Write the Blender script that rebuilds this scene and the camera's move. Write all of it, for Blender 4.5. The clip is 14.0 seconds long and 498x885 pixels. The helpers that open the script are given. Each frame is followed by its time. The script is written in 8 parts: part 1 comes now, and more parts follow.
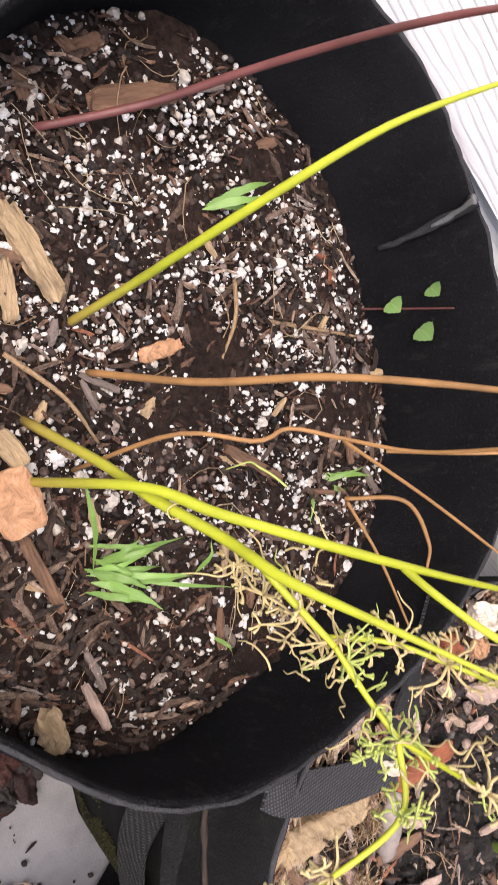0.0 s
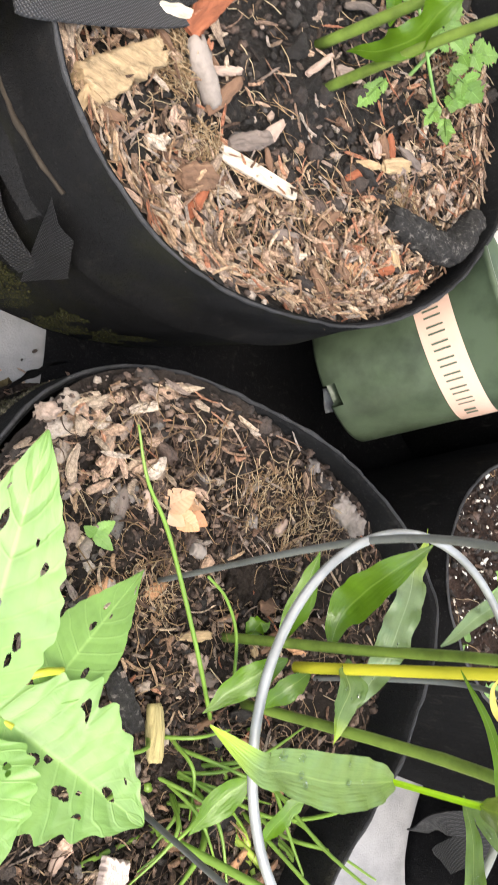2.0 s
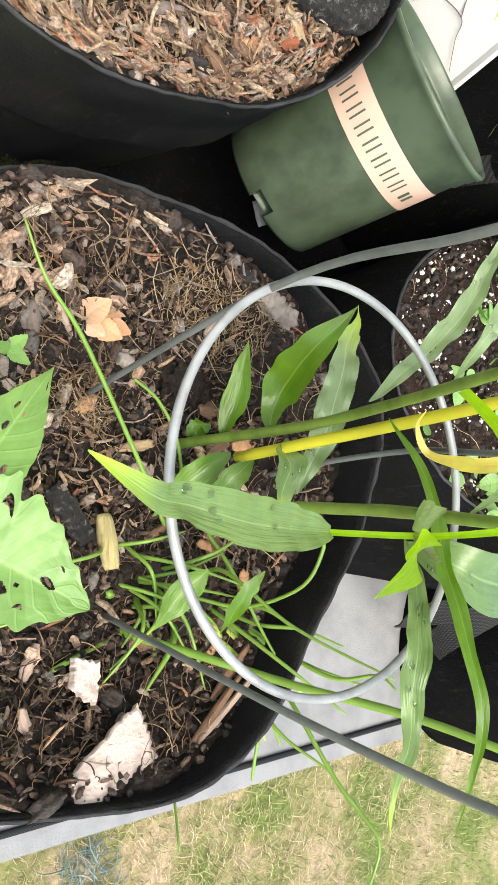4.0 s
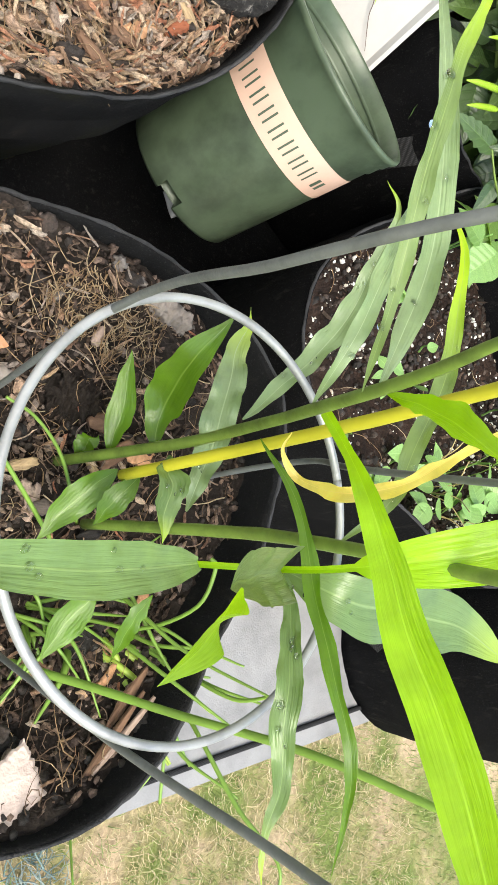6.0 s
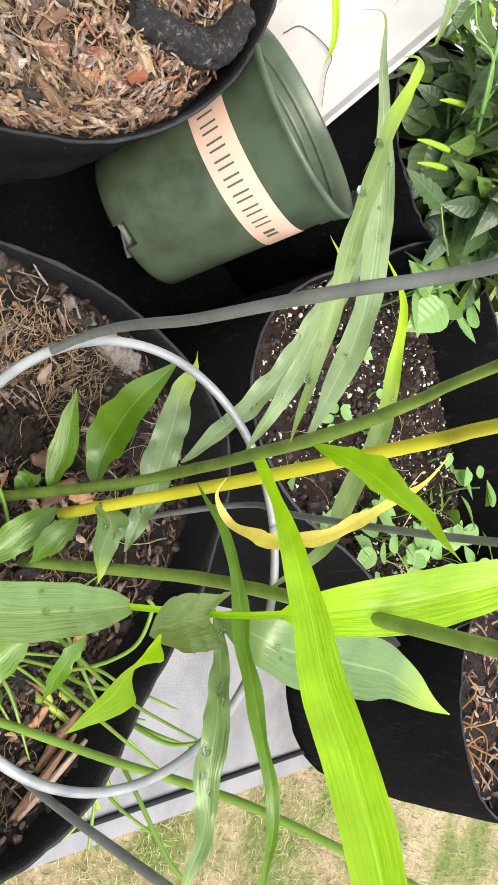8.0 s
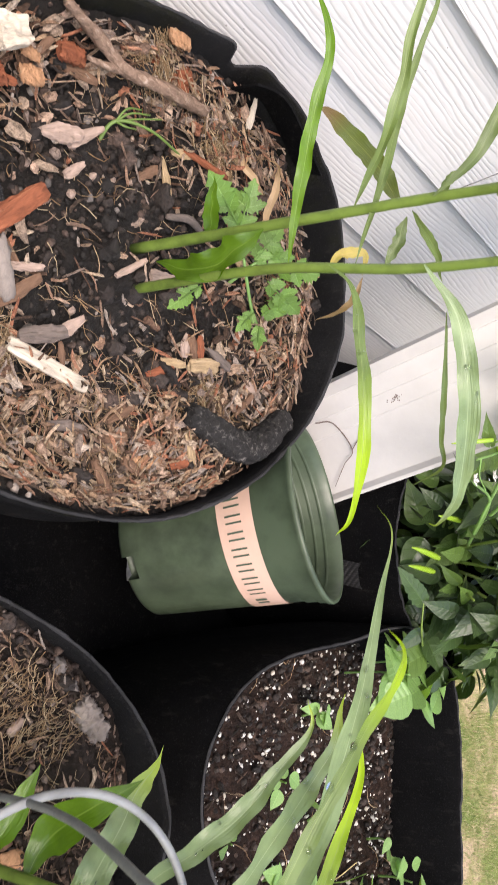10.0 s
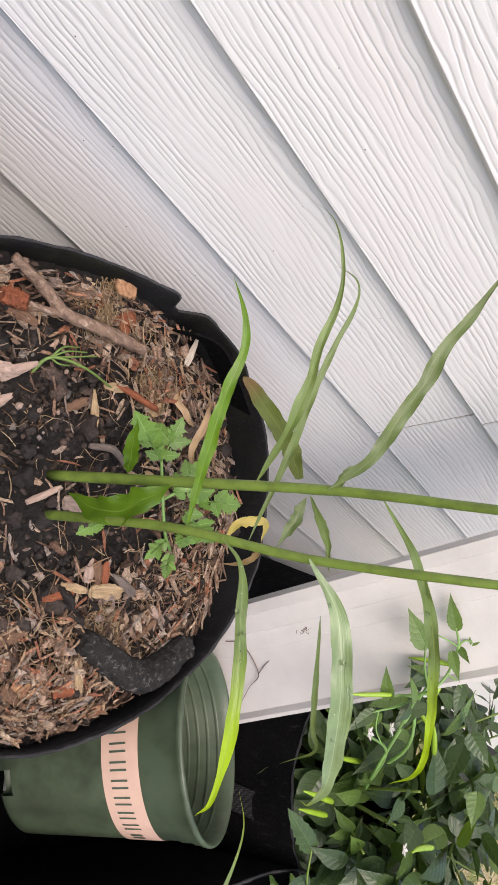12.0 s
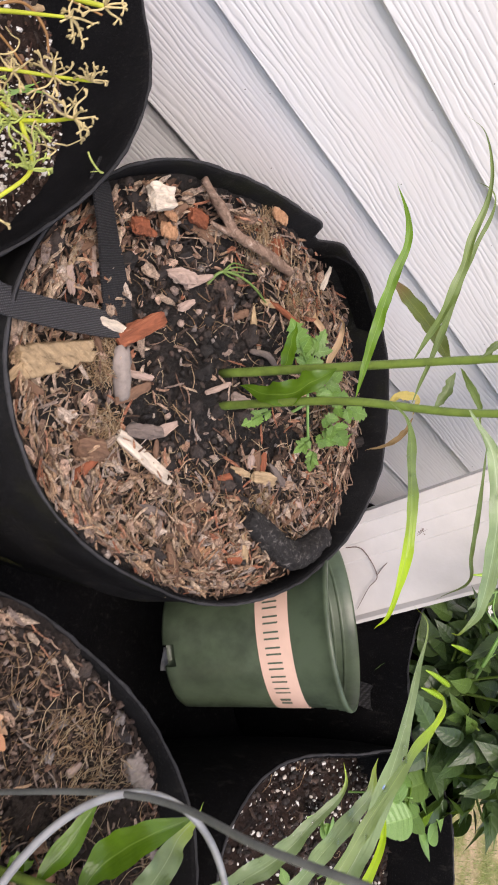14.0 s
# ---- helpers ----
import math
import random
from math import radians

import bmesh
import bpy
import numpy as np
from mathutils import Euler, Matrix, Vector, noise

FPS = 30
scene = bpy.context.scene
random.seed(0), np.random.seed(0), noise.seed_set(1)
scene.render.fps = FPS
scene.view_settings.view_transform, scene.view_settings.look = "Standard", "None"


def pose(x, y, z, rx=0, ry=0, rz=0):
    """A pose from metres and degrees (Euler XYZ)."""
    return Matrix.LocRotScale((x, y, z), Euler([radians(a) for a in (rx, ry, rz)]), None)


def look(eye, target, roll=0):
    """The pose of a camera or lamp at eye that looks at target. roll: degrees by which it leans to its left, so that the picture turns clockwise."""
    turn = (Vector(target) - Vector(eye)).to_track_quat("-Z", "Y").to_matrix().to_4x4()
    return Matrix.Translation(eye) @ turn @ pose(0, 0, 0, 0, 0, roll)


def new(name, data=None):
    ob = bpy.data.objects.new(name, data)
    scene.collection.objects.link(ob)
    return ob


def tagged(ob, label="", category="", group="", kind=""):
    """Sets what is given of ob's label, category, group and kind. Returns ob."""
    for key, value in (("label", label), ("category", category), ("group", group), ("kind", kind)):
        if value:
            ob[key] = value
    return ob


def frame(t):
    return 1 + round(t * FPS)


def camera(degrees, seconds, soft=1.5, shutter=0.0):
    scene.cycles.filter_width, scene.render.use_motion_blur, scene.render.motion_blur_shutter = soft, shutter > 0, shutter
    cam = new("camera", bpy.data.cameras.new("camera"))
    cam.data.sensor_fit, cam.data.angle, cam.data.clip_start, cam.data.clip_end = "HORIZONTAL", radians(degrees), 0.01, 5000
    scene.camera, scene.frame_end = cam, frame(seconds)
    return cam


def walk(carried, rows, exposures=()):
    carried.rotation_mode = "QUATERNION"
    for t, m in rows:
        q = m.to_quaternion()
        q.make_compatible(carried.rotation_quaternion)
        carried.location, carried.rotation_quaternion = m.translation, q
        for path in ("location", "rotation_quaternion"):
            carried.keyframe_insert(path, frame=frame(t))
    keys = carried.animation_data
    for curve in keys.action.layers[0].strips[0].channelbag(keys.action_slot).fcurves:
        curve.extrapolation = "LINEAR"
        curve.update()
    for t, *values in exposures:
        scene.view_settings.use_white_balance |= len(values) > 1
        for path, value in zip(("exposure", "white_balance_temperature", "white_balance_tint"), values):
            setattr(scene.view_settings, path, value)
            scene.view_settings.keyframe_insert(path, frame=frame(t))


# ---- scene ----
cam = camera(34.5, 14.0, soft=1.35, shutter=0.12)
PATH = [
    (0, -0.0015, 0.0272, 0.6010, 4.50, -41.42, 38.74),
    (0.5, 0.0199, -0.0226, 0.6169, 6.88, -41.55, 29.06),
    (1, 0.0656, -0.0798, 0.6165, 8.00, -41.55, 17.98),
    (1.5, 0.1203, -0.1388, 0.6204, 8.18, -41.82, 8.04),
    (2, 0.1503, -0.1722, 0.6344, 8.48, -41.94, 0.64),
    (2.2, 0.1609, -0.1899, 0.6364, 8.22, -42.02, -2.19),
    (4.3, 0.1904, -0.2216, 0.6415, 6.81, -42.13, -10.73),
    (4.5, 0.1951, -0.2234, 0.6423, 6.65, -42.33, -10.89),
    (5, 0.2123, -0.2247, 0.6469, 6.44, -42.86, -11.48),
    (5.5, 0.2285, -0.2170, 0.6539, 6.76, -43.46, -12.50),
    (6, 0.2371, -0.2064, 0.6571, 7.35, -43.80, -13.56),
    (6.5, 0.2371, -0.2043, 0.6581, 7.90, -44.10, -14.39),
    (7, 0.2436, -0.2095, 0.6498, 8.32, -44.59, -14.66),
    (7.2, 0.2498, -0.2084, 0.6525, 8.60, -45.02, -14.48),
    (9.3, 0.2085, -0.1818, 0.6981, 8.89, -49.33, -0.04),
    (9.5, 0.2038, -0.1668, 0.7026, 9.30, -49.60, 2.67),
    (10, 0.1956, -0.1066, 0.7015, 9.53, -50.55, 9.63),
    (10.5, 0.1964, -0.0607, 0.7061, 9.51, -51.54, 16.01),
    (11, 0.2096, -0.0456, 0.7323, 9.31, -52.52, 20.01),
    (11.5, 0.2031, -0.0372, 0.7487, 9.54, -53.54, 21.50),
    (12, 0.1871, -0.0310, 0.7493, 10.45, -54.32, 20.93),
    (12.5, 0.1808, -0.0324, 0.7489, 11.35, -54.62, 19.75),
    (13, 0.1674, -0.0309, 0.7259, 12.05, -54.30, 19.32),
    (13.5, 0.1424, -0.0744, 0.7230, 11.87, -53.31, 20.09),
    (14, 0.1118, -0.1763, 0.7224, 11.44, -51.66, 20.40),
]
walk(cam, [(t, pose(x, y, z, rx, ry, rz)) for t, x, y, z, rx, ry, rz in PATH], [(0.0, 0.95, 6700, 17), (1.0, 1.3, 6700, 15), (1.5, 1.42, 6700, 10), (2.2, 1.44, 6700, 5), (5.0, 1.26, 6700, 1), (7.0, 1.28, 6700, 2), (9.5, 1.05, 6700, 11), (10.5, 0.71, 6700, 13), (11.5, 0.57, 6700, 13), (12.5, 0.44, 6700, 14), (13.5, 0.46, 6700, 14), (14.0, 0.57, 6700, 16)])

# ---- light ----
sky_world = bpy.data.worlds.new("overcast_sky")
scene.world = sky_world
sky_world.use_nodes = True
wn = sky_world.node_tree.nodes
sky = wn.new("ShaderNodeTexSky")
sky.sky_type = "NISHITA"
sky.sun_disc = False
sky.sun_elevation, sky.sun_rotation = radians(58), radians(215)
sky.air_density, sky.dust_density = 1.0, 3.0
wn["Background"].inputs["Strength"].default_value = 0.165
sky_world.node_tree.links.new(sky.outputs["Color"], wn["Background"].inputs["Color"])
sun_data = bpy.data.lights.new("sun", "SUN")
sun_data.energy, sun_data.angle, sun_data.color = 1.8, radians(40), (1.0, 0.915, 0.845)
sun = new("sun", sun_data)
sun.matrix_world = look((-2.0, -2.2, 4.8), (0.5, 0.0, 0.2))


# ---- materials ----
def material(name, colour, rough=0.6, metal=0.0, spec=0.5):
    m = bpy.data.materials.new(name)
    m.use_nodes = True
    b = m.node_tree.nodes["Principled BSDF"]
    b.inputs["Base Color"].default_value = (*colour, 1)
    b.inputs["Roughness"].default_value = rough
    b.inputs["Metallic"].default_value = metal
    b.inputs["Specular IOR Level"].default_value = spec
    return m, m.node_tree.nodes, m.node_tree.links, b


def texture(nodes, links, kind, scale, stretch=(1, 1, 1), detail=4.0, rough=0.6, turn=(0, 0, 0), distortion=0.0):
    """A texture in object coordinates, in metres."""
    co, mp = nodes.new("ShaderNodeTexCoord"), nodes.new("ShaderNodeMapping")
    mp.inputs["Scale"].default_value = stretch
    mp.inputs["Rotation"].default_value = [radians(a) for a in turn]
    links.new(co.outputs["Object"], mp.inputs["Vector"])
    tex = nodes.new(kind)
    tex.inputs["Scale"].default_value = scale
    if kind == "ShaderNodeTexNoise":
        tex.inputs["Detail"].default_value, tex.inputs["Roughness"].default_value = detail, rough
        tex.inputs["Distortion"].default_value = distortion
    links.new(mp.outputs["Vector"], tex.inputs["Vector"])
    return tex


def ramp(nodes, links, source, stops):
    r = nodes.new("ShaderNodeValToRGB")
    while len(r.color_ramp.elements) < len(stops):
        r.color_ramp.elements.new(0.5)
    for e, (p, c) in zip(r.color_ramp.elements, stops):
        e.position, e.color = p, (*c, 1) if len(c) == 3 else c
    links.new(source, r.inputs["Fac"])
    return r


def mixed(nodes, links, fac, a, b, blend="MIX"):
    m = nodes.new("ShaderNodeMix")
    m.data_type, m.blend_type = "RGBA", blend
    for socket, v in ((m.inputs["Factor"], fac), (m.inputs["A"], a), (m.inputs["B"], b)):
        if isinstance(v, (int, float)):
            socket.default_value = v
        elif isinstance(v, tuple):
            socket.default_value = (*v, 1)
        else:
            links.new(v, socket)
    return m.outputs["Result"]


def bump(nodes, links, bsdf, height, strength, distance):
    b = nodes.new("ShaderNodeBump")
    b.inputs["Strength"].default_value, b.inputs["Distance"].default_value = strength, distance
    links.new(height, b.inputs["Height"])
    if bsdf.inputs["Normal"].is_linked:
        links.new(bsdf.inputs["Normal"].links[0].from_socket, b.inputs["Normal"])
    links.new(b.outputs["Normal"], bsdf.inputs["Normal"])


def felt_material(name, base, moss):
    m, n, l, b = material(name, base, 0.95, spec=0.04)
    big = texture(n, l, "ShaderNodeTexNoise", 9, detail=6)
    fuzz = texture(n, l, "ShaderNodeTexNoise", 900, detail=3)
    lint = texture(n, l, "ShaderNodeTexNoise", 140, (1, 1, 0.35), detail=5)
    c1 = mixed(n, l, ramp(n, l, big.outputs["Fac"], [(0.4, (0, 0, 0)), (0.75, (1, 1, 1))]).outputs["Color"], base, tuple(2.0 * v for v in base))
    c2 = mixed(n, l, ramp(n, l, lint.outputs["Fac"], [(0.58, (0, 0, 0)), (0.8, (0.7, 0.7, 0.7))]).outputs["Color"], c1, (0.04, 0.037, 0.034))
    stain = texture(n, l, "ShaderNodeTexNoise", 5.5, detail=7, rough=0.7)
    c3 = mixed(n, l, ramp(n, l, stain.outputs["Fac"], [(0.50, (0, 0, 0)), (0.66, (moss, moss, moss))]).outputs["Color"], c2, (0.034, 0.036, 0.008))
    hairs = texture(n, l, "ShaderNodeTexNoise", 520, (1, 1, 1), detail=5, rough=0.75)
    c4 = mixed(n, l, ramp(n, l, hairs.outputs["Fac"], [(0.57, (0, 0, 0)), (0.72, (0.55, 0.55, 0.55))]).outputs["Color"], c3, (0.070, 0.068, 0.068))
    l.new(c4, b.inputs["Base Color"])
    bump(n, l, b, fuzz.outputs["Fac"], 0.9, 0.0022)
    bump(n, l, b, hairs.outputs["Fac"], 0.7, 0.0026)
    bump(n, l, b, lint.outputs["Fac"], 0.5, 0.003)
    return m


def soil_material(name, dark, light, rough=0.95):
    m, n, l, b = material(name, dark, rough, spec=0.2 if rough > 0.9 else 0.4)
    big = texture(n, l, "ShaderNodeTexNoise", 26, detail=8, rough=0.7)
    fine = texture(n, l, "ShaderNodeTexNoise", 240, detail=6, rough=0.75)
    c = mixed(n, l, ramp(n, l, fine.outputs["Fac"], [(0.35, (0, 0, 0)), (0.7, (1, 1, 1))]).outputs["Color"], dark, light)
    c = mixed(n, l, ramp(n, l, big.outputs["Fac"], [(0.35, (0, 0, 0)), (0.65, (1, 1, 1))]).outputs["Color"], c, dark)
    l.new(c, b.inputs["Base Color"])
    bump(n, l, b, fine.outputs["Fac"], 1.0, 0.007)
    return m


def island_material(name, colours, rough=0.85, grain=0.5, spec=0.3, streaks=False):
    """Many small joined bits, each of its own colour."""
    m, n, l, b = material(name, colours[0], rough, spec=spec)
    geo = n.new("ShaderNodeNewGeometry")
    steps = [(i / len(colours), c) for i, c in enumerate(colours)]
    r = ramp(n, l, geo.outputs["Random Per Island"], steps)
    r.color_ramp.interpolation = "CONSTANT"
    fine = texture(n, l, "ShaderNodeTexNoise", 420, (1, 1, 1), detail=5, rough=0.7)
    shade = ramp(n, l, fine.outputs["Fac"], [(0.32, (1 - 1.3 * grain,) * 3), (0.6, (1, 1, 1))])
    c = mixed(n, l, 1.0, r.outputs["Color"], shade.outputs["Color"], "MULTIPLY")
    if streaks:
        # torn wood grain along each splinter
        co, mp, g = n.new("ShaderNodeUVMap"), n.new("ShaderNodeMapping"), n.new("ShaderNodeTexNoise")
        mp.inputs["Scale"].default_value = (7.0, 1.0, 1.0)
        g.inputs["Scale"].default_value, g.inputs["Detail"].default_value, g.inputs["Roughness"].default_value = 1.6, 5.0, 0.7
        l.new(co.outputs["UV"], mp.inputs["Vector"])
        l.new(mp.outputs["Vector"], g.inputs["Vector"])
        c = mixed(n, l, 1.0, c, ramp(n, l, g.outputs["Fac"], [(0.32, (0.45, 0.41, 0.38)), (0.46, (1.0, 0.98, 0.96)), (0.64, (1.35, 1.33, 1.30))]).outputs["Color"], "MULTIPLY")
        bump(n, l, b, g.outputs["Fac"], 1.0, 0.0016)
    l.new(c, b.inputs["Base Color"])
    bump(n, l, b, fine.outputs["Fac"], 0.9, 0.0025)
    return m


def wood_material(name, a, c, rough=0.85, scale=150, stretch=(0.14, 1, 1)):
    m, n, l, b = material(name, a, rough, spec=0.3)
    g = texture(n, l, "ShaderNodeTexNoise", scale, stretch, detail=7, rough=0.7, distortion=0.6)
    s = texture(n, l, "ShaderNodeTexNoise", scale * 0.4, (1, 1, 1), detail=4)
    col = ramp(n, l, g.outputs["Fac"], [(0.30, tuple(0.28 * v for v in a)), (0.42, tuple(0.75 * v for v in a)), (0.55, a), (0.7, c)])
    l.new(mixed(n, l, ramp(n, l, s.outputs["Fac"], [(0.5, (0, 0, 0)), (0.8, (0.7, 0.7, 0.7))]).outputs["Color"], col.outputs["Color"], tuple(0.35 * v for v in a)), b.inputs["Base Color"])
    bump(n, l, b, g.outputs["Fac"], 1.0, 0.004)
    return m


def leaf_material(name, top, vein, thin=0.35, rough=0.36, stripes=210.0, ribs=0.0, tip=None, turns=0.55):
    """Leaf blade with fine lengthwise veins; a part of the light comes through."""
    m, n, l, b = material(name, top, rough, spec=0.55)
    co = n.new("ShaderNodeUVMap")
    sep = n.new("ShaderNodeSeparateXYZ")
    l.new(co.outputs["UV"], sep.inputs["Vector"])
    wave = n.new("ShaderNodeMath")
    wave.operation = "MULTIPLY"
    wave.inputs[1].default_value = stripes
    l.new(sep.outputs["X"], wave.inputs[0])
    sn = n.new("ShaderNodeMath")
    sn.operation = "SINE"
    l.new(wave.outputs[0], sn.inputs[0])
    blot = texture(n, l, "ShaderNodeTexNoise", 45, detail=5)
    mid = ramp(n, l, sep.outputs["X"], [(0.47, (0, 0, 0)), (0.495, (0.7, 0.7, 0.7)), (0.505, (0.7, 0.7, 0.7)), (0.53, (0, 0, 0))])
    c = mixed(n, l, ramp(n, l, blot.outputs["Fac"], [(0.35, (0, 0, 0)), (0.7, (1, 1, 1))]).outputs["Color"], top, tuple(0.72 * v for v in top))
    if tip:
        # the blade turns lime towards its tip
        c = mixed(n, l, ramp(n, l, sep.outputs["Y"], [(turns - 0.08, (0, 0, 0)), (turns + 0.12, (1, 1, 1))]).outputs["Color"], c, tip)
    c = mixed(n, l, mid.outputs["Color"], c, vein)
    if ribs:
        # side ribs that run forward from the midrib
        def calc(op, x, y=0.0):
            k = n.new("ShaderNodeMath")
            k.operation = op
            for i, v in enumerate((x, y)):
                if isinstance(v, (int, float)):
                    k.inputs[i].default_value = v
                else:
                    l.new(v, k.inputs[i])
            return k.outputs[0]

        off = calc("ABSOLUTE", calc("SUBTRACT", sep.outputs["X"], 0.5))
        cycle = calc("FRACT", calc("SUBTRACT", calc("MULTIPLY", sep.outputs["Y"], ribs), calc("MULTIPLY", off, ribs * 0.45)))
        rib = ramp(n, l, cycle, [(0.0, (0.3, 0.3, 0.3)), (0.08, (0, 0, 0)), (0.9, (0, 0, 0)), (1.0, (0.3, 0.3, 0.3))])
        c = mixed(n, l, rib.outputs["Color"], c, vein)
        bump(n, l, b, rib.outputs["Color"], 0.5, 0.0012)
    keep = 0.96 if stripes > 100 else 0.98
    side = ramp(n, l, sn.outputs[0], [(0.0, (keep,) * 3), (0.7, (1, 1, 1))])
    c = mixed(n, l, 1.0, c, side.outputs["Color"], "MULTIPLY")
    tint = n.new("ShaderNodeObjectInfo")
    hs = n.new("ShaderNodeHueSaturation")
    vary = n.new("ShaderNodeMapRange")
    vary.inputs["To Min"].default_value, vary.inputs["To Max"].default_value = 0.82, 1.18
    l.new(tint.outputs["Random"], vary.inputs["Value"])
    l.new(vary.outputs["Result"], hs.inputs["Value"])
    l.new(c, hs.inputs["Color"])
    l.new(hs.outputs["Color"], b.inputs["Base Color"])
    bump(n, l, b, sn.outputs[0], 0.08, 0.0005)
    b.inputs["Coat Weight"].default_value, b.inputs["Coat Roughness"].default_value = 0.25, 0.12
    mp, crinkle = n.new("ShaderNodeMapping"), n.new("ShaderNodeTexNoise")
    mp.inputs["Scale"].default_value = (9.0, 5.0, 1.0)
    crinkle.inputs["Scale"].default_value, crinkle.inputs["Detail"].default_value = 1.6, 5.0
    l.new(co.outputs["UV"], mp.inputs["Vector"])
    l.new(mp.outputs["Vector"], crinkle.inputs["Vector"])
    bump(n, l, b, crinkle.outputs["Fac"], 0.42, 0.0022 if stripes > 100 else 0.0008)
    tr = n.new("ShaderNodeBsdfTranslucent")
    bright = mixed(n, l, 1.0, hs.outputs["Color"], (1.9, 1.8, 0.45), "MULTIPLY")
    l.new(bright, tr.inputs["Color"])
    mix = n.new("ShaderNodeMixShader")
    mix.inputs["Fac"].default_value = thin
    out = n["Material Output"]
    l.new(b.outputs["BSDF"], mix.inputs[1])
    l.new(tr.outputs["BSDF"], mix.inputs[2])
    l.new(mix.outputs["Shader"], out.inputs["Surface"])
    return m


FELT = felt_material("black_felt", (0.006, 0.006, 0.0065), 0.0)
FRAYED = felt_material("frayed_felt_edge", (0.05, 0.05, 0.053), 0.0)
FELT_LIGHTER = felt_material("lighter_black_felt", (0.0105, 0.0105, 0.0115), 0.0)
FELT_GREY = felt_material("worn_grey_felt", (0.017, 0.017, 0.018), 0.0)
FELT_MOSSY = felt_material("mossy_black_felt", (0.0125, 0.0125, 0.0132), 0.4)
SOIL = soil_material("mulchy_soil", (0.020, 0.0155, 0.0135), (0.095, 0.073, 0.061))
DAMP_SOIL = soil_material("damp_black_soil", (0.010, 0.0085, 0.0078), (0.050, 0.040, 0.034), 0.62)
POTTING = soil_material("potting_soil", (0.017, 0.011, 0.009), (0.105, 0.062, 0.046))


def siding_material():
    m, n, l, b = material("white_vinyl_siding", (0.78, 0.78, 0.79), 0.42, spec=0.4)
    co, sep = n.new("ShaderNodeTexCoord"), n.new("ShaderNodeSeparateXYZ")
    l.new(co.outputs["Object"], sep.inputs["Vector"])
    sway = texture(n, l, "ShaderNodeTexNoise", 26, (0.36, 1, 1.7), detail=3.0, rough=0.55)
    drift = texture(n, l, "ShaderNodeTexNoise", 5, (0.6, 1, 1), detail=1.0)

    def sum_of(op, x, y):
        m2 = n.new("ShaderNodeMath")
        m2.operation = op
        for k, v in enumerate((x, y)):
            if isinstance(v, (int, float)):
                m2.inputs[k].default_value = v
            else:
                l.new(v, m2.inputs[k])
        return m2.outputs[0]

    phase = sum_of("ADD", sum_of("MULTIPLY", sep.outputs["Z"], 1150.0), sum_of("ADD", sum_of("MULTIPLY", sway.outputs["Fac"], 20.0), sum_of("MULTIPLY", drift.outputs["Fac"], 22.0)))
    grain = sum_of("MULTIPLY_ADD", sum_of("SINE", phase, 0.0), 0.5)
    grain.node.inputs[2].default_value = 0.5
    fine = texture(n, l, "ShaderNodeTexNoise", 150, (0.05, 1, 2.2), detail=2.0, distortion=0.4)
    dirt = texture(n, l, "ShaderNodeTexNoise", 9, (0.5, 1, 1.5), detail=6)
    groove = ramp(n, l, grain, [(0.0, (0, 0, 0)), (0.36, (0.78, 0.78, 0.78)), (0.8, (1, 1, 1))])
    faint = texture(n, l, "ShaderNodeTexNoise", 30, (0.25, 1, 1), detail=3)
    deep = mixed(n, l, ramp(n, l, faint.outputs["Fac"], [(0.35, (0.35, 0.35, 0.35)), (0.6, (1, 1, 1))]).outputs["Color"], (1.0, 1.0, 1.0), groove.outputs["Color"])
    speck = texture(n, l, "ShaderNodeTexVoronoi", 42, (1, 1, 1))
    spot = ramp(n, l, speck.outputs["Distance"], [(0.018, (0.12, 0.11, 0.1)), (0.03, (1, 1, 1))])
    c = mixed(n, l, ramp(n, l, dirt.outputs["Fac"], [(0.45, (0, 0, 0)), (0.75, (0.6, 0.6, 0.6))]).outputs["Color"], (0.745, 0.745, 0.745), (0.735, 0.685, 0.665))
    # groove colour is darkened too, adding the emboss's shade to the bump
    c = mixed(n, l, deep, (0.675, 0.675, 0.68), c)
    c = mixed(n, l, 1.0, c, spot.outputs["Color"], "MULTIPLY")
    l.new(c, b.inputs["Base Color"])
    bump(n, l, b, deep, 0.34, 0.0011)
    bump(n, l, b, fine.outputs["Fac"], 0.4, 0.0006)
    return m


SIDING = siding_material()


def plain_material(name, colour, rough, big=12, spread=0.12, fine=300, depth=0.0006, spec=0.5, metal=0.0):
    m, n, l, b = material(name, colour, rough, metal, spec)
    t, f = texture(n, l, "ShaderNodeTexNoise", big, detail=6), texture(n, l, "ShaderNodeTexNoise", fine, detail=4)
    dark = tuple(v * (1 - 2.5 * spread) for v in colour)
    l.new(mixed(n, l, ramp(n, l, t.outputs["Fac"], [(0.42, (0, 0, 0)), (0.75, (1, 1, 1))]).outputs["Color"], colour, dark), b.inputs["Base Color"])
    l.new(ramp(n, l, f.outputs["Fac"], [(0.3, (max(rough - 0.12, 0.05),) * 3), (0.7, (min(rough + 0.12, 1),) * 3)]).outputs["Color"], b.inputs["Roughness"])
    bump(n, l, b, f.outputs["Fac"], 0.5, depth)
    return m


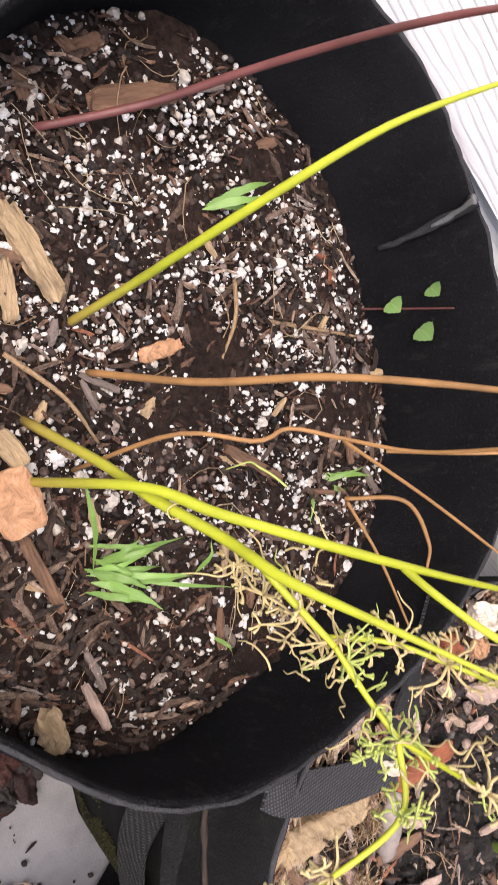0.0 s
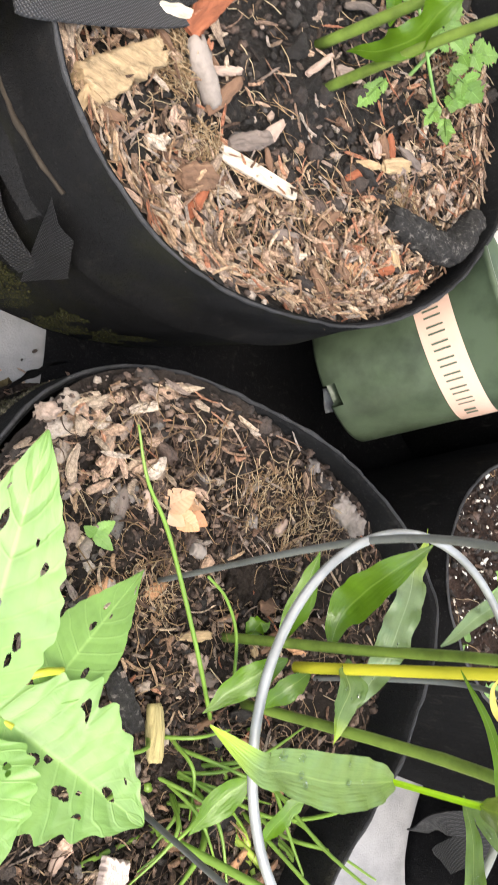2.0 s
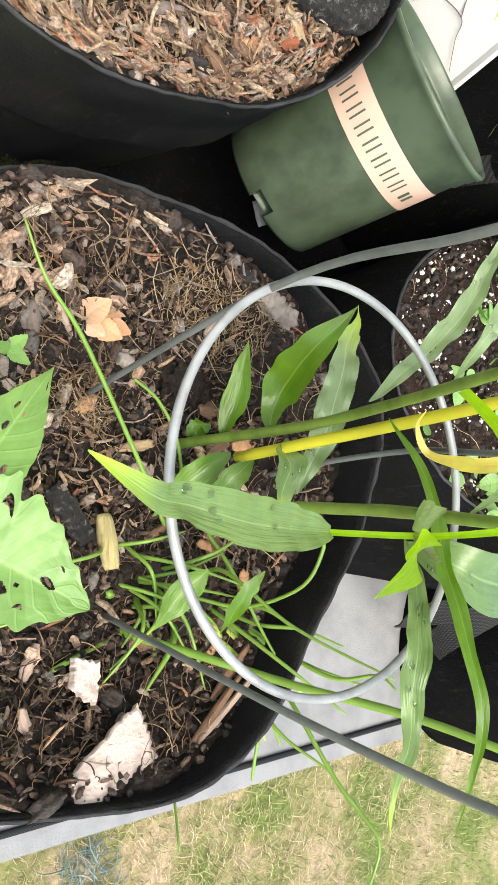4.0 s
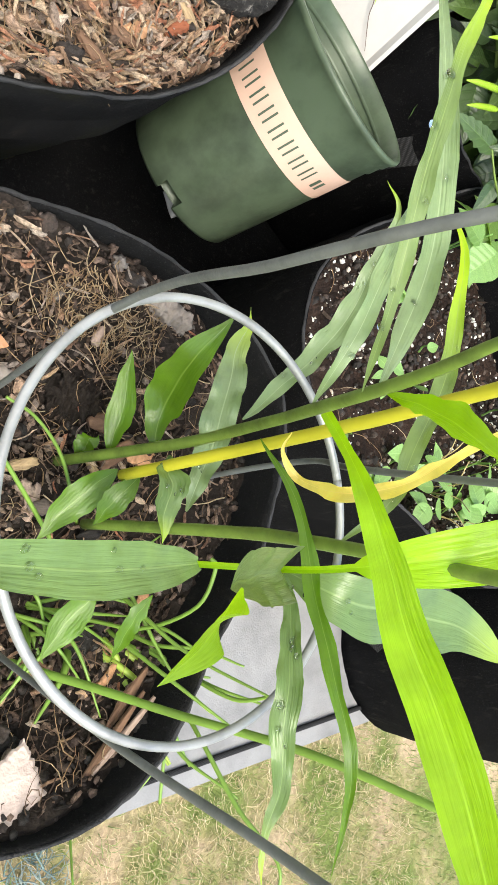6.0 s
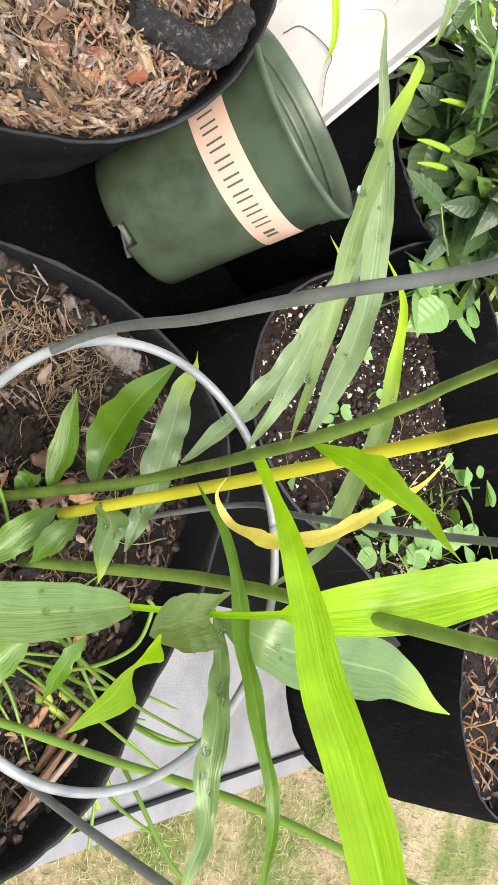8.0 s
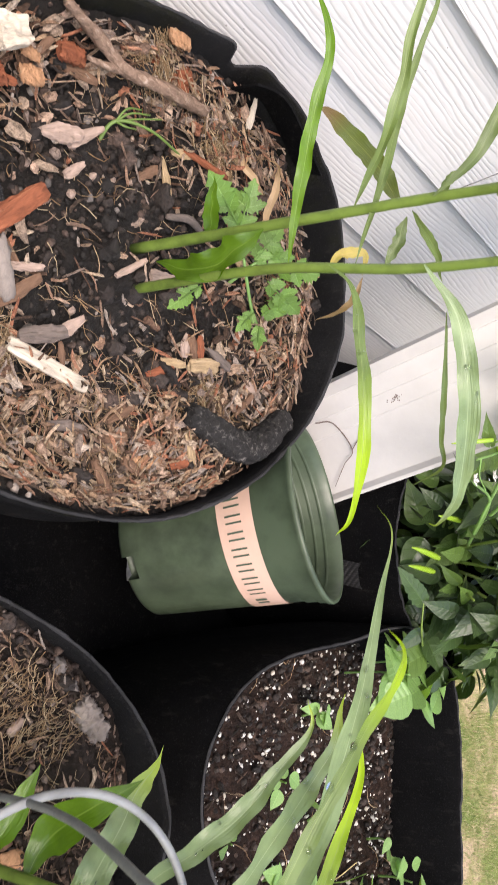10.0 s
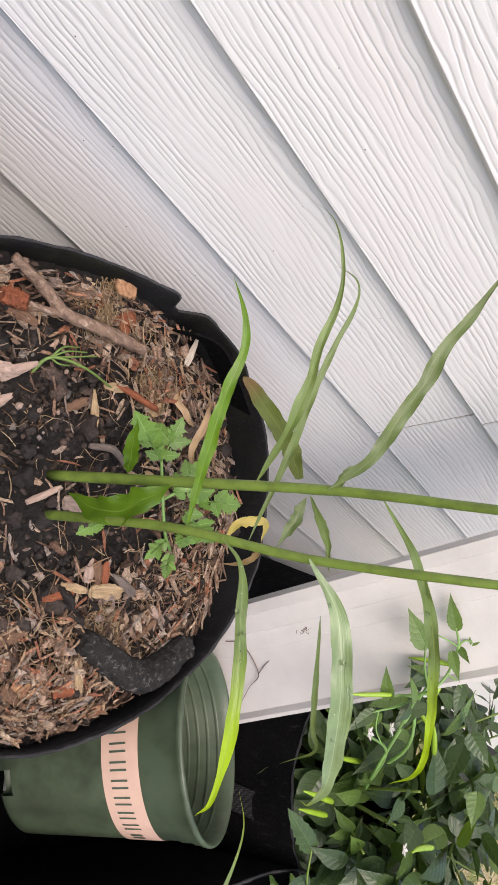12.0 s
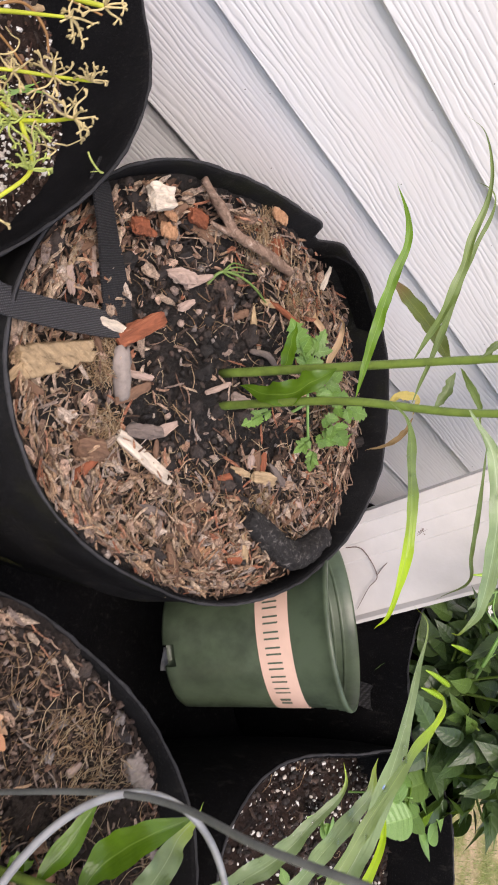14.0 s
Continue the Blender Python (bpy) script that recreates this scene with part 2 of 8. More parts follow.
BOARD = plain_material("white_painted_trim", (0.60, 0.58, 0.565), 0.5, 14, 0.06, 160, 0.0008)
SCRAP = plain_material("grey_crumpled_paper", (0.38, 0.38, 0.39), 0.7, 60, 0.25, 200, 0.0006)
CONCRETE = plain_material("grey_concrete", (0.27, 0.27, 0.28), 0.8, 16, 0.16, 420, 0.0015)
GREEN_POT = plain_material("green_nursery_plastic", (0.070, 0.097, 0.060), 0.40, 30, 0.22, 70, 0.0006)
LABEL = plain_material("peach_label_print", (0.62, 0.425, 0.335), 0.55, 40, 0.04, 300, 0.0002)
INK = material("green_label_ink", (0.06, 0.09, 0.06), 0.6)[0]
WIRE = plain_material("galvanised_wire", (0.34, 0.35, 0.36), 0.45, 60, 0.16, 500, 0.0003, metal=0.35)
WIRE_DARK = plain_material("weathered_wire", (0.16, 0.17, 0.165), 0.6, 50, 0.16, 500, 0.0005, metal=0.3)
SHEATHING = plain_material("dark_house_wrap", (0.03, 0.03, 0.032), 0.9, 20, 0.1, 200, 0.0006)


def webbing_material(name="black_webbing", gain=1.0):
    m, n, l, b = material(name, (0.02, 0.02, 0.021), 0.75, spec=0.25)
    a = texture(n, l, "ShaderNodeTexWave", 190, turn=(0, 0, 45))
    c = texture(n, l, "ShaderNodeTexWave", 190, turn=(35, 0, -45))
    both = mixed(n, l, 1.0, a.outputs["Color"], c.outputs["Color"], "MULTIPLY")
    l.new(mixed(n, l, both, (0.012 * gain, 0.012 * gain, 0.013 * gain), (0.05 * gain, 0.05 * gain, 0.053 * gain)), b.inputs["Base Color"])
    bump(n, l, b, both, 0.8, 0.0012)
    return m


WEBBING = webbing_material()


# ---- building helpers ----
def part(name, bm, mat, parent=None, label="", smooth=True):
    me = bpy.data.meshes.new(name)
    bm.to_mesh(me)
    bm.free()
    me.materials.append(mat)
    if smooth:
        me.polygons.foreach_set("use_smooth", [True] * len(me.polygons))
    ob = new(name, me)
    if parent is not None:
        ob.parent = parent
    return tagged(ob, label)


def joined(name, verts, faces, mat, parent=None, label="", smooth=False, uvs=None):
    me = bpy.data.meshes.new(name)
    me.from_pydata(verts, [], faces)
    me.materials.append(mat)
    if uvs:
        corner = np.zeros(len(me.loops), dtype=np.int32)
        me.loops.foreach_get("vertex_index", corner)
        me.uv_layers.new(name="UVMap").data.foreach_set("uv", np.array(uvs, dtype=np.float32)[corner].ravel())
    if smooth:
        me.polygons.foreach_set("use_smooth", [True] * len(me.polygons))
    ob = new(name, me)
    if parent is not None:
        ob.parent = parent
    return tagged(ob, label)


def empty(name, label, category, group="", kind="", at=(0, 0, 0)):
    ob = new(name)
    ob.empty_display_size = 0.02
    ob.location = at
    return tagged(ob, label, category, group, kind)


def box(bm, lo, hi, m=Matrix()):
    vs = [bm.verts.new(m @ Vector((x, y, z))) for x in (lo[0], hi[0]) for y in (lo[1], hi[1]) for z in (lo[2], hi[2])]
    for f in ((0, 1, 3, 2), (4, 6, 7, 5), (0, 4, 5, 1), (2, 3, 7, 6), (0, 2, 6, 4), (1, 5, 7, 3)):
        bm.faces.new([vs[i] for i in f])


def spline(points, count):
    """Catmull-Rom through the points, count + 1 samples."""
    p = [Vector(q) for q in points]
    p = [2 * p[0] - p[1]] + p + [2 * p[-1] - p[-2]]
    out = []
    for i in range(count + 1):
        u = i / count * (len(p) - 3)
        k = min(int(u), len(p) - 4)
        t, (a, b, c, d) = u - k, p[k:k + 4]
        out.append(0.5 * ((2 * b) + (c - a) * t + (2 * a - 5 * b + 4 * c - d) * t * t + (3 * b - a - 3 * c + d) * t ** 3))
    return out


def tube(bm, points, radii, sides=8, count=16, wobble=0.0):
    """A tapered round rod through the points; radii are spread over its length."""
    line = spline(points, count)
    side = Vector((0.3, -0.5, 0.8)).normalized()
    rings = []
    for i, c in enumerate(line):
        ahead = (line[min(i + 1, count)] - line[max(i - 1, 0)]).normalized()
        u = side - ahead * side.dot(ahead)
        if u.length < 1e-3:
            u = ahead.orthogonal()
        u.normalize()
        side, v = u, ahead.cross(u)
        f = i / count * (len(radii) - 1)
        k = min(int(f), len(radii) - 2)
        r = radii[k] + (radii[k + 1] - radii[k]) * (f - k)
        rings.append([bm.verts.new(c + (u * math.cos(a) + v * math.sin(a)) * r * (1 + wobble * noise.noise(c * 90 + Vector((j, 0, 0)))))
                      for j in range(sides) for a in (2 * math.pi * j / sides,)])
    for a, b in zip(rings, rings[1:]):
        for j in range(sides):
            bm.faces.new((a[j], a[(j + 1) % sides], b[(j + 1) % sides], b[j]))
    bm.faces.new(rings[0][::-1])
    bm.faces.new(rings[-1])
    return bm


def ribbon(bm, points, width, thick, normal, count=24, twist=0.0):
    """A flat strap with thickness through the points."""
    line = spline(points, count)
    rings = []
    for i, c in enumerate(line):
        ahead = (line[min(i + 1, count)] - line[max(i - 1, 0)]).normalized()
        nn = Vector(normal)
        nn = (Matrix.Rotation(twist * i / count, 3, ahead) @ (nn - ahead * nn.dot(ahead)).normalized())
        s = ahead.cross(nn)
        rings.append([bm.verts.new(c + s * width / 2 * a + nn * thick / 2 * b) for a, b in ((-1, -1), (1, -1), (1, 1), (-1, 1))])
    for a, b in zip(rings, rings[1:]):
        for j in range(4):
            bm.faces.new((a[j], a[(j + 1) % 4], b[(j + 1) % 4], b[j]))
    bm.faces.new(rings[0][::-1])
    bm.faces.new(rings[-1])
    return bm


# ---- structure ----
def ground():
    bm = bmesh.new()
    n = 60
    xs = [-60 + 120 * (i / n) for i in range(n + 1)]
    grid = [[bm.verts.new((x, y, -0.30 + 0.012 * noise.noise(Vector((x * 3, y * 3, 0))))) for y in xs] for x in xs]
    for i in range(n):
        for j in range(n):
            bm.faces.new((grid[i][j], grid[i + 1][j], grid[i + 1][j + 1], grid[i][j + 1]))
    m, nd, l, b = material("lawn_soil", (0.17, 0.16, 0.06), 0.95, spec=0.1)
    patch = texture(nd, l, "ShaderNodeTexNoise", 7.0, detail=6, rough=0.6)
    fine = texture(nd, l, "ShaderNodeTexNoise", 90, detail=6, rough=0.75)
    c = ramp(nd, l, patch.outputs["Fac"], [(0.40, (0.24, 0.30, 0.09)), (0.5, (0.44, 0.40, 0.19)), (0.60, (0.70, 0.54, 0.36))])
    l.new(mixed(nd, l, 1.0, c.outputs["Color"], ramp(nd, l, fine.outputs["Fac"], [(0.3, (0.5, 0.5, 0.5)), (0.7, (1, 1, 1))]).outputs["Color"], "MULTIPLY"), b.inputs["Base Color"])
    bump(nd, l, b, fine.outputs["Fac"], 1.0, 0.008)
    tagged(part("ground", bm, m), "dry patchy lawn ground below the slab", "ground", kind="structure")


def slab():
    """A raised slab with an edge strip, its open edge running slightly askew to the house."""
    bm = bmesh.new()
    edge = lambda x: -0.535 - 0.16 * (x - 0.48)
    corners = [(-1.4, edge(-1.4)), (1.40, edge(1.40)), (1.40, 0.405), (-1.4, 0.405)]
    top = [bm.verts.new((x, y, 0)) for x, y in corners]
    low = [bm.verts.new((x, y, -0.32)) for x, y in corners]
    bm.faces.new(top)
    bm.faces.new(low[::-1])
    for i in range(4):
        bm.faces.new((top[i], low[i], low[(i + 1) % 4], top[(i + 1) % 4]))
    bmesh.ops.bevel(bm, geom=[e for e in bm.edges if all(v.co.z > -0.01 for v in e.verts)], offset=0.006, segments=2)
    s = tagged(part("slab", bm, CONCRETE, smooth=False), "raised grey concrete slab under the grow bags", "slab", kind="structure")
    bm = bmesh.new()
    a, b = Vector((-1.4, edge(-1.4) + 0.022, 0.0015)), Vector((1.40, edge(1.40) + 0.022, 0.0015))
    ribbon(bm, [a, (a + b) / 2, b], 0.005, 0.005, (0, 0, 1), 12)
    part("edge_groove", bm, WEBBING, s, "dark joint strip along the slab edge")


def siding_wall():
    """Lap siding: each course leans out to its butt edge, which throws a shadow line."""
    wall = empty("wall_house", "white wood-grain lap siding of the house", "wall", kind="structure")
    bm = bmesh.new()
    box(bm, (-1.6, 0.425, -0.3), (3.2, 0.56, 2.6))
    part("sheathing", bm, SHEATHING, wall, smooth=False)
    pitch, first = 0.1155, 0.245
    for i in range(-3, 20):
        z = first + pitch * i
        joint = 1.478 if i < 1 else 0.852 if i % 2 else 0.860
        for x0, x1 in ((-1.6, joint), (joint + 0.0028, 3.2)):
            bm = bmesh.new()
            prof = [(0.424, z + pitch + 0.012), (0.4135, z + pitch + 0.012), (0.404, z + 0.004), (0.4035, z + 0.001), (0.405, z - 0.001), (0.413, z + 0.0005), (0.424, z + 0.002)]
            ends = [[bm.verts.new((x, y, h)) for y, h in prof] for x in (x0, x1)]
            for k in range(len(prof)):
                j = (k + 1) % len(prof)
                bm.faces.new((ends[0][k], ends[1][k], ends[1][j], ends[0][j]))
            bm.faces.new(ends[0][::-1])
            bm.faces.new(ends[1])
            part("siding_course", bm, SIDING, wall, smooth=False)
        bm = bmesh.new()
        ends = [[bm.verts.new((x, y + 0.0016, h)) for y, h in prof] for x in (joint - 0.0004, joint + 0.0032)]
        for k in range(len(prof)):
            j = (k + 1) % len(prof)
            bm.faces.new((ends[0][k], ends[1][k], ends[1][j], ends[0][j]))
        part("butt_joint", bm, SHEATHING, wall, "dark butt joint between two boards", smooth=False)


def leaning_board():
    """White trim board, stepped along one side, leaning back towards the house."""
    bm = bmesh.new()
    prof = [(-0.061, 0.000), (-0.061, 0.016), (-0.050, 0.018), (-0.048, 0.013), (-0.030, 0.013), (-0.028, 0.010), (-0.010, 0.010), (-0.008, 0.008), (0.054, 0.008), (0.058, 0.014), (0.062, 0.014), (0.062, -0.010), (0.058, -0.014), (-0.055, -0.014)]
    across, up = Vector((0.715, -0.70, 0.0)).normalized(), Vector((-0.085, 0.205, 0.974)).normalized()
    across = (across - up * across.dot(up)).normalized()
    out = up.cross(across)
    if out.x > 0:
        out = -out
    foot = Vector((0.886, 0.1015, 0.0))
    ends = [[bm.verts.new(foot + up * h + across * a + out * b) for a, b in prof] for h in (0.0, 0.45, 0.9, 1.25)]
    for lo, hi in zip(ends, ends[1:]):
        for k in range(len(prof)):
            j = (k + 1) % len(prof)
            bm.faces.new((lo[k], lo[j], hi[j], hi[k]))
    bm.faces.new(ends[0])
    bm.faces.new(ends[-1][::-1])
    bmesh.ops.recalc_face_normals(bm, faces=bm.faces)
    tagged(part("trim_board", bm, BOARD, smooth=False), "white painted trim board with stepped edge leaning towards the siding", "board")


def landscape_fabric():
    """Black weed sheet lying over the slab between the bags."""
    bm = bmesh.new()
    xs, ys = [0.47 + 0.02 * i for i in range(46)], [-0.27 + 0.02 * i for i in range(33)]
    fold = lambda x, y: 0.006 + 0.006 * noise.noise(Vector((x * 9, y * 9, 4))) + 0.004 * noise.noise(Vector((x * 24, y * 17, 2)))
    # back edge drawn up the siding to stand in for the gap's shade
    shade_rise = lambda x, y: max(0.0, min(1.0, (y - 0.325) / 0.055)) * max(0.025, min(0.17, 0.06 + 0.9 * (x - 1.10)))
    skew = lambda x, y: 0.012 * noise.noise(Vector((x * 6, y * 6, 8)))
    for lift in (0.0, -0.0015):
        grid = [[bm.verts.new((x + skew(x, y), y + skew(y, x), fold(x, y) + shade_rise(x, y) + lift)) for y in ys] for x in xs]
        for i in range(len(xs) - 1):
            for j in range(len(ys) - 1):
                q = (grid[i][j], grid[i + 1][j], grid[i + 1][j + 1], grid[i][j + 1])
                bm.faces.new(q if lift == 0 else q[::-1])
    tagged(part("weed_sheet", bm, FELT), "crumpled black weed fabric laid over the slab, raised as shade at the siding", "weed fabric")


ground()
slab()
landscape_fabric()
siding_wall()
leaning_board()


# ---- grow bags ----
def lobes(r, *waves):
    """A rim outline: a radius with pairs of cosine and sine waves, from two lobes upwards."""
    return lambda a: r + sum(w * (math.sin if k % 2 else math.cos)((k // 2 + 2) * a) for k, w in enumerate(waves))


def grow_bag(label, centre, radius, rim, inner, seed, mat=FELT, dip=None, base=0.95, shift=(0, 0), crease=0.004):
    """A felt bag: outer wall, rim and inner wall in one thick sheet. rim(x, y): its height; inner: how far down it is lined."""
    bag = empty("grow_bag", label, "grow bag", "grow bags", at=(centre[0], centre[1], 0))
    bm = bmesh.new()
    n, cx, cy = 144, centre[0], centre[1]
    cols = []
    for j in range(n):
        a = 2 * math.pi * j / n
        ca, sa = math.cos(a), math.sin(a)
        r0 = radius(a)
        x, y = cx + r0 * ca, cy + r0 * sa
        top = rim(x, y) + 0.004 * noise.noise(Vector((ca * 3 + seed, sa * 3, 0))) + 0.0016 * noise.noise(Vector((ca * 14, sa * 14, seed)))
        if dip:
            top -= dip[1] * max(0.0, 1 - abs((a - dip[0] + math.pi) % (2 * math.pi) - math.pi) / dip[2]) ** 0.5
        col = []
        for k in range(15):
            h = k / 14
            bulge = base + (1 - base) * h + 0.035 * math.sin(math.pi * h)
            w = crease * (noise.noise(Vector((ca * 4 + seed, sa * 4, h * 2.2))) + 0.5 * noise.noise(Vector((ca * 9, sa * 9 + seed, h * 6)))) * (1 - 0.65 * h)
            r = r0 * bulge + w
            sx, sy = shift[0] * (1 - h), shift[1] * (1 - h)
            col.append(bm.verts.new((r * ca + sx, r * sa + sy, top * h)))
        for dr, dz in ((-0.0012, 0.0018), (-0.0036, 0.0016), (-0.0048, -0.001)):
            col.append(bm.verts.new(((r0 + dr) * ca, (r0 + dr) * sa, top + dz)))
        for k in range(1, 7):
            w = 0.003 * noise.noise(Vector((ca * 5 + seed, sa * 5, 9 + k * 0.3)))
            col.append(bm.verts.new(((r0 - 0.0052 + w * min(1, k / 3)) * ca, (r0 - 0.0052 + w * min(1, k / 3)) * sa, top - inner * k / 6)))
        cols.append(col)
    for j in range(n):
        a, b = cols[j], cols[(j + 1) % n]
        for k in range(len(a) - 1):
            bm.faces.new((a[k], b[k], b[k + 1], a[k + 1]))
    bm.faces.new([c[0] for c in cols][::-1])
    edge = [c[15].co.copy() for c in cols + cols[:1]]
    part("bag_wall", bm, mat, bag)
    part("rim_edge", tube(bmesh.new(), edge, (0.0013, 0.0013), 5, 288, 0.8), FRAYED, bag, "frayed grey cut edge of the felt")
    return bag


def soil_bed(label, centre, radius, level, mat, seed, rough=0.006, crumbs=0.003):
    """Soil filling a bag; level(x, y): its height."""
    bm = bmesh.new()
    rings, n = 120, 330
    prev = None
    mid = bm.verts.new((centre[0], centre[1], level(*centre)))
    for i in range(1, rings + 1):
        ring = []
        for j in range(n):
            a = 2 * math.pi * j / n
            r = radius(a) * i / rings
            x, y = centre[0] + r * math.cos(a), centre[1] + r * math.sin(a)
            z = level(x, y) + rough * noise.noise(Vector((x * 22, y * 22, seed))) + crumbs * noise.noise(Vector((x * 110, y * 110, seed)))
            z += 0.8 * crumbs * noise.noise(Vector((x * 290, y * 290, seed))) + 0.5 * crumbs * noise.noise(Vector((x * 640, y * 640, seed)))
            ring.append(bm.verts.new((x, y, z)))
        for j in range(n):
            k = (j + 1) % n
            bm.faces.new((mid, ring[j], ring[k]) if prev is None else (prev[j], ring[j], ring[k], prev[k]))
        prev = ring
    return tagged(part("soil", bm, mat), label, "soil", kind="stuff")


BAG_HERB = dict(centre=(0.130, 0.2058), radius=lobes(0.1878, -0.0039, 0.0104, 0.0130, -0.0076, -0.0099, 0.0036, 0.0019, 0.0041))
BAG_BACK = dict(centre=(0.534, 0.169), radius=lobes(0.2034, 0.0218, 0.0201, -0.0024, -0.0019, 0.0002, 0.0014, 0.0014))
BAG_CAGE = dict(centre=(0.417, -0.231), radius=lobes(0.1744, 0.0091, 0.0182, -0.0003, -0.0047, 0.0064, 0.0109, 0.0, -0.0020))
BAG_FAR = dict(centre=(0.938, -0.217), radius=lobes(0.2056, 0.0146, -0.0102, -0.0188, 0.0081, -0.0019, -0.0098, -0.0055, 0.0020))
BAG_PEPPER = dict(centre=(1.092, 0.075), radius=lobes(0.140, 0.004, 0.003))
herb_bag = grow_bag("black felt grow bag of white-specked potting soil", **BAG_HERB, rim=lambda x, y: 0.3416 + 0.041 * (x - 0.130) + 0.130 * (y - 0.2058), inner=0.11, seed=1, base=0.86, mat=FELT_LIGHTER)
back_bag = grow_bag("black felt grow bag with a torn rim, beside the house siding", **BAG_BACK, rim=lambda x, y: 0.3124 - 0.050 * (x - 0.534) + 0.183 * (y - 0.169), inner=0.08, seed=2, dip=(1.46, 0.022, 0.07), mat=FELT_MOSSY, base=0.74)
cage_bag = grow_bag("black felt grow bag with worn rim holding the wire cage", **BAG_CAGE, rim=lambda x, y: 0.2744 + 0.181 * (x - 0.417) - 0.089 * (y + 0.231), inner=0.09, seed=3, mat=FELT_MOSSY, base=0.9)
far_bag = grow_bag("black felt grow bag of specked potting soil and weeds", **BAG_FAR, rim=lambda x, y: 0.2668 + 0.008 * (x - 0.938) + 0.005 * (y + 0.217), inner=0.11, seed=4, base=0.92)
pepper_bag = grow_bag("black felt grow bag under the pepper bush", **BAG_PEPPER, rim=lambda x, y: 0.27, inner=0.08, seed=5)
HERB_LEVEL = lambda x, y: 0.248 + 0.085 * y
def back_level(x, y):
    """The mulch slopes up to the house and is banked against the rim on the side away from the board."""
    q = math.hypot(x - 0.534, y - 0.169) / BAG_BACK["radius"](math.atan2(y - 0.169, x - 0.534))
    return 0.257 + 0.14 * y + 0.032 * max(0.0, min(1.0, (0.62 - x) / 0.16)) * min(1.0, q) ** 7 - 0.010 * max(0.0, min(1.0, (x - 0.64) / 0.08))


BACK_LEVEL = back_level
CAGE_LEVEL = lambda x, y: 0.236 + 0.040 * (x - 0.46) + (0.033 + 0.010 * min(1.0, max(0.0, -(y + 0.231) / 0.15))) * min(1.0, math.hypot(x - 0.417, y + 0.231) / 0.160) ** 5
FAR_LEVEL = lambda x, y: 0.193 - 0.06 * (x - 0.94)
inside = lambda r, d: (lambda a: r(a) - d)
soil_bed("dark potting soil with white perlite specks", BAG_HERB["centre"], inside(BAG_HERB["radius"], 0.004), HERB_LEVEL, POTTING, 11)
soil_bed("dark soil under shredded bark mulch", BAG_BACK["centre"], inside(BAG_BACK["radius"], 0.004), BACK_LEVEL, DAMP_SOIL, 12)
soil_bed("dark soil with bark and gravel", BAG_CAGE["centre"], inside(BAG_CAGE["radius"], 0.004), CAGE_LEVEL, SOIL, 13)
soil_bed("specked potting soil with seedlings", BAG_FAR["centre"], inside(BAG_FAR["radius"], 0.004), FAR_LEVEL, POTTING, 14)
soil_bed("shaded soil under the pepper bush", BAG_PEPPER["centre"], inside(BAG_PEPPER["radius"], 0.004), lambda x, y: 0.22, POTTING, 15)


